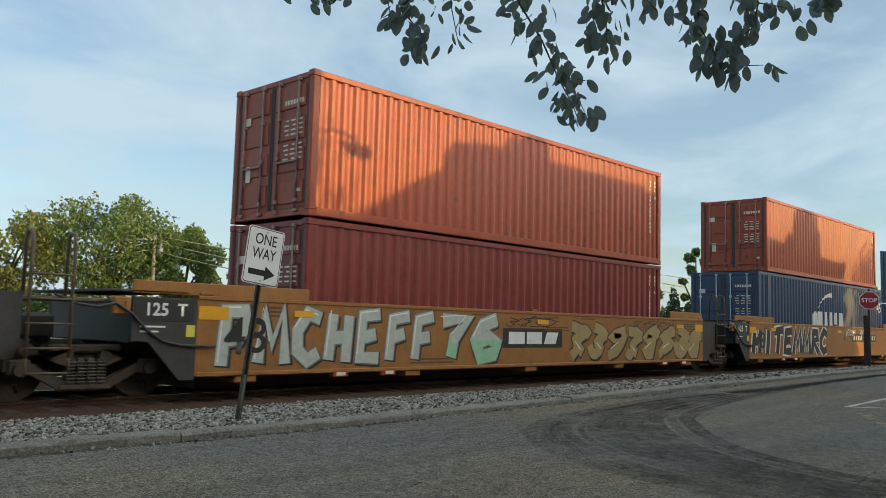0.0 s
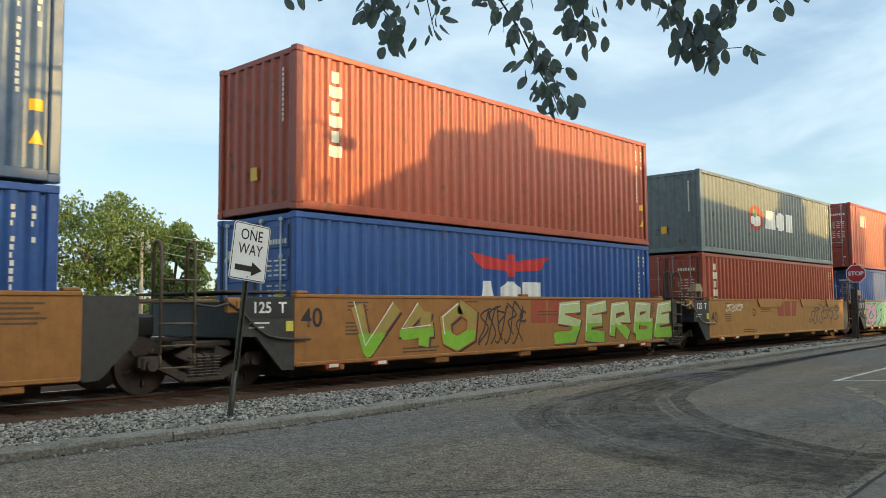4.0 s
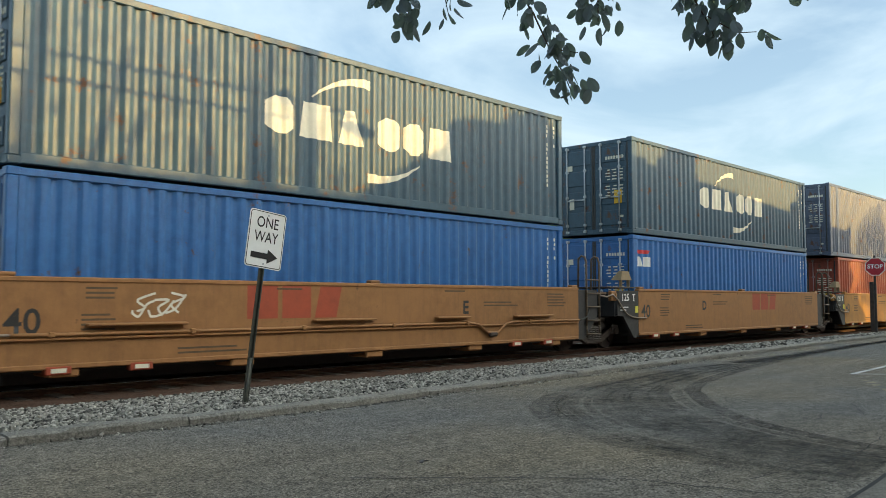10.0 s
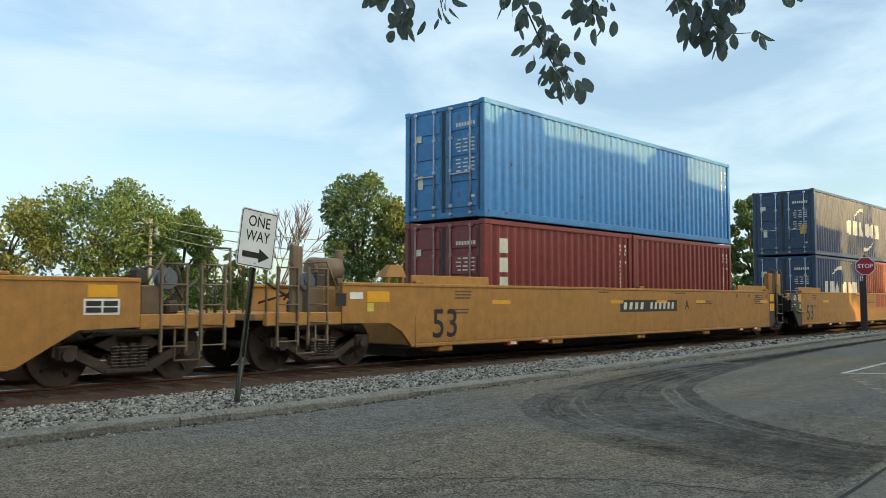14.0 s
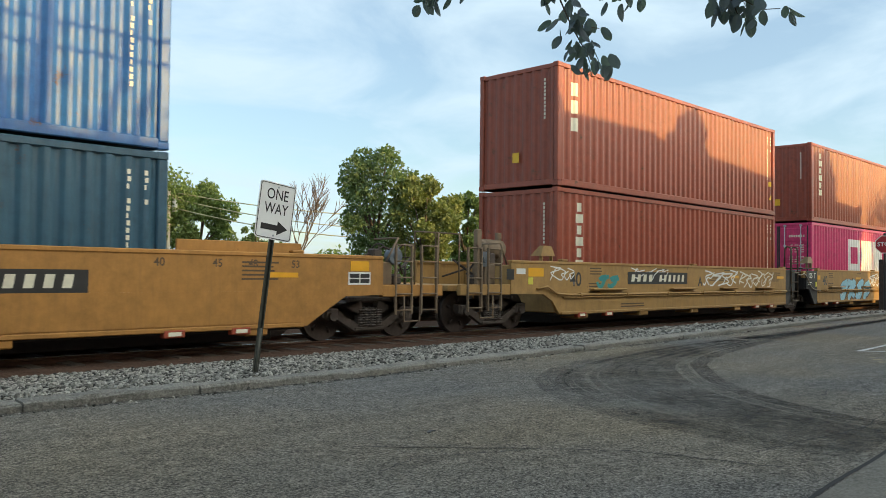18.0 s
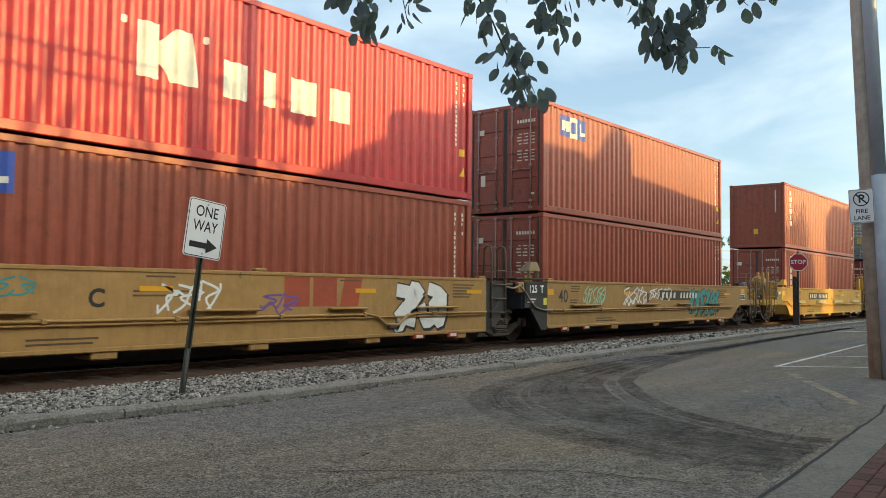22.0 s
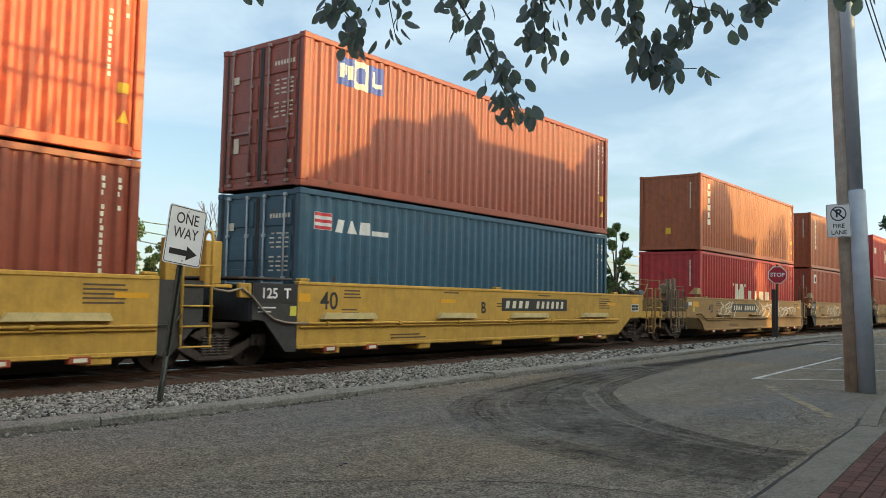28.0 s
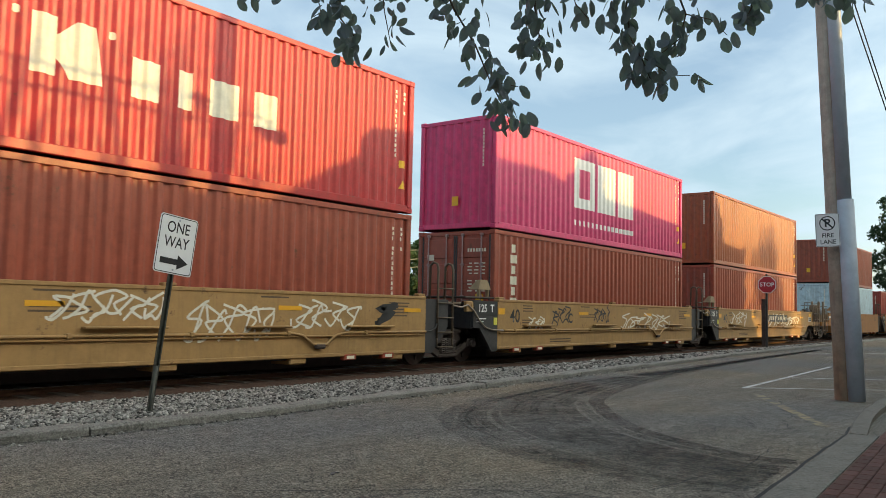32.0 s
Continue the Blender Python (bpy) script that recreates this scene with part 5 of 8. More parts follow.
    if words:
        part("emblem", flat_paint(blocks("rrs", words, 0.92, 1.88, 0.52, 0.14), 0.003), MAT["oxide_paint"], car, "faded red emblem of plain blocks")
    add_graffiti(car, graffiti)
    return car


# ---- the train: unit by unit, from its front ----
TRACK_Y = 11.34                                       # near face of the boxes
DRIFT = [(0, -1.980), (2, -30.58), (4, -59.395), (6, -88.375), (8, -117.479), (10, -146.671), (12, -175.922), (14, -205.21), (16, -234.518),
         (18, -263.837), (20, -293.165), (22, -322.506), (24, -351.871), (26, -381.277), (28, -410.747), (30, -440.313), (32, -470.011)]
MOVING = []


def load(base, deck, size, high, colour, end, kind, extra=0.0):
    L = SIZE[size]
    x = base + extra - (0.762 if size == 45 else 0.0)
    words = COLOUR_WORDS[colour] + (" corrugated container with door bars" if end == "doors" else " corrugated container with ribbed end")
    words += {20: ", short", 40: "", 45: ", extra long"}[size] + (" in the well" if deck < 1 else " on top")
    c = container("shipping_container", L, HI if high else LO, colour, end, kind, words)
    MOVING.append((c, x, TRACK_Y, deck))


G0 = [("piece", -1.85, 2.95, 0.40, 1.44, "silver", "grey_spray", "pmcheff", 3), ("piece", 3.0, 4.95, 0.40, 1.44, ("silver", "mint"), "grey_spray", "76", 11), ("patch", 5.0, 7.15, 0.72, 1.14, "black_top", None, "", 0), ("bars", 5.2, 7.0, 0.8, 1.06, "white_paint", None, "rrs", 8),
      ("piece", 7.4, 14.1, 0.40, 1.34, "ochre_spray", "black_top", "********", 5), ("tag", 5.1, 7.0, 1.18, 1.42, "black_top", None, "****", 7), ("tag", 10.2, 12.4, 1.2, 1.42, "stencil_brown", None, "*****", 8)]
G1 = [("piece", -2.0, 5.0, 0.38, 1.42, "black_top", "white_paint", "hitemmrc", 21), ("tag", 7.2, 8.4, 1.15, 1.42, "white_paint", None, "*****", 2), ("tag", 8.9, 9.9, 1.15, 1.42, "white_paint", None, "*****", 3), ("tag", 12.8, 14.1, 0.95, 1.4, "white_paint", None, "*****", 4), ("tag", 12.9, 14.0, 0.5, 0.95, "white_paint", None, "*****", 5)]
G2 = [("piece", 5.6, 10.9, 0.42, 1.36, ("silver", "teal_spray"), "grey_spray", "******", 31), ("tag", 1.2, 2.4, 1.0, 1.36, "black_top", None, "***", 32)]
G3 = [("piece", 1.0, 4.4, 0.40, 1.44, ("olive_spray", "lime"), "oxide_paint", "v4o", 40), ("tag", 4.5, 6.0, 0.5, 1.42, "black_top", None, "*****", 41), ("piece", 7.2, 13.0, 0.40, 1.44, ("pale_lime", "lime"), "oxide_paint", "serbe", 43)]
G4 = [("tag", 8.4, 11.8, 0.62, 1.38, "black_top", None, "******", 6), ("tag", 1.0, 2.3, 1.1, 1.4, "cream_top", None, "****", 9)]
G5 = [("patch", -0.19, 12.3, 0.38, 1.44, "mint", None, "", 0), ("piece", -0.15, 1.4, 0.42, 1.42, "lilac", "black_top", "**", 55), ("piece", 1.3, 6.9, 0.40, 1.43, "mint", "black_top", "******", 53),
      ("piece", 6.8, 8.2, 0.42, 1.42, "lilac", "black_top", "**", 56), ("piece", 8.1, 12.3, 0.40, 1.43, ("mint", "green_soft"), "black_top", "****", 58)]
G6 = [("piece", 1.5, 2.5, 0.45, 1.3, "violet", None, "**", 63), ("piece", 7.0, 8.0, 0.45, 1.3, "violet", None, "*", 64), ("piece", 2.2, 4.5, 0.40, 1.44, "emerald", "black_top", "bl", 61), ("piece", 4.3, 5.4, 0.40, 1.44, ("cyan_spray", "emerald"), "black_top", "a", 66),
      ("piece", 5.2, 6.3, 0.40, 1.44, ("emerald", "cyan_spray"), "black_top", "c", 67), ("piece", 6.1, 7.4, 0.40, 1.44, "cyan_spray", "black_top", "h", 68), ("tag", 1.5, 2.2, 1.22, 1.42, "white_paint", None, "ese", 69), ("tag", 9.9, 11.0, 0.8, 1.35, "grey_spray", None, "***", 65)]
G8 = [("tag", 1.6, 2.4, 0.98, 1.35, "cream_top", None, "***", 81)]
G15 = [("tag", 2.7, 4.6, 1.12, 1.42, "white_paint", None, "******", 150), ("tag", 6.6, 8.8, 0.95, 1.42, "white_paint", None, "****", 151), ("tag", -0.6, 0.3, 1.1, 1.4, "white_paint", None, "***", 152), ("piece", 1.2, 2.2, 0.9, 1.25, "teal_spray", None, "**", 153), ("tag", 8.9, 11.4, 0.9, 1.4, "cream_top", None, "******", 154)]
G16 = [("piece", 2.1, 5.6, 0.36, 1.2, "sky", "grey_spray", "****", 160), ("tag", 5.4, 7.0, 0.85, 1.4, "white_paint", None, "***", 161), ("tag", 9.6, 10.5, 0.85, 1.3, "white_paint", None, "***", 164), ("piece", 10.5, 11.2, 1.0, 1.42, "teal_spray", None, "*", 162), ("tag", 11.0, 12.3, 0.4, 1.4, "black_top", None, "**", 163)]
G17 = [("patch", 1.3, 4.9, 0.36, 1.44, "brick_spray", None, "", 0), ("tag", 1.4, 4.8, 0.42, 1.40, "cream_top", None, "******", 170), ("piece", 5.9, 7.6, 0.6, 0.95, "cream_top", None, "*****", 171), ("tag", 5.0, 6.6, 0.95, 1.36, "black_top", None, "****", 172), ("tag", 7.6, 9.8, 0.42, 1.42, "stencil_brown", None, "****", 173), ("patch", 10.0, 12.3, 0.36, 1.42, "lilac_soft", None, "", 0)]
G18 = [("piece", 9.3, 11.0, 0.40, 1.44, "white_paint", "black_top", "**", 180), ("tag", 1.6, 2.4, 1.1, 1.4, "teal_spray", None, "***", 181), ("tag", 4.2, 5.3, 0.85, 1.35, "white_paint", None, "***", 182), ("tag", 6.1, 6.9, 0.8, 1.2, "violet", None, "**", 183)]
G19 = [("tag", 1.6, 2.8, 0.8, 1.42, "mint", None, "*****", 190), ("tag", 3.9, 5.4, 0.85, 1.4, "white_paint", None, "*****", 191), ("tag", 5.6, 7.2, 1.0, 1.42, "white_paint", None, "******", 192), ("piece", 8.6, 11.2, 0.5, 1.4, "teal_spray", "black_top", "******", 193)]
G25 = [("tag", 1.2, 3.2, 0.75, 1.42, "cream_top", None, "****", 250), ("tag", 5.3, 8.8, 0.75, 1.42, "cream_top", None, "******", 251), ("tag", 8.6, 11.5, 0.75, 1.35, "cream_top", None, "*****", 252)]
G26 = [("tag", 1.8, 4.9, 0.55, 1.42, "cream_top", None, "*****", 260), ("tag", 6.0, 7.4, 0.55, 1.42, "cream_top", None, "**", 263), ("tag", 8.0, 11.6, 0.5, 1.42, "cream_top", None, "******", 261)]
G27 = [("tag", 1.9, 3.2, 0.80, 1.38, "black_top", None, "****", 270), ("tag", 4.2, 6.0, 0.95, 1.42, "cream_top", None, "******", 271), ("tag", 6.4, 8.2, 0.65, 1.3, "cream_top", None, "*****", 272), ("piece", 10.8, 11.5, 0.9, 1.4, "black_top", None, "*", 273), ("tag", 8.6, 10.4, 0.80, 1.36, "cream_top", None, "****", 274)]
G28 = [("tag", 1.2, 2.0, 0.75, 1.1, "cream_top", None, "***", 280), ("tag", 2.4, 3.4, 0.85, 1.42, "black_top", None, "***", 281), ("tag", 4.8, 5.8, 0.95, 1.4, "black_top", None, "****", 282), ("tag", 6.6, 10.4, 0.7, 1.3, "cream_top", None, "*******", 283)]
for key, base in (("olive_spray", (0.34, 0.25, 0.06)), ("pale_lime", (0.44, 0.52, 0.24)), ("emerald", (0.015, 0.24, 0.13)), ("cyan_spray", (0.03, 0.27, 0.46)), ("green_soft", (0.20, 0.42, 0.24)), ("lilac_soft", (0.40, 0.22, 0.22))):
    MAT[key] = material(key + "_paint", base, 0.55, 0, 0.12, 7, (0.2, 0.14, 0.08), 0.12, 5)
MAT["ochre_spray"] = material("ochre_spray_paint", (0.36, 0.25, 0.11), 0.6, 0, 0.12, 6)

A40 = (-0.2, 12.42)
A48, A53 = (-2.15, 14.2), (-2.35, 14.5)
# base, paint, well ends, joints, size, letter, number panel, emblem, style, graffiti, lower boxes, upper box
UNITS = [
    (-9.1, "ochre", A48, "joint", "joint", "48", None, None, None, "plain", [], [], None),
    (10.51, "ochre", A48, "joint", "joint", "48", None, None, None, "plain", G0, [(40, 0, "maroon", "doors", "", 0)], (40, 0, "rust", "doors", "")),
    (30.10, "ochre", A48, "joint", "end", "48", ("A", 7.0), (7.9, 3.2), None, "plain", G1, [(45, 1, "navy", "doors", "liner_low", 0)], (40, 0, "rust", "doors", "")),
    (51.82, "ochre", A40, "end", "joint", "40", None, (2.6, 2.6), None, "plain", G2, [(40, 0, "royal", "doors", "wing", 0)], (40, 1, "dusk", "doors", "")),
    (67.95, "ochre", A40, "joint", "joint", "40", ("C", 6.0), None, 6.3, "plain", G3, [(40, 0, "royal", "doors", "wing", 0)], (40, 1, "rust", "ribs", "tower")),
    (83.44, "amber", A40, "joint", "joint", "40", ("D", 3.2), None, 5.25, "trays", G4, [(40, 0, "rust", "doors", "tower", 0)], (40, 0, "stone", "ribs", "triple")),
    (99.06, "amber", A40, "joint", "joint", "40", None, None, None, "plain", G5, [(40, 0, "royal", "doors", "wing", 0)], (45, 1, "scarlet", "doors", "cai")),
    (114.89, "amber", A40, "joint", "end", "40", ("A", 7.5), (7.95, 2.4), None, "trays", G6, [(40, 0, "blue", "doors", "wing", 0)], (40, 0, "scarlet", "doors", "plate")),
    (134.80, "tawny", A40, "end", "joint", "40", ("A", 6.7), (2.55, 3.25), None, "pipe", [], [(40, 0, "navy", "doors", "sea", 0)], (45, 1, "slate", "doors", "liner")),
    (150.37, "tawny", A40, "joint", "joint", "40", ("E", 8.5), None, 3.45, "pipe", G8, [(40, 0, "blue", "doors", "", 0)], (40, 0, "slate", "doors", "liner")),
    (165.69, "tawny", A40, "joint", "joint", "40", ("D", 3.45), None, 6.75, "plain", [], [(40, 0, "blue", "doors", "wing_small", 0)], (40, 0, "slate", "doors", "liner")),
    (181.24, "amber", A40, "joint", "joint", "40", ("C", 3.55), None, 6.75, "plain", [], [(40, 0, "rust", "doors", "", 0)], (45, 1, "steel", "doors", "")),
    (196.64, "amber", A40, "joint", "end", "40", ("B", 5.55), (6.32, 3.15), None, "plain", [("tag", 10.2, 11.4, 0.8, 1.3, "grey_spray", None, "****", 110)], [(20, 0, "slate", "doors", "liner_short", 0), (20, 0, "royal", "ribs", "", 6.134)], (40, 0, "slate", "doors", "liner")),
    (218.53, "amber", A53, "end", "joint", "53", ("A", 8.6), (5.0, 3.0), None, "plain", [], [(20, 0, "maroon", "doors", "tower3", 0), (20, 0, "maroon", "ribs", "", 6.134)], (40, 0, "azure", "doors", "")),
    (238.30, "amber", A53, "joint", "joint", "53", ("C", 4.8), None, 6.65, "plain", [], [(20, 0, "navy", "doors", "liner_short", 0), (20, 0, "rust", "ribs", "", 6.134)], (40, 0, "navy", "doors", "liner")),
    (257.42, "amber", A53, "joint", "end", "53", ("B", 7.3), (7.85, 3.1), None, "plain", [], [(40, 0, "teal", "doors", "liner_low", 0)], (40, 0, "blue", "doors", "wing_high")),
    (279.16, "mustard", A40, "end", "joint", "40", ("A", 6.4), (2.6, 3.05), None, "pipe", G15, [(40, 1, "brown", "ribs", "tower", 0)], (40, 1, "brown", "ribs", "tower3")),
    (294.60, "mustard", A40, "joint", "joint", "40", ("E", 3.5), None, 6.75, "pipe", G16, [(40, 1, "pink", "doors", "square_three", 0)], (40, 1, "brown", "ribs", "tower")),
    (309.96, "mustard", A40, "joint", "joint", "40", ("D", 3.4), None, None, "pipe", G17, [(40, 1, "pink", "doors", "square_three", 0)], (40, 1, "tan", "ribs", "scuffs")),
    (325.03, "mustard", A40, "joint", "joint", "40", ("C", 3.25), None, 6.6, "pipe", G18, [(40, 1, "brown", "ribs", "badge", 0)], (40, 1, "red", "ribs", "serif")),
    (340.22, "mustard", A40, "joint", "end", "40", ("B", 5.5), (6.3, 3.1), None, "pipe", G19, [(40, 1, "brown", "doors", "", 0)], (40, 1, "brown", "doors", "badge")),
    (359.85, "yellow", A40, "end", "joint", "40", ("A", 6.5), (2.6, 3.15), None, "boards", [], [(40, 1, "brown", "doors", "tower", 0)], (40, 1, "brown", "ribs", "tower")),
    (375.22, "yellow", A40, "joint", "joint", "40", ("E", 3.55), None, 8.0, "boards", [], [(40, 1, "maroon", "doors", "disc", 0)], (40, 1, "sage", "doors", "badge")),
    (390.42, "yellow", A40, "joint", "joint", "40", ("D", 3.5), None, 8.0, "boards", [], [(40, 1, "maroon", "doors", "tag", 0)], (40, 1, "brown", "doors", "")),
    (405.41, "yellow", A40, "joint", "joint", "40", ("C", 3.45), None, 8.1, "boards", [], [(40, 1, "brown", "doors", "", 0)], (40, 1, "orange", "doors", "seven")),
    (420.81, "yellow", A40, "joint", "end", "40", ("B", 5.5), (6.26, 3.1), None, "boards", [], [(40, 1, "teal", "doors", "flag", 0)], (40, 1, "brown", "doors", "badge")),
    (440.47, "buff", A40, "end", "joint", "40", ("A", 6.35), (2.7, 2.9), None, "pipe", G25, [(40, 1, "red", "ribs", "serif_low", 0)], (40, 1, "tan", "ribs", "tower")),
    (455.86, "buff", A40, "joint", "joint", "40", ("E", 3.4), None, 6.7, "pipe", G26, [(40, 1, "brown", "ribs", "tag", 0)], (40, 1, "tan", "ribs", "tower")),
    (471.34, "buff", A40, "joint", "joint", "40", ("D", 3.4), None, None, "pipe", G27, [(40, 1, "brown", "ribs", "", 0)], (40, 1, "red", "ribs", "serif")),
    (486.74, "buff", A40, "joint", "joint", "40", ("C", 3.4), None, None, "pipe", G28, [(40, 1, "brown", "doors", "tower", 0)], (40, 1, "pink", "ribs", "square_three_high")),
    (502.22, "buff", A40, "joint", "end", "40", ("B", 5.5), (6.3, 3.1), None, "pipe", G25, [(40, 1, "brown", "ribs", "", 0)], (40, 1, "tan", "ribs", "")),
    (521.9, "ochre", A40, "end", "joint", "40", None, None, None, "plain", [], [(40, 1, "pale", "ribs", "", 0)], (40, 0, "brown", "ribs", "")),
    (537.3, "ochre", A40, "joint", "joint", "40", None, None, None, "plain", [], [(40, 1, "scarlet", "ribs", "", 0)], None),
]
CAR_WORDS = {"ochre": "weathered brown orange", "tawny": "dull tawny brown", "amber": "orange tan", "mustard": "dirty mustard yellow", "yellow": "clean bright yellow", "buff": "grimy buff yellow"}


def build_train():
    for base, pk, (xl, xr), left, right, size, letter, plate, words, style, graf, lower, upper in UNITS:
        label = CAR_WORDS[pk] + " well wagon" + (" covered in graffiti" if len(graf) > 1 else "") + (" carrying stacked containers" if lower else " with empty well")
        car = well_car(base, pk, xl, xr, left, right, size, letter, plate, words, style, graf, label)
        MOVING.append((car, base, TRACK_Y, RAIL_TOP))
        top = 0.36
        for size_, high, colour, end, kind, extra in lower:
            load(base, 0.36, size_, high, colour, end, kind, extra)
            top = 0.36 + (HI if high else LO)
        if upper:
            size_, high, colour, end, kind = upper
            load(base, top + 0.03, size_, high, colour, end, kind)


build_train()

# ---- ground, road and track ----
ROAD_Z = 0.119
asphalt = material("worn_asphalt", (0.178, 0.159, 0.134), 0.95, 0, 0.42, 70, (0.165, 0.155, 0.138), 0.3, 1.1, 0, 1.0, 120, 0.08, speckle=0.75)
at = asphalt.node_tree                                # browner and bluer stretches, and wheel-worn streaks along the street
a_base = at.nodes["Principled BSDF"].inputs["Base Color"]
a_col = a_base.links[0].from_socket
a_co = at.nodes["Texture Coordinate"].outputs["Object"]
a_col = mix_node(at, 1.0, a_col, ramp_node(at, noise_node(at, a_co, 0.22, 3, 0.5), 0.38, 0.62, (0.86, 0.93, 1.02, 1), (1.1, 1.04, 0.92, 1)), "MULTIPLY")
a_col = mix_node(at, 1.0, a_col, ramp_node(at, noise_node(at, a_co, 1.0, 6, 0.65, (0.22, 2.6, 1.0)), 0.34, 0.66, (0.84, 0.84, 0.84, 1), (1.12, 1.12, 1.12, 1)), "MULTIPLY")
a_col = mix_node(at, 1.0, a_col, ramp_node(at, noise_node(at, a_co, 150.0, 3, 0.8), 0.36, 0.64, (0.6, 0.6, 0.6, 1), (1.45, 1.45, 1.45, 1)), "MULTIPLY")
at.links.new(a_col, a_base)
concrete = material("concrete", (0.30, 0.28, 0.25), 0.9, 0, 0.18, 9, (0.14, 0.12, 0.1), 0.4, 3, 0, 0.5, 90, 0.3, per_object=0.1)
# near-black: the shade between the stones is put into this colour
stone_gap_dark = material("stone_gap_dark", (0.03, 0.028, 0.025), 0.95, 0, 0.4, 30, (0.05, 0.045, 0.04), 0.4, 9, 0, 1.0, 45, 0.2)
ballast_dark = material("oily_ballast", (0.09, 0.056, 0.042), 1.0, 0, 0.35, 24, (0.115, 0.08, 0.058), 0.3, 8, 0, 1.0, 40, 0.0)
stone_mat = material("ballast_stone", (0.215, 0.205, 0.18), 0.9, 0, 0.25, 40, None, 0, 3, 0, 0.3, 80, 0.3, per_island=0.92)
stone_part_mat = material("ballast_stone_loose", (0.225, 0.215, 0.19), 0.9, 0, 0.25, 40, None, 0, 3, 0, 0.3, 80, 0.3, per_object=0.75)
grass_mat = material("rough_grass", (0.06, 0.09, 0.03), 0.9, 0, 0.4, 3, (0.12, 0.1, 0.05), 0.4, 1.2, 0, 0.5, 30, 0.2)
road_paint = material("road_paint", (0.55, 0.55, 0.52), 0.8, 0, 0.1, 8, (0.12, 0.115, 0.11), 0.75, 7)
kerb_concrete = material("worn_kerb_concrete", (0.215, 0.203, 0.178), 0.92, 0, 0.3, 30, (0.08, 0.075, 0.065), 0.5, 5, 0, 0.8, 90, 0.3, per_object=0.1, speckle=0.35)
dull_concrete = material("dull_concrete", (0.16, 0.15, 0.128), 0.92, 0, 0.25, 22, (0.10, 0.092, 0.08), 0.45, 3, 0, 0.6, 90, 0.3, speckle=0.25)
kerb_yellow = material("worn_yellow_paint", (0.27, 0.215, 0.12), 0.85, 0, 0.15, 8, (0.1, 0.095, 0.085), 0.95, 6)


def sheet(name, pts, z, mat, label, category):
    s = Solid()
    s.plate(pts, z - 0.06, z)
    return tagged(part(name, s, mat), label, category, "", "structure")


sheet("ground", [(-2500, -2500), (2500, -2500), (2500, 2500), (-2500, 2500)], -0.32, grass_mat, "rough grass ground far around the road", "ground")
KERB = [(-16.0, 5.9), (-6.0, 6.35), (0.0, 6.6), (2.9, 6.66), (4.3, 6.6), (5.66, 6.6), (6.8, 6.72), (8.8, 6.80), (11.8, 6.95), (15.2, 7.12), (23.0, 7.6), (31.6, 7.85), (46.0, 8.0), (90.0, 8.1)]


def kerb_y(x):
    for (a, ya), (b, yb) in zip(KERB, KERB[1:]):
        if x <= b:
            return ya + (yb - ya) * (x - a) / (b - a)
    return KERB[-1][1]


sheet("road", [(-16, -60), (90, -60)] + [(x, y) for x, y in reversed(KERB)], ROAD_Z, asphalt, "worn grey asphalt road with cracks and tyre marks", "road")
KERB_H = 0.07
kerb = thing("kerb", None, "low worn concrete kerb along the ballast", "kerb", "", "structure")
x = -16.0
rk = random.Random(5)
JOINTS = [-16.0, -13.1, -10.0, -7.1, -3.9, -0.8, 2.25, 3.72]
while JOINTS[-1] < 60:
    JOINTS.append(JOINTS[-1] + rk.uniform(2.5, 3.4))
for x, x_next in zip(JOINTS, JOINTS[1:]):
    ln = x_next - x
    a, b = x + 0.008, x + ln - 0.008
    ya, yb = kerb_y(a), kerb_y(b)
    w = 0.2
    mid = (a + b) / 2
    ym = kerb_y(mid)
    s = Solid()
    zt = ROAD_Z + KERB_H + rk.uniform(-0.008, 0.008)
    prof = [(0, ROAD_Z - 0.1), (0, zt - 0.02), (0.025, zt), (w, zt + 0.004), (w, ROAD_Z - 0.1)]
    n = 12
    vs = []
    for k in range(n + 1):
        xx = a + (b - a) * k / n
        vs += [(xx, kerb_y(xx) + dy + rk.uniform(-0.012, 0.012), z + rk.uniform(-0.008, 0.008)) for dy, z in prof]
    fs = [(5 * k + j, 5 * k + 5 + j, 5 * k + 6 + j, 5 * k + 1 + j) for k in range(n) for j in range(4)] + [(0, 1, 2, 3, 4), tuple(5 * n + j for j in (4, 3, 2, 1, 0))]
    s.add(vs, fs)
    part("kerb_stone", s, kerb_concrete, kerb)

# bank under the stones, its colour painting the shade of their gaps
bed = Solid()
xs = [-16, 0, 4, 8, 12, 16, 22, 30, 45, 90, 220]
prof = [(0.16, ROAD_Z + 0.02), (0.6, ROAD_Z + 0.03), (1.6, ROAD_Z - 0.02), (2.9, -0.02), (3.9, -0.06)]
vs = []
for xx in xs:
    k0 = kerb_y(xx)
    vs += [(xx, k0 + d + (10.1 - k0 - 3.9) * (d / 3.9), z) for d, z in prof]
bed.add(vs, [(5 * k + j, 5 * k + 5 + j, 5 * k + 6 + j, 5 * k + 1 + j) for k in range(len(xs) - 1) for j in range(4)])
tagged(part("ballast_bank", bed, stone_gap_dark), "near-black bank under the stones, coloured as the shade in their gaps", "ballast", "", "structure")
sheet("track_bed", [(-60, 10.0), (260, 10.0), (260, 21.5), (-60, 21.5)], -0.09, ballast_dark, "dark oily ballast between the rails", "track bed")

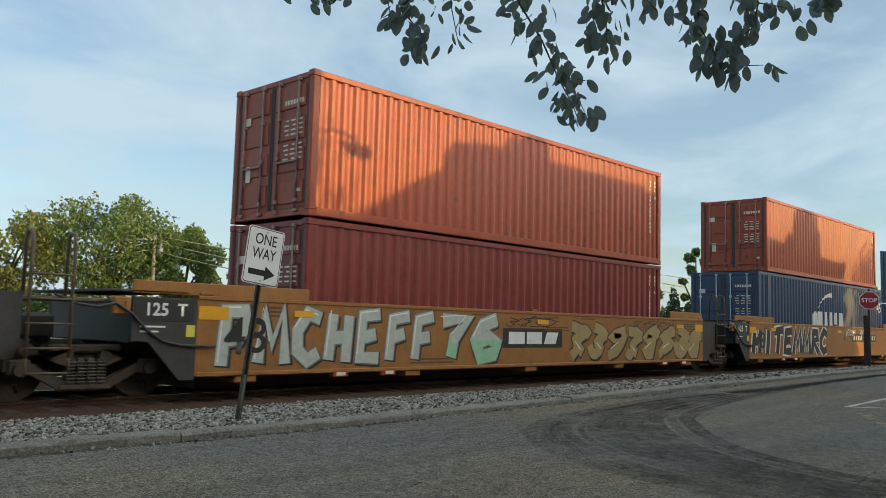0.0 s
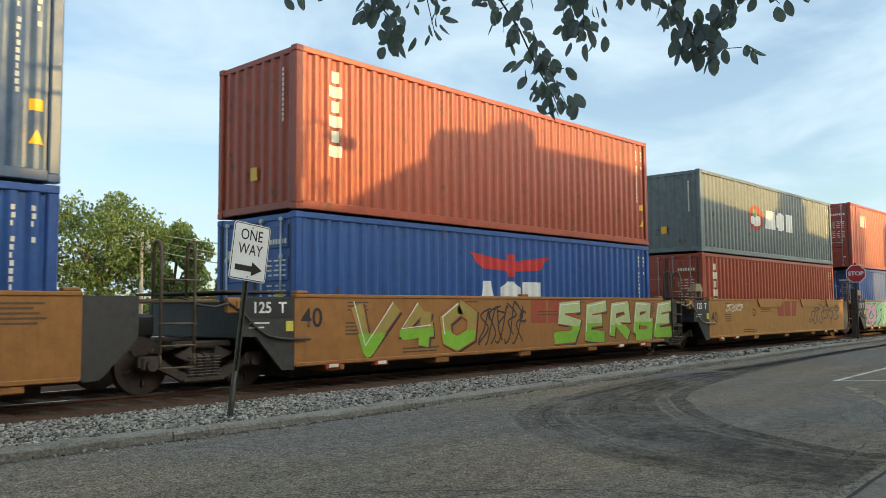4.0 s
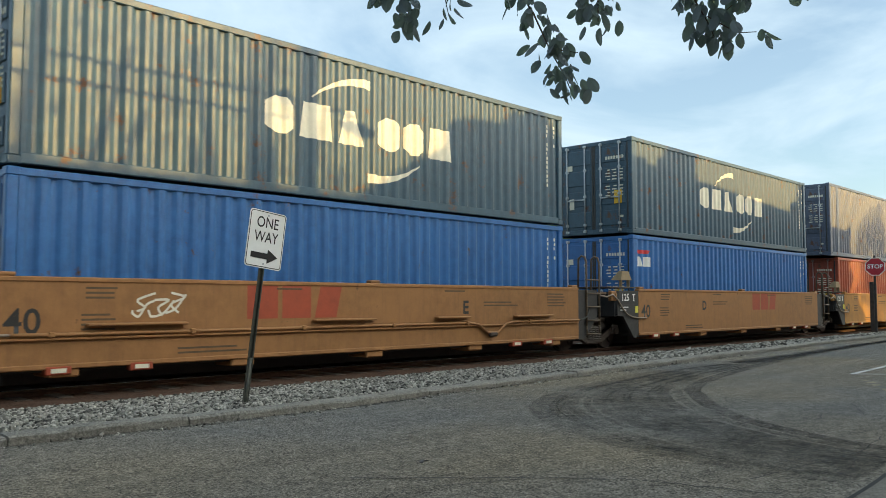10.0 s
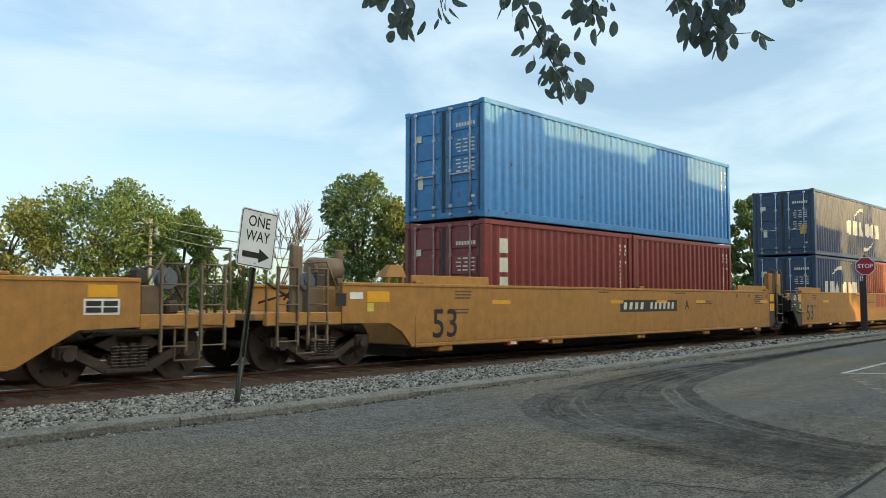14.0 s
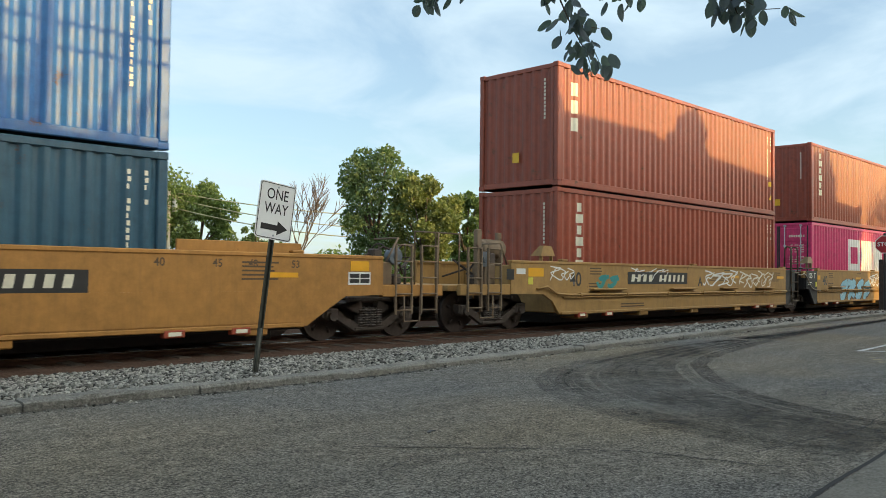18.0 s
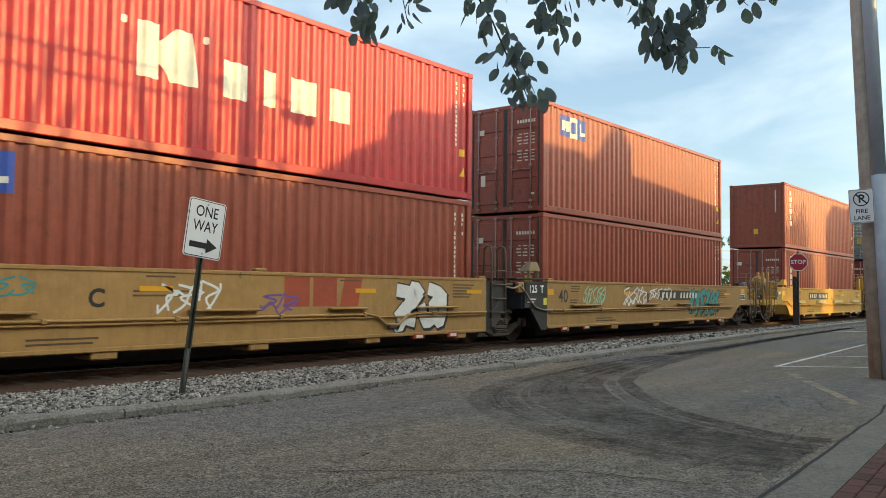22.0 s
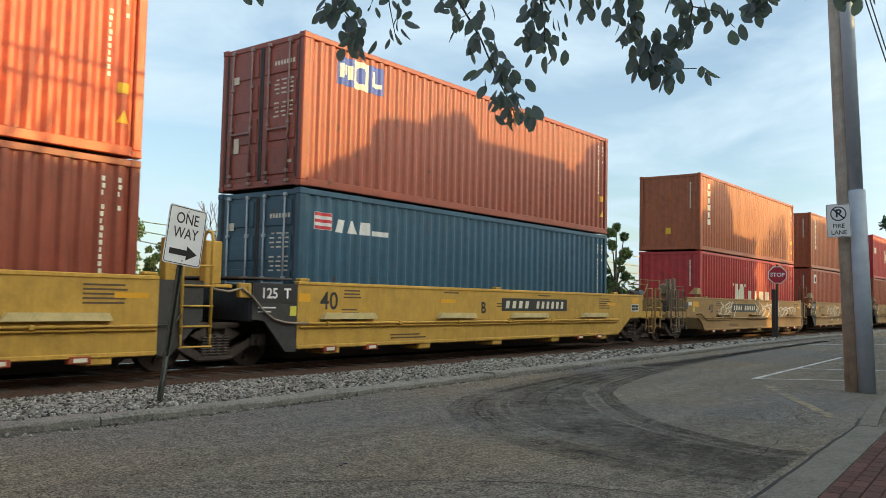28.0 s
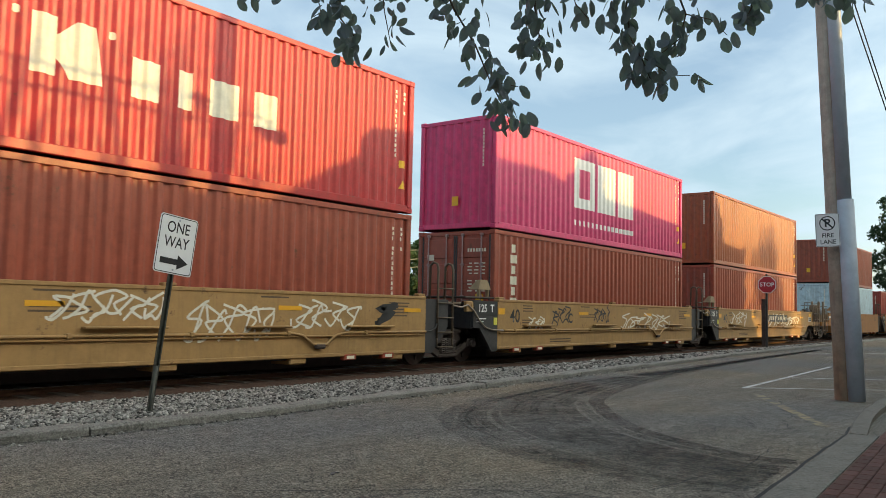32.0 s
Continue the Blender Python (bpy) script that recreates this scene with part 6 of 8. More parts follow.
MID = TRACK_Y + CW / 2
rail_prof = [(-0.075, -0.172), (0.075, -0.172), (0.07, -0.155), (0.014, -0.13), (0.014, -0.045), (0.037, -0.03), (0.037, -0.006), (0.03, 0.0), (-0.03, 0.0), (-0.037, -0.006), (-0.037, -0.03), (-0.014, -0.045), (-0.014, -0.13), (-0.07, -0.155)]
rust_rail = material("rusty_rail", (0.10, 0.05, 0.032), 0.85, 0.2, 0.2, 12)


def rail(name, y):
    n = len(rail_prof)
    s = Solid()
    s.add([(xx, y + a, b) for xx in (-60, 260) for a, b in rail_prof], [(k, (k + 1) % n, (k + 1) % n + n, k + n) for k in range(n)] + [tuple(range(n)), tuple(reversed(range(n, 2 * n)))])
    ob = tagged(part(name, s, rust_rail), "rust brown steel rail with a polished running face", "rail", "rails of the tracks")
    part("running_face", Solid().block(-60, 260, y - 0.036, y + 0.036, -0.004, 0.004, 0.003), MAT["bright_steel"], ob, "polished running face")
    return ob


for y in (MID - 0.7525, MID + 0.7525, MID + 4.3 - 0.7525, MID + 4.3 + 0.7525):
    rail("rail", y)
tie_mat = material("creosoted_timber", (0.05, 0.035, 0.026), 0.9, 0, 0.3, 14, (0.11, 0.085, 0.06), 0.3, 4, 0, 0.6, 30, per_object=0.3)
ties = Solid()
for k in range(150):
    xx = -6 + k * 0.52
    ties.block(xx, xx + 0.22, MID - 1.3, MID + 1.3, -0.27, -0.085 + 0.006 * ((k * 7) % 3), 0.02)
tagged(part("sleepers", ties, tie_mat), "dark creosoted timber sleepers under the rails", "sleepers", "", "stuff")

# crushed stones: loose ones nearest the sign, the rest joined
ICO_V, ICO_F = [], []
_b = bmesh.new()
bmesh.ops.create_icosphere(_b, subdivisions=1, radius=1.0)
_b.verts.ensure_lookup_table()
ICO_V = np.array([v.co[:] for v in _b.verts])
ICO_F = np.array([[v.index for v in f.verts] for f in _b.faces])
_b.free()
rs = np.random.RandomState(7)


def bank_z(x, y):
    k0 = kerb_y(x)
    d = (y - k0) * 3.9 / (10.1 - k0)
    for (a, za), (b, zb) in zip(prof, prof[1:]):
        if d <= b:
            return za + (zb - za) * max(0, (d - a)) / (b - a)
    return prof[-1][1]


def stone_mesh(n_, x0, x1, size0, size1, spread=1.35, strip_=None):
    xx = x0 + (x1 - x0) * rs.rand(n_) ** spread
    ky = np.array([kerb_y(v) for v in xx])
    if strip_:
        yy = ky + strip_[0] + (strip_[1] - strip_[0]) * rs.rand(n_)
        zz = np.full(n_, ROAD_Z)
    else:
        yy = ky + 0.17 + (10.22 - ky - 0.17) * rs.rand(n_)
        zz = np.array([bank_z(p, q) for p, q in zip(xx, yy)])
    r = size0 + (size1 - size0) * rs.rand(n_) ** 1.3
    sc = np.stack([r * rs.uniform(0.8, 1.45, n_), r * rs.uniform(0.65, 1.1, n_), r * rs.uniform(0.55, 0.95, n_)], 1)
    v = ICO_V[None] * sc[:, None] * rs.uniform(0.72, 1.22, (n_, 12, 1))
    a, tilt = rs.rand(n_) * 6.28, rs.uniform(-0.6, 0.6, n_)
    ct, st = np.cos(tilt)[:, None], np.sin(tilt)[:, None]
    v = np.stack([v[..., 0] * ct + v[..., 2] * st, v[..., 1], v[..., 2] * ct - v[..., 0] * st], 2)
    c, s_ = np.cos(a)[:, None], np.sin(a)[:, None]
    v = np.stack([v[..., 0] * c - v[..., 1] * s_, v[..., 0] * s_ + v[..., 1] * c, v[..., 2]], 2) + np.stack([xx, yy, zz + r * rs.uniform(-0.1, 0.85, n_)], 1)[:, None]
    f = ICO_F[None] + 12 * np.arange(n_)[:, None, None]
    me = bpy.data.meshes.new("stones")
    me.from_pydata(v.reshape(-1, 3).tolist(), [], f.reshape(-1, 3).tolist())
    return me


tagged(part("ballast_stones", stone_mesh(54000, 0.5, 16, 0.012, 0.027), stone_mat), "grey crushed stones beside the track", "crushed stones", "", "stuff")
tagged(part("ballast_stones", stone_mesh(16000, 14, 50, 0.026, 0.052), stone_mat), "grey crushed stones along the far track", "crushed stones", "", "stuff")
tagged(part("gutter_gravel", stone_mesh(420, 1.0, 16, 0.006, 0.02, 1.0, (-0.16, 0.0)), stone_mat), "loose gravel at the foot of the kerb", "gravel", "", "stuff")
pebble_me = [stone_mesh(1, 0, 0.001, 0.016, 0.027) for _ in range(6)]
for me in pebble_me:
    co = np.array([v.co[:] for v in me.vertices])
    me.vertices.foreach_set("co", (co - co.mean(0)).ravel())
    me.name = "stone"
bank_ob = bpy.data.objects["ballast_bank"]
for k in range(280):                                  # loose stones nearest the sign
    px = 3.0 + 4.2 * rs.rand()
    py = kerb_y(px) + 0.2 + 0.9 * rs.rand()
    part("stone", pebble_me[k % 6], stone_part_mat, bank_ob, "", pose(px, py, bank_z(px, py) + 0.02, rs.uniform(-30, 30), rs.uniform(-30, 30), rs.uniform(0, 360)))

# ---- paint and tyre marks on the road ----
def strip(name, pts, w, z, mat, label, category):
    s = Solid()
    n = len(pts)
    vs = []
    for k in range(n):
        a, b = Vector(pts[max(0, k - 1)]), Vector(pts[min(n - 1, k + 1)])
        d = (b - a).normalized()
        nn = Vector((-d.y, d.x)) * w / 2
        p_ = Vector(pts[k])
        vs += [(p_.x + nn.x, p_.y + nn.y, z), (p_.x - nn.x, p_.y - nn.y, z)]
    s.add(vs, [(2 * k, 2 * k + 1, 2 * k + 3, 2 * k + 2) for k in range(n - 1)])
    return tagged(part(name, s, mat), label, category, "", "structure")


def smooth_line(pts, per=8):
    out = []
    for k in range(len(pts) - 1):
        p0, p1, p2, p3 = [Vector(pts[min(max(j, 0), len(pts) - 1)]) for j in (k - 1, k, k + 1, k + 2)]
        for j in range(per):
            t = j / per
            out.append(tuple(0.5 * ((2 * p1) + (p2 - p0) * t + (2 * p0 - 5 * p1 + 4 * p2 - p3) * t * t + (3 * p1 - p0 - 3 * p2 + p3) * t ** 3)))
    return out + [tuple(pts[-1])]


def worn_mask(name, colour, strength, scale=9.0, fine=(0.35, 0.7), patchy=(0.25, 0.6)):
    mat = bpy.data.materials.new(name)
    mat.use_nodes = True
    nt = mat.node_tree
    b = nt.nodes["Principled BSDF"]
    b.inputs["Base Color"].default_value, b.inputs["Roughness"].default_value = (*colour, 1), 0.9
    co = nt.nodes.new("ShaderNodeTexCoord").outputs["Object"]
    f = noise_node(nt, co, scale, 8, 0.75)
    g = noise_node(nt, co, 0.9, 3, 0.6)
    m = nt.nodes.new("ShaderNodeMath")
    m.operation = "MULTIPLY"
    r1, r2 = ramp_node(nt, f, *fine), ramp_node(nt, g, *patchy, (0, 0, 0, 1), (strength,) * 3 + (1,))
    nt.links.new(r1, m.inputs[0])
    nt.links.new(r2, m.inputs[1])
    nt.links.new(m.outputs[0], b.inputs["Alpha"])
    return mat


tyre_mat = worn_mask("tyre_rubber_film", (0.024, 0.022, 0.021), 0.82, 14.0, (0.3, 0.7), (0.18, 0.5))
faint_tyre_mat = worn_mask("faint_tyre_film", (0.024, 0.022, 0.021), 0.6, 14.0, (0.33, 0.72), (0.22, 0.55))
film_mat = worn_mask("thin_rubber_film", (0.03, 0.027, 0.025), 0.7, 7.0)
crack_mat = material("crack_fill", (0.018, 0.018, 0.018), 0.9)
OUTER = [(30.0, 7.1), (22.0, 6.8), (16.3, 6.45), (12.0, 6.42), (9.1, 6.0), (8.0, 5.72), (7.05, 5.28), (6.4, 4.72), (5.9, 4.05), (5.57, 3.43), (5.43, 2.87), (5.34, 2.19), (5.45, 1.7)]
INNER = [(30.0, 6.95), (22.0, 6.6), (15.8, 6.1), (11.8, 5.5), (9.8, 4.98), (8.96, 4.52), (8.13, 3.94), (7.46, 3.32), (6.98, 2.6), (6.75, 2.05), (6.8, 1.75)]


def between(u):
    n = 28
    a, b = smooth_line(OUTER), smooth_line(INNER)
    pick = lambda l, t: Vector(l[min(len(l) - 1, round(t * (len(l) - 1)))])
    return [tuple(pick(a, k / n) * (1 - u) + pick(b, k / n) * u) for k in range(n + 1)]


# thin uneven dark strip along the foot of the kerb
gutter = [(x_ * 0.5 + 1.0, kerb_y(x_ * 0.5 + 1.0) - 0.045 + 0.02 * math.sin(x_ * 1.7)) for x_ in range(70)]
strip("gutter_strip", gutter, 0.12, ROAD_Z + 0.003, worn_mask("gutter_dark_film", (0.035, 0.03, 0.024), 0.95, 6.0), "dark strip along the foot of the kerb", "dirt")
apron = Solid()
edge_a, edge_b = between(0.03), between(0.82)
apron.add([(x_, y_, ROAD_Z + 0.0022) for pair in zip(edge_a, edge_b) for x_, y_ in pair], [(2 * k, 2 * k + 1, 2 * k + 3, 2 * k + 2) for k in range(len(edge_a) - 1)])
tagged(part("tyre_mark", apron, worn_mask("broad_rubber_film", (0.03, 0.028, 0.027), 0.48, 5.0)), "broad dark rubber film worn into the bend", "tyre mark", "", "structure")
strip("tyre_mark", smooth_line(OUTER), 0.3, ROAD_Z + 0.004, faint_tyre_mat, "dark curved tyre mark on the asphalt", "tyre mark")
strip("tyre_mark", smooth_line(INNER), 0.2, ROAD_Z + 0.004, tyre_mat, "dark curved tyre mark on the asphalt", "tyre mark")
for u, w in ((0.10, 0.10), (0.17, 0.12), (0.26, 0.08), (0.34, 0.14), (0.44, 0.2), (0.52, 0.09), (0.6, 0.22), (0.69, 0.1), (0.77, 0.16), (0.88, 0.12)):
    strip("tyre_mark", smooth_line(between(u), 4), w, ROAD_Z + 0.004 + u * 0.002, film_mat, "faint curved tyre mark on the asphalt", "tyre mark")
strip("tyre_mark", smooth_line([(14.0, 6.4), (18.0, 6.5), (24.0, 6.8), (32.0, 7.15)]), 0.4, ROAD_Z + 0.0065, film_mat, "faint dark tyre track along the kerb", "tyre mark")
strip("road_line", [(13.1, 4.15), (20.5, 4.5)], 0.075, ROAD_Z + 0.004, road_paint, "worn white parking line", "road marking")
strip("road_line", [(13.1, 4.15), (14.0, 3.07), (16.5, 0.2)], 0.075, ROAD_Z + 0.007, road_paint, "worn white parking line", "road marking")
strip("road_line", [(25.8, 7.15), (27.5, 6.2), (33, 3.0)], 0.12, ROAD_Z + 0.004, road_paint, "worn white stop line", "road marking")
strip("road_line", [(15.9, 4.28), (17.6, 1.9)], 0.07, ROAD_Z + 0.007, road_paint, "worn white parking line", "road marking")
strip("road_line", [(12.25, 3.7), (9.2, 2.1)], 0.12, ROAD_Z + 0.004, kerb_yellow, "faded yellow road line", "road marking")
rc = random.Random(9)


def crack(pts, w, stray=0.02):
    out = []
    for a, b in zip(pts, pts[1:]):
        for k in range(7):
            t = k / 7
            out.append((a[0] + (b[0] - a[0]) * t + rc.uniform(-stray, stray), a[1] + (b[1] - a[1]) * t + rc.uniform(-stray, stray)))
    strip("road_crack", out + [pts[-1]], w, ROAD_Z + 0.003, crack_mat, "thin dark crack in the asphalt", "crack")


crack([(3.3, 4.0), (4.08, 3.2), (4.52, 2.67), (4.62, 2.28), (4.75, 1.9)], 0.012)
crack([(3.0, 3.4), (3.4, 3.5), (4.0, 3.2)], 0.008)
crack([(3.2, 1.47), (4.57, 1.565), (6.2, 1.65), (7.5, 1.735), (8.7, 1.79), (9.4, 1.9)], 0.028, 0.006)
crack([(5.0, 2.2), (5.9, 2.05), (6.6, 2.0), (7.3, 2.1)], 0.009)
crack([(9.4, 3.0), (8.6, 2.6), (8.3, 2.9), (7.9, 2.8)], 0.01)
crack([(9.9, 2.6), (9.2, 2.5), (8.7, 2.3)], 0.01)
leaf_spot = Solid().plate([(4.0 + 0.05 * math.cos(k), 4.01 + 0.035 * math.sin(k * 1.3)) for k in range(6)], ROAD_Z, ROAD_Z + 0.006)
tagged(part("fallen_leaf", leaf_spot, MAT["black_iron"]), "small dry dark leaf on the asphalt", "leaf")

# ---- side walk at the near corner ----
walk_top = ROAD_Z + 0.012
sheet("pavement", [(3.0, 1.44), (8.75, 1.775), (8.8, 1.52), (3.0, 1.145)], walk_top, dull_concrete, "concrete edging strip of the side walk", "pavement")
sheet("pavement_base", [(3.0, -3.0), (14.0, -3.0), (14.0, 1.75), (8.8, 1.515), (3.0, 1.14)], walk_top - 0.035, dull_concrete, "bedding under the brick side walk", "pavement")
kb = Solid()
line = smooth_line([(8.76, 1.785), (10.0, 1.95), (11.4, 2.05), (12.6, 2.08), (17, 1.7)], 6)
for k, (ax, ay) in enumerate(line):                   # the kerb rises out of the flush strip
    top = ROAD_Z + 0.016 + 0.05 * min(1.0, k / 9)
    kb.add([(ax, ay, ROAD_Z - 0.05), (ax, ay, top - 0.012), (ax, ay - 0.02, top), (ax, ay - 0.17, top), (ax, ay - 0.17, ROAD_Z - 0.05)], [])
n = len(line)
kb.f += [(5 * k + j + 1, 5 * k + 6 + j, 5 * k + 5 + j, 5 * k + j) for k in range(n - 1) for j in range(4)] + [(0, 1, 2, 3, 4), tuple(5 * n - 5 + j for j in (4, 3, 2, 1, 0))]
kb.smooth += [False] * (4 * (n - 1) + 2)
tagged(part("kerb_corner", kb, dull_concrete), "raised concrete kerb at the corner", "kerb", "", "structure")
brick_mat = material("paving_brick", (0.095, 0.042, 0.034), 0.85, 0, 0.2, 18, (0.08, 0.05, 0.04), 0.3, 8, 0, 0.4, 70, 0.3, per_object=0.3)
brick_me = Solid().block(0, 0.196, 0, 0.096, -0.05, 0.0, 0.006).mesh("brick")
brick_floor = thing("brick_pavement", pose(0, 0, walk_top + 0.004, 0, 0, 3.62), "red brick paving in offset rows", "brick paving", "", "structure")
for j in range(8):
    for i in range(37):
        bx, by = 3.3 + i * 0.2 + (0.1 if j % 2 else 0), 0.853 - j * 0.1
        part("brick", brick_me, brick_mat, brick_floor, "", pose(bx, by, 0))

# ---- signs and poles ----
def rounded(w, h, r, n=4):
    pts = []
    for cx, cz, a0 in ((w / 2 - r, h / 2 - r, 0), (-w / 2 + r, h / 2 - r, 90), (-w / 2 + r, -h / 2 + r, 180), (w / 2 - r, -h / 2 + r, 270)):
        pts += [(cx + r * math.cos(radians(a0 + 90 * k / n)), cz + r * math.sin(radians(a0 + 90 * k / n))) for k in range(n + 1)]
    return pts


sign_white = material("sign_white", (0.78, 0.79, 0.78), 0.35, 0, 0.04, 5, (0.5, 0.5, 0.48), 0.05, 8)
sign_black = material("sign_black", (0.015, 0.015, 0.017), 0.4)
sign_red = material("sign_red", (0.42, 0.018, 0.03), 0.4, 0, 0.08, 6)
post_green = material("green_post_steel", (0.06, 0.062, 0.05), 0.55, 0.3, 0.2, 9, (0.14, 0.1, 0.07), 0.3, 6)
one_way = thing("one_way_sign", pose(4.77, 7.40, ROAD_Z, 0, 7.2, 0), "white one way sign on a leaning green steel post", "road sign")
channel = [(-0.034, 0.0), (-0.023, 0.0), (-0.017, 0.028), (0.017, 0.028), (0.023, 0.0), (0.034, 0.0), (0.034, -0.006), (0.02, -0.006), (0.014, 0.022), (-0.014, 0.022), (-0.02, -0.006), (-0.034, -0.006)]
part("post", Solid().plate(channel[::-1], -0.3, 2.0).rod((0, 0, -0.25), (0, 0, 0.5), 0.02, 6), post_green, one_way)
board_m = pose(0.0, -0.012, 1.745, 0, 0, 0)
board = part("board", Solid().prism(rounded(0.457, 0.61, 0.035), -0.004, 0.0), sign_white, one_way, "white reflective board", board_m)
rim = Solid()
ro, ri = rounded(0.437, 0.59, 0.03), rounded(0.421, 0.574, 0.024)
rim.add([(x_, -0.0065, z_) for x_, z_ in ro] + [(x_, -0.0065, z_) for x_, z_ in ri], [(k, (k + 1) % 20, 20 + (k + 1) % 20, 20 + k) for k in range(20)])
part("border", rim, sign_black, board)
part("lettering", letters("ONE", 0.165, 0.001), sign_black, board, "black letters", pose(0, -0.0065, 0.175) @ Matrix.Diagonal((0.8, 1, 1, 1)))
part("lettering", letters("WAY", 0.165, 0.001), sign_black, board, "black letters", pose(0, -0.0065, 0.02) @ Matrix.Diagonal((0.78, 1, 1, 1)))
part("arrow", Solid().prism([(-0.165, -0.205), (0.04, -0.205), (0.04, -0.25), (0.17, -0.175), (0.04, -0.10), (0.04, -0.145), (-0.165, -0.145)], -0.0075, -0.0045), sign_black, board, "black arrow")
for z in (0.26, -0.26):
    part("bolt", Solid().rod((0, -0.010, z), (0, 0.03, z), 0.011, 8), MAT["galvanised"], board)

stop_sign = thing("stop_sign", pose(30.72, 8.89, ROAD_Z), "red octagonal stop sign on a dark post", "road sign")
part("post", Solid().block(-0.035, 0.035, -0.035, 0.035, -0.2, 2.65, 0.01), MAT["black_iron"], stop_sign)
stop_m = pose(-0.09, -0.04, 2.26, 0, 0, -72)
octagon = [(0.33 * math.cos(radians(22.5 + 45 * k)), 0.33 * math.sin(radians(22.5 + 45 * k))) for k in range(8)]
sb = part("board", Solid().prism(octagon, -0.004, 0.0), sign_white, stop_sign, "white rimmed board", stop_m)
part("face", Solid().prism([(x_ * 0.92, z_ * 0.92) for x_, z_ in octagon], -0.008, -0.0045), sign_red, sb, "red face")
part("lettering", letters("STOP", 0.2, 0.004), sign_white, sb, "white letters", pose(0, -0.011, 0))
part("back_post", Solid().block(0.03, 0.17, 0.06, 0.2, -0.2, 1.75, 0.02), MAT["brown_iron"], stop_sign, "short dark timber post")

wood = material("pole_timber", (0.40, 0.35, 0.29), 0.85, 0, 0.22, 6, (0.16, 0.11, 0.07), 0.5, 1.6, 0.7, 0.6, 35)
wt = wood.node_tree                                   # the timber is stained brown where the preservative sank down
base_in = wt.nodes["Principled BSDF"].inputs["Base Color"]
grain_out = base_in.links[0].from_socket
wz = wt.nodes.new("ShaderNodeSeparateXYZ")
wt.links.new(wt.nodes["Texture Coordinate"].outputs["Object"], wz.inputs[0])
wz_span = wt.nodes.new("ShaderNodeMapRange")
for slot, v in (("From Min", 0.3), ("From Max", 3.0)):
    wz_span.inputs[slot].default_value = v
wt.links.new(wz.outputs[2], wz_span.inputs["Value"])
wt.links.new(mix_node(wt, wz_span.outputs[0], mix_node(wt, 1.0, grain_out, (0.56, 0.43, 0.33), "MULTIPLY"), grain_out), base_in)
PX, PY = 12.38, 2.545
pole = thing("utility_pole", pose(PX, PY, ROAD_Z, -2.1, 0, 0), "weathered timber utility pole with a grey conduit", "utility pole")
shaft = Solid()
prof_r = [(-0.3, 0.14), (0.0, 0.135), (0.35, 0.132), (1.5, 0.13), (3.0, 0.128), (5.0, 0.125), (9.2, 0.115)]
turned = lambda z, r0: [(r0 * math.cos(k * math.pi / 12), r0 * math.sin(k * math.pi / 12), z) for k in range(24)]
shaft.add([p_ for z, r0 in prof_r for p_ in turned(z, r0)], [(24 * j + k, 24 * j + (k + 1) % 24, 24 * j + 24 + (k + 1) % 24, 24 * j + 24 + k) for j in range(len(prof_r) - 1) for k in range(24)], True)
shaft.add(turned(9.2, 0.12), [tuple(range(24))])
part("shaft", shaft, wood, pole)
part("conduit", Solid().tube([(-0.1, -0.165, 0.0), (-0.1, -0.155, 2.75)], 0.108, 18).tube([(-0.1, -0.145, 2.75), (-0.1, -0.13, 8.2)], 0.092, 16), MAT["grey_conduit"], pole, "grey steel conduit up the pole")
fm = pose(-0.30, 0.05, 2.33, 0, 0, -77)
fl = part("notice_board", Solid().prism(rounded(0.305, 0.457, 0.02), -0.003, 0.0), sign_white, pole, "white no parking fire lane notice", fm)
rim2 = Solid()
ro, ri = rounded(0.295, 0.447, 0.02), rounded(0.285, 0.437, 0.016)
rim2.add([(x_, -0.0045, z_) for x_, z_ in ro] + [(x_, -0.0045, z_) for x_, z_ in ri], [(k, (k + 1) % 20, 20 + (k + 1) % 20, 20 + k) for k in range(20)])
part("border", rim2, sign_black, fl)
circ = lambda r: [(r * math.cos(k * math.pi / 12), 0.095 + r * math.sin(k * math.pi / 12)) for k in range(24)]
rg = Solid()
rg.add([(x_, -0.0045, z_) for x_, z_ in circ(0.1)] + [(x_, -0.0045, z_) for x_, z_ in circ(0.086)], [(k, (k + 1) % 24, 24 + (k + 1) % 24, 24 + k) for k in range(24)])
part("ring", rg, sign_black, fl)
part("lettering", letters("P", 0.15, 0.004), sign_black, fl, "black letter", pose(0, -0.0045, 0.095))
part("slash", Solid().prism([(-0.075, 0.155), (-0.06, 0.168), (0.075, 0.035), (0.06, 0.022)], -0.0065, -0.005), sign_black, fl)
part("lettering", letters("FIRE", 0.082, 0.001), sign_black, fl, "black letters", pose(0, -0.0045, -0.075))
part("lettering", letters("LANE", 0.082, 0.001), sign_black, fl, "black letters", pose(0, -0.0045, -0.165))
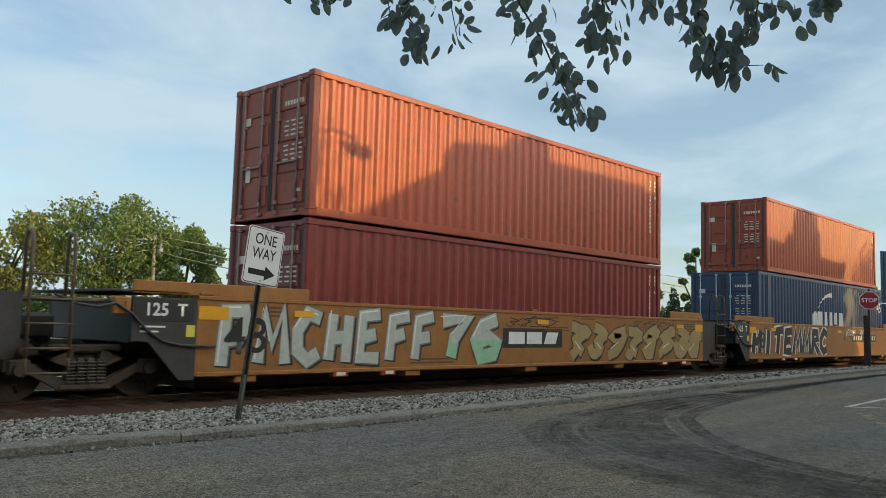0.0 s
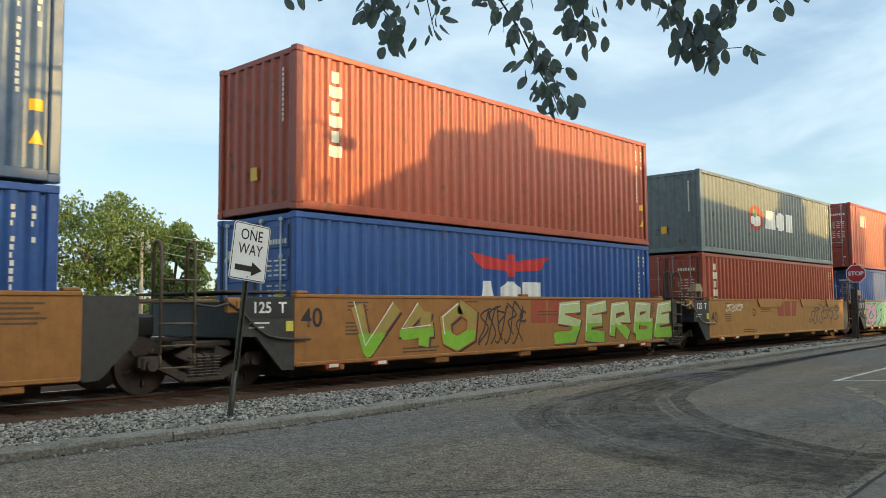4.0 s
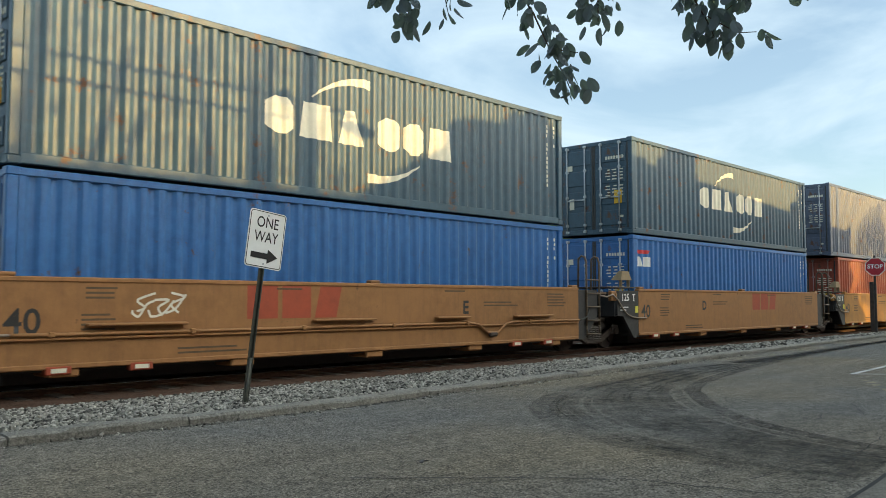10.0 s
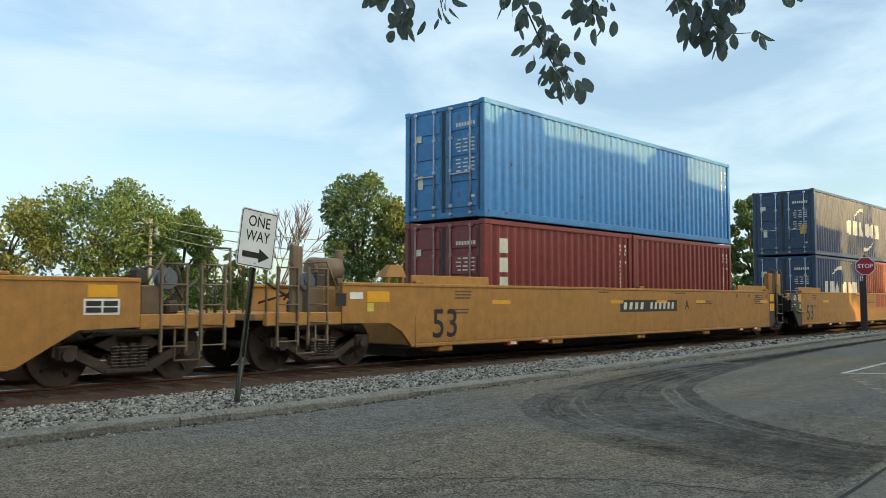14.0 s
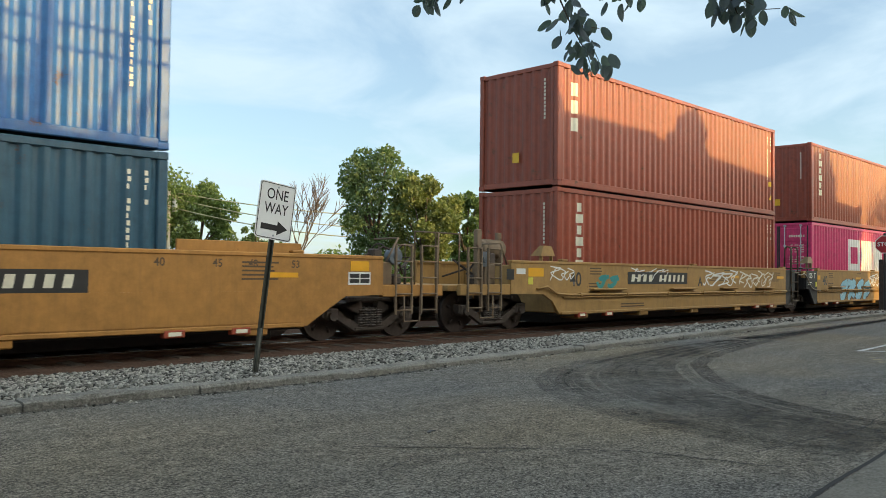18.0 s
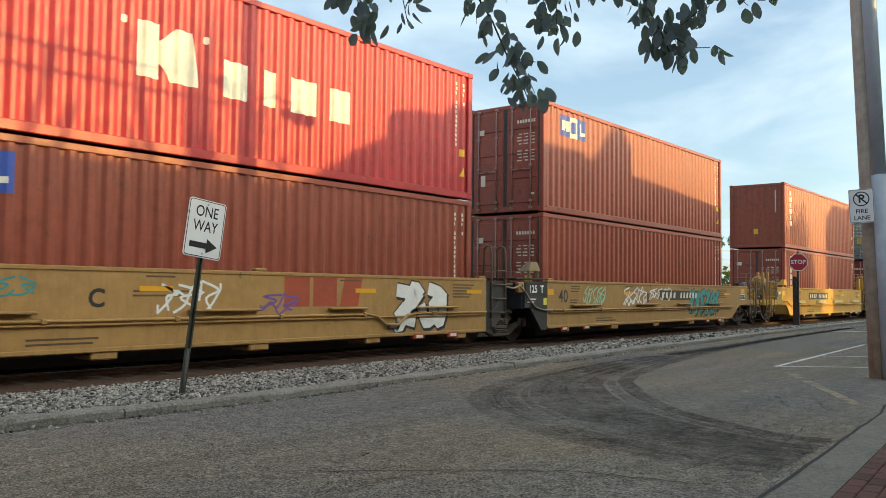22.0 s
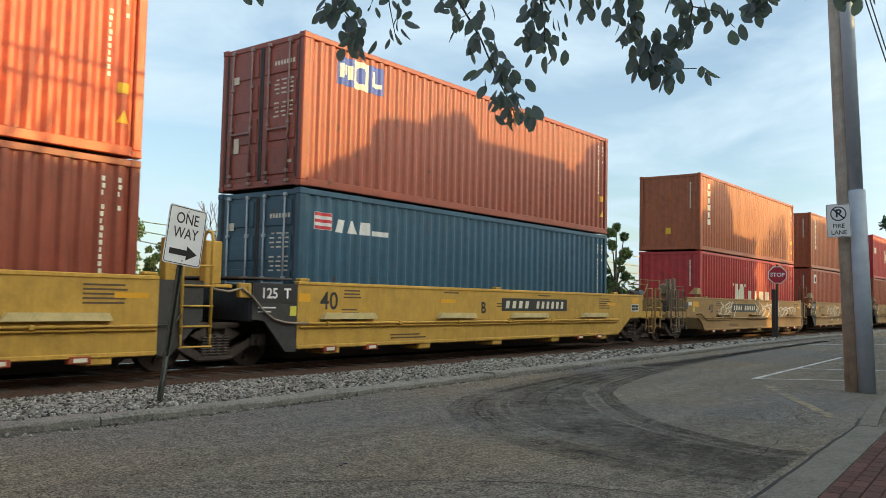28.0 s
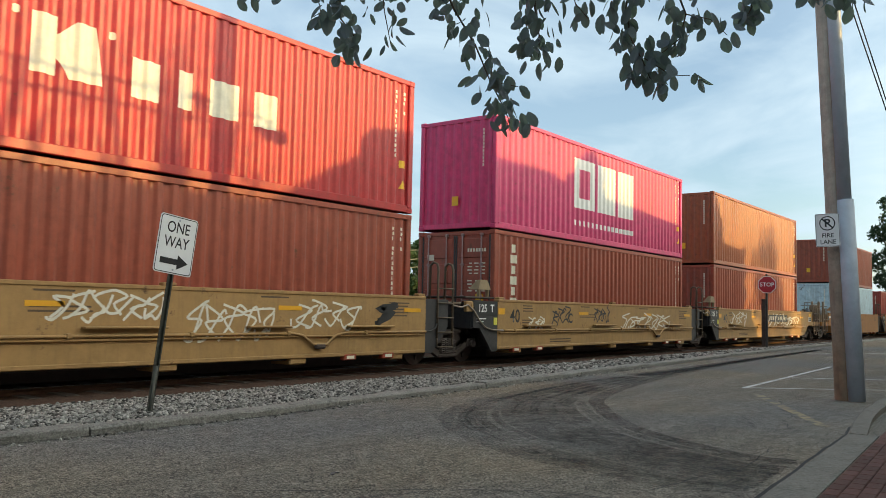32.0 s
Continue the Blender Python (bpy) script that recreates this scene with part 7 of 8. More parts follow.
# lamp and small gear high on the pole, known from their shadows
part("lamp_arm", Solid().tube([(0, -0.05, 6.35), (0.5, 0.1, 6.45), (0.95, 0.2, 6.35)], 0.03, 8), MAT["galvanised"], pole)
head = Solid()
head_prof = ((0.55, 0.04, 0.04), (0.62, 0.10, 0.07), (0.8, 0.15, 0.13), (1.0, 0.16, 0.17), (1.2, 0.13, 0.15), (1.33, 0.07, 0.07))
head.add([(px, 0.2 + wy * math.cos(k * math.pi / 6), 6.22 + wz * math.sin(k * math.pi / 6) * (0.6 if k < 6 else 1.0) - 0.1 * (px - 0.6)) for px, wy, wz in head_prof for k in range(12)],
         [(12 * j + k, 12 * j + (k + 1) % 12, 12 * j + 12 + (k + 1) % 12, 12 * j + 12 + k) for j in range(5) for k in range(12)] + [tuple(reversed(range(12))), tuple(range(60, 72))], True)
part("lamp_head", head, MAT["galvanised"], pole, "grey street lamp head")
part("insulator", Solid().rod((-0.55, 0, 6.42), (-0.55, 0, 6.49), 0.07, 12, 0.125).rod((-0.55, 0, 6.49), (-0.55, 0, 6.56), 0.125, 12).rod((-0.55, 0, 6.56), (-0.55, 0, 6.63), 0.125, 12, 0.06).rod((-0.6, 0, 6.4), (0, 0, 6.4), 0.03), MAT["black_iron"], pole)


def cable(name, a, b, sag, r, label):
    pts = []
    for k in range(17):
        t = k / 16
        p_ = Vector(a).lerp(Vector(b), t)
        pts.append((p_.x, p_.y, p_.z - sag * 4 * t * (1 - t)))
    return tagged(part(name, Solid().tube(pts, r, 6), MAT["rubber"]), label, "cable")


for z, y in ((6.28, 0.28), (6.62, 0.3)):
    cable("overhead_cable", (PX - 0.15, PY + y, z), (-30, PY + 0.6, z + 0.3), 0.35, 0.034, "black overhead cable strung along the street")
for dz in (0.0, 0.22):
    cable("guy_cable", (PX + 0.1, PY - 0.1, 5.75 + dz), (24.5, 2.1, 0.2), 0.02, 0.009, "thin black stay cable of the pole")

# ---- trees ----
bark = material("bark", (0.10, 0.075, 0.055), 0.95, 0, 0.3, 12, None, 0, 3, 0.4, 0.8, 30)


def leaf_material(name, colour, glow=0.35):
    mat = material(name, colour, 0.6, 0, 0.2, 3.0, None, 0, 3, 0, 0, 60, 0.3, per_island=0.35)
    nt = mat.node_tree
    b = nt.nodes["Principled BSDF"]
    t = nt.nodes.new("ShaderNodeBsdfTranslucent")
    t.inputs[0].default_value = (colour[0] * 1.3, colour[1] * 1.5, colour[2] * 0.8, 1)
    m = nt.nodes.new("ShaderNodeMixShader")
    m.inputs[0].default_value = glow
    nt.links.new(b.outputs[0], m.inputs[1])
    nt.links.new(t.outputs[0], m.inputs[2])
    nt.links.new(m.outputs[0], nt.nodes["Material Output"].inputs[0])
    return mat


LEAF = {"green": leaf_material("green_foliage", (0.115, 0.165, 0.06)), "dark": leaf_material("dark_foliage", (0.10, 0.145, 0.065)),
        "olive": leaf_material("olive_foliage", (0.15, 0.17, 0.06)), "pine": leaf_material("conifer_foliage", (0.03, 0.06, 0.035))}
leaf_near = leaf_material("near_leaf", (0.15, 0.185, 0.225), 0.42)


def leaf_cloud(centres, radii, n, size, seed):
    """Small bent leaf clumps in lobes, thick near the lobes' skins, with gaps."""
    r = np.random.RandomState(seed)
    k = r.choice(len(centres), n, p=np.array([a[0] * a[1] for a in radii]) / sum(a[0] * a[1] for a in radii))
    d = r.normal(size=(n, 3))
    d /= np.linalg.norm(d, axis=1)[:, None]
    sub = np.sin(d[:, 0] * 7 + k) * np.sin(d[:, 1] * 6 + 2 * k) * np.sin(d[:, 2] * 8)
    rad = (0.45 + 0.62 * r.rand(n) ** 0.7) * (1 + 0.2 * sub)
    c = np.array(centres)[k] + d * np.array(radii)[k] * rad[:, None]
    a = r.normal(size=(n, 3))
    a /= np.linalg.norm(a, axis=1)[:, None]
    b = np.cross(a, r.normal(size=(n, 3)))
    b /= np.linalg.norm(b, axis=1)[:, None]
    s = (size * r.uniform(0.6, 1.3, n))[:, None]
    nn = np.cross(a, b)
    v = np.stack([c - a * s, c + b * s * 0.55 + nn * s * 0.15, c + a * s, c - b * s * 0.55 + nn * s * 0.15], 1).reshape(-1, 3)
    me = bpy.data.meshes.new("crown")
    f = np.arange(4 * n).reshape(n, 4)
    tri = np.concatenate([f[:, [0, 1, 2]], f[:, [0, 2, 3]]])
    me.from_pydata(v.tolist(), [], tri.tolist())
    return me


def tree(az, dist, height, width, leaf, seed, label, lobes=9, n=9000, size=0.18, at=None):
    r = random.Random(seed)
    x, y = at if at else (dist * math.sin(radians(az)), dist * math.cos(radians(az)))
    g = -0.3
    t = thing("tree", pose(x, y, g), label, "tree", "trees beyond the track")
    h = height - g
    s = Solid()
    s.tube([(0, 0, 0), (r.uniform(-0.1, 0.1), r.uniform(-0.1, 0.1), h * 0.2), (r.uniform(-0.3, 0.3), 0, h * 0.45)], 0.028 * h, 10, 0.018 * h)
    centres, radii = [], []
    for k in range(lobes * 2):
        a = k * 2.399 + r.uniform(-0.4, 0.4)
        v = 1 - 2 * (k + 0.5) / (lobes * 2)               # spread over an egg-shaped crown
        w = math.sqrt(max(0.0, 1 - v * v)) * r.uniform(0.55, 0.9)
        rw = min(width, h) * r.uniform(0.10, 0.17)
        rz = rw * r.uniform(0.75, 1.05)
        c = (math.cos(a) * w * (width / 2 - rw * 0.6), math.sin(a) * w * (width / 2 - rw * 0.6), h * 0.61 + v * (h * 0.39 - rz * 0.9) + r.uniform(-0.03, 0.0) * h)
        c = (c[0], c[1], min(c[2], h - rz))
        centres.append(c)
        radii.append((rw, rw, rz))
        if k % 2 == 0:
            s.tube([(0, 0, h * 0.3), (c[0] * 0.5, c[1] * 0.5, (h * 0.3 + c[2]) / 2 + 0.06 * h * r.random()), c], 0.012 * h, 6, 0.004 * h)
    part("trunk", s, bark, t)
    part("crown", leaf_cloud(centres, radii, n, size, seed), LEAF[leaf], t)
    return t


def bare_tree(az, dist, height, seed):
    r = random.Random(seed)
    t = thing("bare_tree", pose(dist * math.sin(radians(az)), dist * math.cos(radians(az)), -0.3), "leafless grey tree with fine upright twigs", "tree", "trees beyond the track")
    s = Solid()

    def grow(p, d, ln, rad, depth):
        q = p + d * ln
        s.rod(p, q, max(rad, 0.016), 4, max(rad * 0.65, 0.012), False)
        if depth:
            for _ in range(3 if depth > 1 else 4):
                e = (d + Vector((r.uniform(-0.55, 0.55), r.uniform(-0.55, 0.55), r.uniform(0.0, 0.35)))).normalized()
                grow(p + d * ln * r.uniform(0.55, 1.0), e, ln * r.uniform(0.6, 0.85), rad * 0.55, depth - 1)

    grow(Vector((0, 0, 0)), Vector((0, 0, 1)), height * 0.27, 0.12, 5)
    part("trunk", s, bark, t)


def conifer(az, dist, height, width, seed):
    t = thing("conifer", pose(dist * math.sin(radians(az)), dist * math.cos(radians(az)), -0.3), "dark green pointed conifer", "tree", "trees beyond the track")
    part("trunk", Solid().rod((0, 0, 0), (0, 0, height), 0.12, 8, 0.02), bark, t)
    cs, rs_ = [], []
    for k in range(9):
        u = k / 9
        w = width / 2 * (1 - u) + 0.12
        for j in range(5):
            a = j * 1.257 + k
            cs.append((math.cos(a) * w * 0.6, math.sin(a) * w * 0.6, height * (0.15 + 0.83 * u)))
            rs_.append((w * 0.5, w * 0.5, height * 0.06))
    part("crown", leaf_cloud(cs, rs_, 2600, 0.16, seed), LEAF["pine"], t)


tree(12.5, 78, 9.2, 15, "olive", 1, "broad olive green tree beyond the track")
tree(18.4, 76, 9.9, 12.5, "olive", 2, "round olive green tree beyond the track")
tree(24.6, 75, 11.8, 13.5, "green", 3, "tall broad green tree beyond the track", 12, 12500)
tree(29.0, 77, 9.6, 7.5, "green", 4, "green tree beyond the track")
tree(32.6, 82, 6.3, 3.6, "dark", 5, "small dark tree beyond the track", 6, 1800)
bare_tree(35.4, 60, 11.2, 6)
tree(40.9, 66, 11.8, 9, "dark", 7, "tall dark green tree with gaps in its crown", 12, 9000)
tree(44.2, 64, 9.3, 7, "olive", 8, "drooping yellow green tree", 10, 8600)
tree(47.2, 72, 8.8, 5.5, "green", 9, "green tree beyond the track")
tree(50.4, 84, 8.6, 6, "dark", 10, "dark green tree beyond the track")
tree(53.4, 84, 11.2, 8.0, "green", 11, "green tree beside the far pole")
tree(57.2, 84, 13.2, 8.0, "dark", 12, "tall dark green tree beyond the track", 11, 10500)
tree(60.0, 88, 8.8, 5.0, "green", 13, "green tree beyond the track")
tree(63.6, 84, 9.6, 3.6, "dark", 14, "narrow dark tree beyond the track", 7, 3000)
conifer(62.2, 78, 5.6, 2.6, 15)
tree(67.4, 84, 11.6, 6.5, "dark", 16, "dark green tree beyond the track")
tree(72.0, 90, 10.0, 8.0, "dark", 17, "dark green tree beyond the track")
tree(81.6, 82, 12.8, 6.0, "pine", 18, "dark pointed tree beyond the track", 9, 6000)
tree(85.0, 84, 11.0, 7.0, "dark", 19, "dark green tree beyond the track")
hc, hr = [], []
rh = random.Random(33)
for k in range(150):
    a = radians(4 + k * 0.58)
    dd = rh.uniform(84, 92)
    w = rh.uniform(1.4, 3.0)
    hc.append((dd * math.sin(a), dd * math.cos(a), rh.uniform(1.0, 2.2)))
    hr.append((w, w, rh.uniform(1.0, 2.2)))
hedge = part("shrubs", leaf_cloud(hc, hr, 26000, 0.3, 77), LEAF["green"])
tagged(hedge, "low green shrubs along the far side", "shrubs", "", "stuff")

# ---- far poles, cables, fence and parked car ----
grey_wood = material("grey_pole_timber", (0.42, 0.38, 0.32), 0.9, 0, 0.2, 5, None, 0, 3, 0.5)
far_cable = material("far_cable_sheath", (0.30, 0.29, 0.18), 0.6)


def far_pole(az, dist, top):
    x_, y_ = dist * math.sin(radians(az)), dist * math.cos(radians(az))
    p_ = thing("far_pole", pose(x_, y_, -0.3), "pale timber utility pole beyond the track", "utility pole", "far utility poles")
    part("shaft", Solid().rod((0, 0, 0), (0, 0, top + 0.3), 0.19, 12, 0.14), grey_wood, p_)
    part("crossarm", Solid().block(-0.9, 0.9, -0.06, 0.06, top - 0.25, top - 0.1, 0.02), grey_wood, p_)
    part("transformer", Solid().rod((0.38, -0.3, top - 1.5), (0.38, -0.3, top - 0.6), 0.24, 14).rod((0.38, -0.3, top - 0.6), (0.38, -0.3, top - 0.45), 0.1, 10), MAT["galvanised"], p_, "grey transformer can")
    return Vector((x_, y_, top))


P0, P1, P2, P3 = far_pole(3.0, 88, 8.0), far_pole(27.05, 73, 8.0), far_pole(55.85, 82, 8.05), far_pole(76.0, 130, 8.2)
for a, b in ((P0, P1), (P1, P2), (P2, P3)):
    for k, (dz, sag) in enumerate(((-0.15, 1.5), (-0.6, 2.2), (-1.3, 2.4))):
        off = Vector((0.6 - 0.5 * k, 0, dz))
        pts = [tuple((a + off).lerp(b + off, u / 14) - Vector((0, 0, sag * 4 * u / 14 * (1 - u / 14)))) for u in range(15)]
        tagged(part("far_cable", Solid().tube(pts, 0.045, 5), far_cable), "pale overhead cable between far poles", "cable")

fence = thing("fence", pose(0, 24.0, -0.3), "white picket fence beyond the tracks", "fence")
fence_white = material("fence_white", (0.7, 0.7, 0.68), 0.6, 0, 0.06, 5)
picket = Solid().prism([(-0.04, 0), (0.04, 0), (0.04, 0.95), (0, 1.02), (-0.04, 0.95)], -0.012, 0.012).mesh("picket")
for k in range(110):
    part("picket", picket, fence_white, fence, "", pose(8 + k * 0.2, 0, 0))
for z in (0.3, 0.75):
    part("rail", Solid().block(7.9, 30, 0.014, 0.05, z, z + 0.08, 0.005), fence_white, fence)
car_white = material("car_white", (0.75, 0.76, 0.78), 0.25, 0, 0.02, 3)
car_glass = material("car_glass", (0.02, 0.03, 0.035), 0.08)
car = thing("parked_car", pose(11.6, 27.5, -0.3), "white parked car behind the fence", "car")
part("body", Solid().prism([(0, 0.35), (0.05, 0.75), (0.9, 0.9), (1.0, 0.92), (3.6, 0.95), (4.3, 0.85), (4.35, 0.35)], 0, 1.75), car_white, car)
part("cabin", Solid().prism([(0.95, 0.92), (1.7, 1.42), (3.1, 1.45), (3.75, 0.94)], 0.12, 1.63), car_white, car)
part("side_window", Solid().prism([(1.2, 0.97), (1.75, 1.36), (3.05, 1.38), (3.5, 0.98)], 0.1, 0.13), car_glass, car, "dark side glass")
for xx in (0.85, 3.5):
    for yy in (0.0, 1.55):
        w_ = part("wheel", cached("tyre", lambda: Solid().rod((0, 0, 0), (0, 0.2, 0), 0.32, 18).mesh("wheel")), MAT["rubber"], car, "", pose(xx, yy, 0.32))
        part("rim", cached("rimc", lambda: Solid().rod((0, -0.006, 0), (0, 0.206, 0), 0.19, 14).mesh("rim")), MAT["galvanised"], w_)

# ---- unseen buildings and trees behind the camera, shaped to shade the street ----
wall_brick = material("street_brick", (0.24, 0.13, 0.10), 0.9, 0, 0.2, 6, (0.15, 0.1, 0.08), 0.3, 3, 0.2, 0.4, 40)


def building(name, x0, x1, y0, y1, h, label, h_end=None):
    """A plain hall; its roof line may fall evenly from h to h_end along x."""
    b = thing(name, pose(0, 0, -0.3), label, "building")
    t, e = 0.3, h if h_end is None else h_end
    for a, c in ((y1 - t, y1), (y0, y0 + t)):
        part("wall", Solid().prism([(x0, 0), (x1, 0), (x1, e + 0.3), (x0, h + 0.3)], a, c), wall_brick, b)
    part("wall", Solid().box(x0, x0 + t, y0 + t, y1 - t, 0, h + 0.3), wall_brick, b)
    part("wall", Solid().box(x1 - t, x1, y0 + t, y1 - t, 0, e + 0.3), wall_brick, b)
    part("roof", Solid().prism([(x0 + t, h - 0.1), (x1 - t, e - 0.1), (x1 - t, e + 0.1), (x0 + t, h + 0.1)], y0 + t, y1 - t), concrete, b)


building("street_building", -45, 20.3, -24, -9, 7.85, "plain low brick building across the street")
# unseen; these two stand forward to block sky light on the road's right
building("street_building", 19.7, 26.25, -16, -3, 8.42, "plain flat roofed brick building at the corner")
building("street_building", 26.3, 42.3, -16, -3, 8.3, "plain brick building with a gently falling roof", 7.4)
building("street_building", 54.6, 90, -12.5, -9, 10.6, "plain long brick building across the street")
# low block added in the gap so that the far road stays shaded
building("shade_block", 44.95, 54.55, -14, -9, 4.6, "unseen low block added to shade the far road")
# the tree at x 48.6 and the last two are added to dapple sunlight
for at_, top, wide, n_, lobes_, size_, seed in (
        ((17.6, -2.4), 7.6, 2.4, 9000, 9, 0.15, 44), ((18.8, -2.4), 8.55, 2.8, 11000, 10, 0.15, 45), ((20.6, -2.3), 8.9, 3.6, 16000, 12, 0.15, 41),
        ((27.7, -2.5), 9.5, 3.7, 20000, 16, 0.15, 42), ((38.0, -2.8), 9.5, 4.8, 9000, 12, 0.15, 43), ((42.2, -2.9), 7.8, 2.0, 1600, 9, 0.15, 47),
        ((48.6, -9.2), 10.4, 6.0, 4200, 14, 0.15, 49), ((58.5, -8.6), 11.5, 5.0, 7000, 9, 0.15, 48), ((12.2, -7.6), 11.2, 6.0, 2400, 26, 0.07, 50), ((16.0, -7.8), 11.0, 5.0, 1700, 24, 0.07, 51)):
    tree(0, 0, top, wide, "dark", seed, "unseen leafy tree placed to shade the train", lobes_, n_, size_, at=at_)

# ---- bough of the street tree over the camera ----
street_tree = thing("street_tree", pose(1.0, -2.6, ROAD_Z), "street tree with dark leaves hanging over the road", "tree")
part("trunk", Solid().tube([(0, 0, 0), (0.05, 0.05, 1.2), (0.0, 0.2, 2.4), (0.2, 0.6, 3.2)], 0.15, 10, 0.11), bark, street_tree)
TWIGS = {
    "A": [(2.24, 2.30, 2.59), (2.22, 2.33, 2.47), (2.24, 2.32, 2.36), (2.28, 2.27, 2.28), (2.27, 2.29, 2.22)],
    "A2": [(2.33, 2.19, 2.54), (2.35, 2.18, 2.39), (2.37, 2.16, 2.26)],
    "A3": [(2.16, 2.40, 2.54), (2.19, 2.38, 2.38), (2.17, 2.40, 2.36)],
    "B": [(2.46, 2.01, 2.59), (2.52, 1.96, 2.41), (2.58, 1.89, 2.26), (2.63, 1.85, 2.12), (2.67, 1.80, 2.00), (2.69, 1.79, 1.95)],
    "B2": [(2.63, 1.85, 2.12), (2.70, 1.76, 2.10)],
    "C": [(2.72, 1.69, 2.60), (2.72, 1.70, 2.42), (2.74, 1.69, 2.31), (2.74, 1.69, 2.22)],
    "C2": [(2.79, 1.60, 2.61), (2.82, 1.57, 2.44), (2.86, 1.53, 2.38)],
    "D": [(2.95, 1.39, 2.61), (2.95, 1.41, 2.43), (2.97, 1.40, 2.31), (3.01, 1.36, 2.21), (3.04, 1.33, 2.11)],
    "D2": [(3.01, 1.36, 2.23), (3.08, 1.27, 2.16), (3.12, 1.21, 2.16)],
    "E": [(3.06, 1.26, 2.55), (3.10, 1.22, 2.41), (3.09, 1.24, 2.31), (3.05, 1.30, 2.25)],
    "E2": [(3.10, 1.22, 2.41), (3.16, 1.14, 2.39), (3.21, 1.09, 2.33)],
    "F": [(3.24, 1.03, 2.60), (3.27, 1.01, 2.45), (3.26, 1.02, 2.42)],
    "G": [(3.39, 0.83, 2.58), (3.45, 0.77, 2.50), (3.55, 0.64, 2.50)],
    "H": [(1.99, 2.62, 2.53), (2.05, 2.55, 2.44)],
    "H2": [(1.92, 2.71, 2.53), (1.95, 2.68, 2.45)],
}
shift = Vector((1.0, -2.6, ROAD_Z))
rl = random.Random(12)
wood_lines = Solid()
wood_lines.tube([(0.2, 0.6, 3.2), (0.9, 2.4, 3.25), (1.2, 3.9, 3.1), (0.95, 5.2, 2.75)], 0.07, 8, 0.012)
wood_lines.tube([(0.9, 2.4, 3.25), (1.7, 3.4, 3.0), (2.3, 3.5, 2.75), (2.7, 3.2, 2.6)], 0.045, 8, 0.01)
LEAF_PLACES = []
for key, pts in TWIGS.items():
    q = [Vector(p_) - shift + Vector((0, 0, 0.045)) for p_ in pts]
    root = q[0] + Vector((rl.uniform(-0.1, 0.1), rl.uniform(-0.1, 0.1), 0.35))
    wood_lines.tube([tuple(root)] + [tuple(p_) for p_ in q], 0.006, 5, 0.0018) if len(key) == 1 else wood_lines.tube([tuple(p_) for p_ in q], 0.003, 5, 0.0015)
    if len(key) == 1:
        q = [root] + q
    total = sum((b - a).length for a, b in zip(q, q[1:]))
    n_l = max(3, int(total * (118 if key in "BCD" else 92 if key == "A" else 74)))
    for k in range(n_l):
        u = (k + rl.random()) / n_l * (len(q) - 1)
        i = min(int(u), len(q) - 2)
        LEAF_PLACES.append(q[i].lerp(q[i + 1], u - i))
# leaf sprays along the upper edge
for k in range(120):
    u = rl.random()
    c = Vector((2.15, 2.42, 2.62)).lerp(Vector((3.3, 0.98, 2.62)), u) + Vector((rl.uniform(-0.1, 0.1), rl.uniform(-0.1, 0.1), rl.uniform(-0.13, 0.2) - 0.06 * math.sin(u * 40)))
    LEAF_PLACES.append(c - shift)
crown_c, crown_r = [], []
for k in range(26):
    a_, v_ = k * 2.399, 1 - 2 * (k + 0.5) / 26
    w_ = math.sqrt(1 - v_ * v_)
    crown_c.append((-1.4 + 3.6 * w_ * math.cos(a_), -0.6 + 3.4 * w_ * math.sin(a_), 6.4 + 1.9 * v_))
    crown_r.append((1.25, 1.25, 0.8))
part("crown", leaf_cloud(crown_c, crown_r, 9000, 0.11, 91), leaf_near, street_tree, "wide leafy crown")
bough = part("bough", wood_lines, bark, street_tree, "thin twigs bearing leaves")


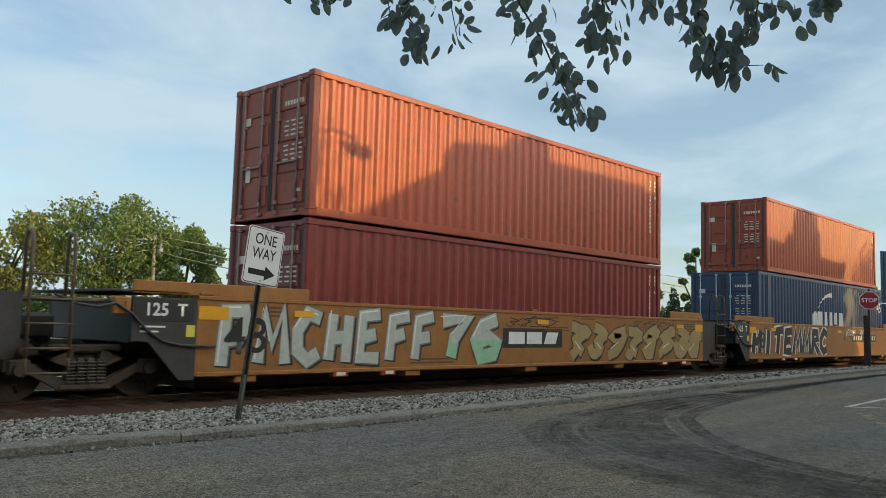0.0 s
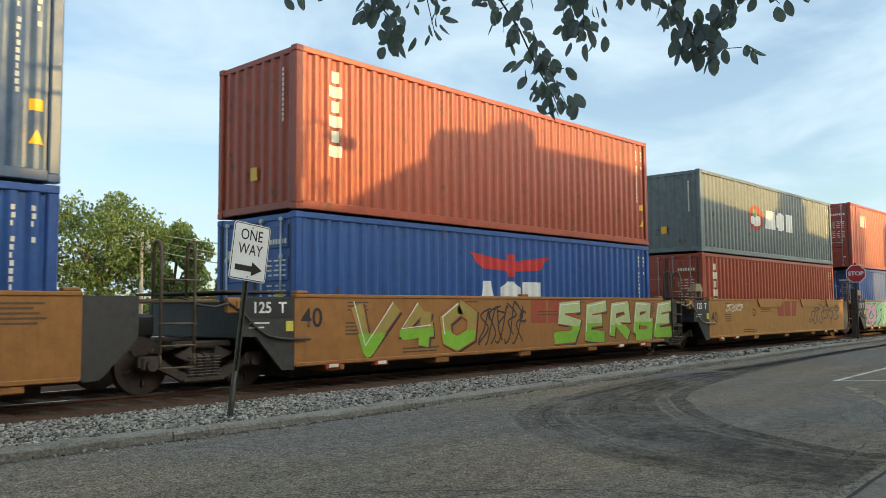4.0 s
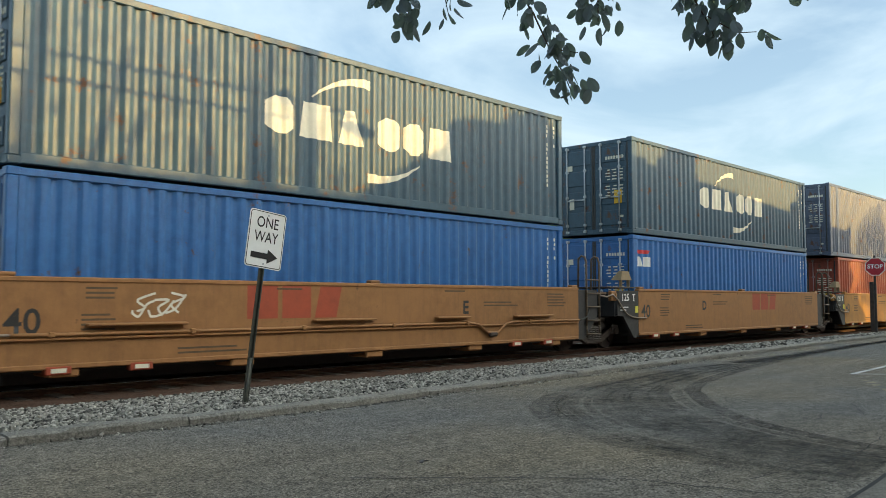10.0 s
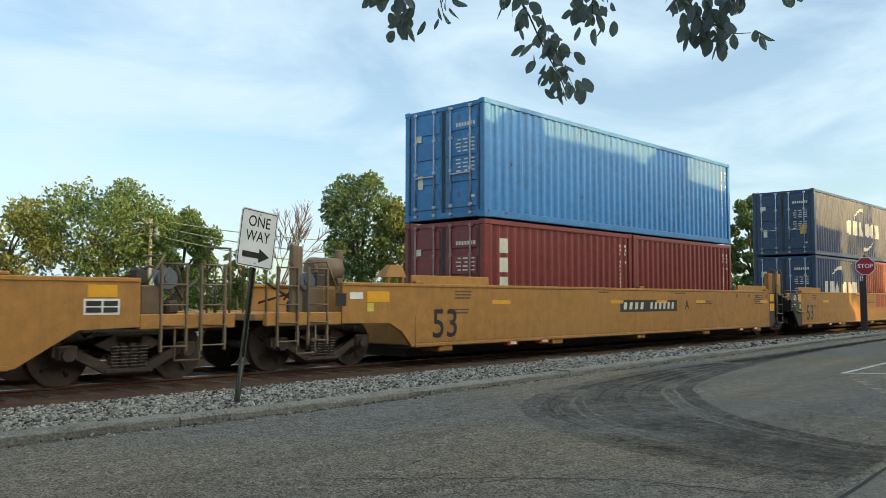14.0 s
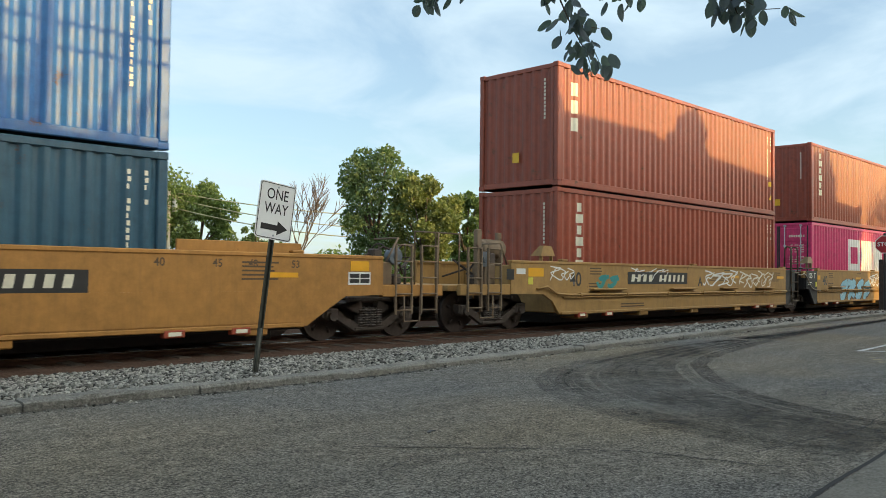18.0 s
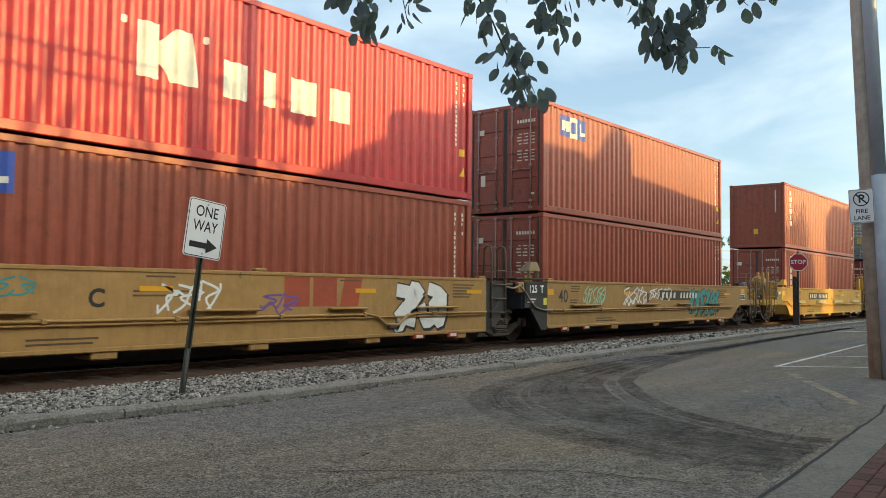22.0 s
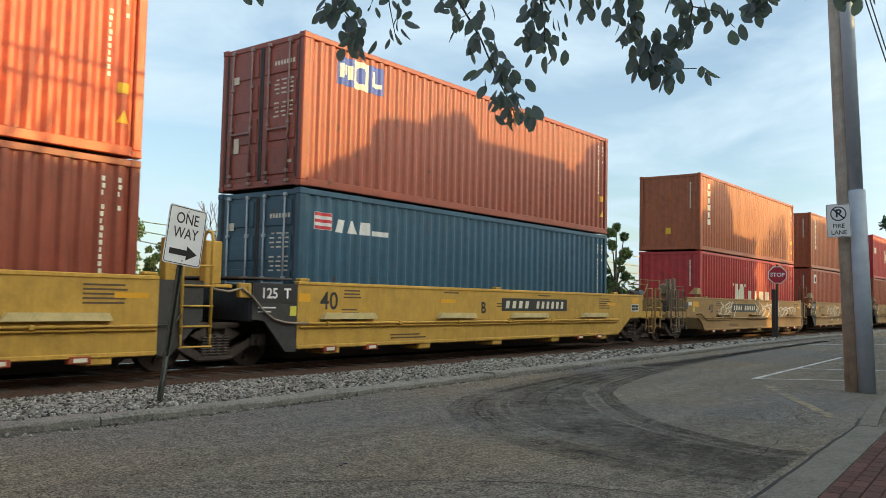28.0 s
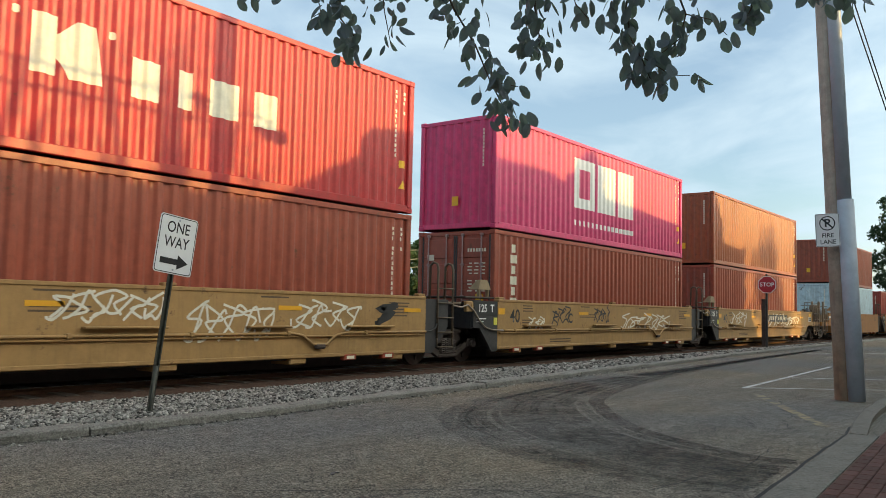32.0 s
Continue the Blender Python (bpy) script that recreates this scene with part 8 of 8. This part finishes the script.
def leaf_mesh(bend):
    out = [(0, 0.002), (0.007, 0.0115), (0.02, 0.0205), (0.037, 0.0245), (0.054, 0.0235), (0.068, 0.0165), (0.077, 0.0075), (0.082, 0.0)]
    v, f = [], []
    for u, w in out:
        z = -bend * u * u
        v += [(-w, 0.18 * w + z * 2, -u), (0, z * 2, -u), (w, 0.18 * w + z * 2, -u)]
    for k in range(len(out) - 1):
        a = 3 * k
        f += [(a, a + 1, a + 4, a + 3), (a + 1, a + 2, a + 5, a + 4)]
    s = Solid().add(v, f)
    return s.mesh("leaf")


LEAF_MESHES = [leaf_mesh(b) for b in (0.6, 1.4, -0.8)]
for c in LEAF_PLACES:
    e = Euler((rl.uniform(-0.75, 0.75), rl.uniform(-0.75, 0.75), rl.uniform(0, 6.28)))
    o = part("leaf", rl.choice(LEAF_MESHES), leaf_near, bough, "", Matrix.LocRotScale(c + Vector((rl.uniform(-0.07, 0.07), rl.uniform(-0.07, 0.07), rl.uniform(-0.02, 0.03))), e, Vector((1, 1, 1)) * rl.uniform(0.58, 0.98)))


# ---- what moves ----
def drift_at(t):
    for (a, xa), (b, xb) in zip(DRIFT, DRIFT[1:]):
        if t <= b:
            return xa + (xb - xa) * (t - a) / (b - a)
    return DRIFT[-1][1]


def motions():
    for ob, x_, y_, z_ in MOVING:
        walk(ob, [(t, pose(x_ + d, y_, z_)) for t, d in DRIFT])
    first = WHEELSETS[0]
    rows = []
    for k in range(0, 32 * FPS + 1):
        t = k / FPS
        turn = (drift_at(t) - DRIFT[0][1]) / WHEEL_R
        rows.append((t, Matrix.Rotation(turn, 4, "Y")))
    walk(first, rows)
    action, slot = first.animation_data.action, first.animation_data.action_slot
    for w in WHEELSETS[1:]:                           # all wheels turn alike
        w.rotation_mode = "QUATERNION"
        w.animation_data_create()
        w.animation_data.action = action
        w.animation_data.action_slot = slot
    walk(bough, [(0, pose(0.03, 0.095, 0.04)), (4.5, pose(0.02, 0.08, 0.04)), (9, pose(0.03, 0.10, 0.055)), (16, pose(0.05, 0.10, 0.06)), (18, pose(0.045, 0.06, 0.045)),
                 (20, pose(0.03, 0.02, 0.03)), (22, pose(0.0, 0.04, 0.02)), (28, pose(0, 0, 0)), (32, pose(0, -0.01, 0.005))])


motions()
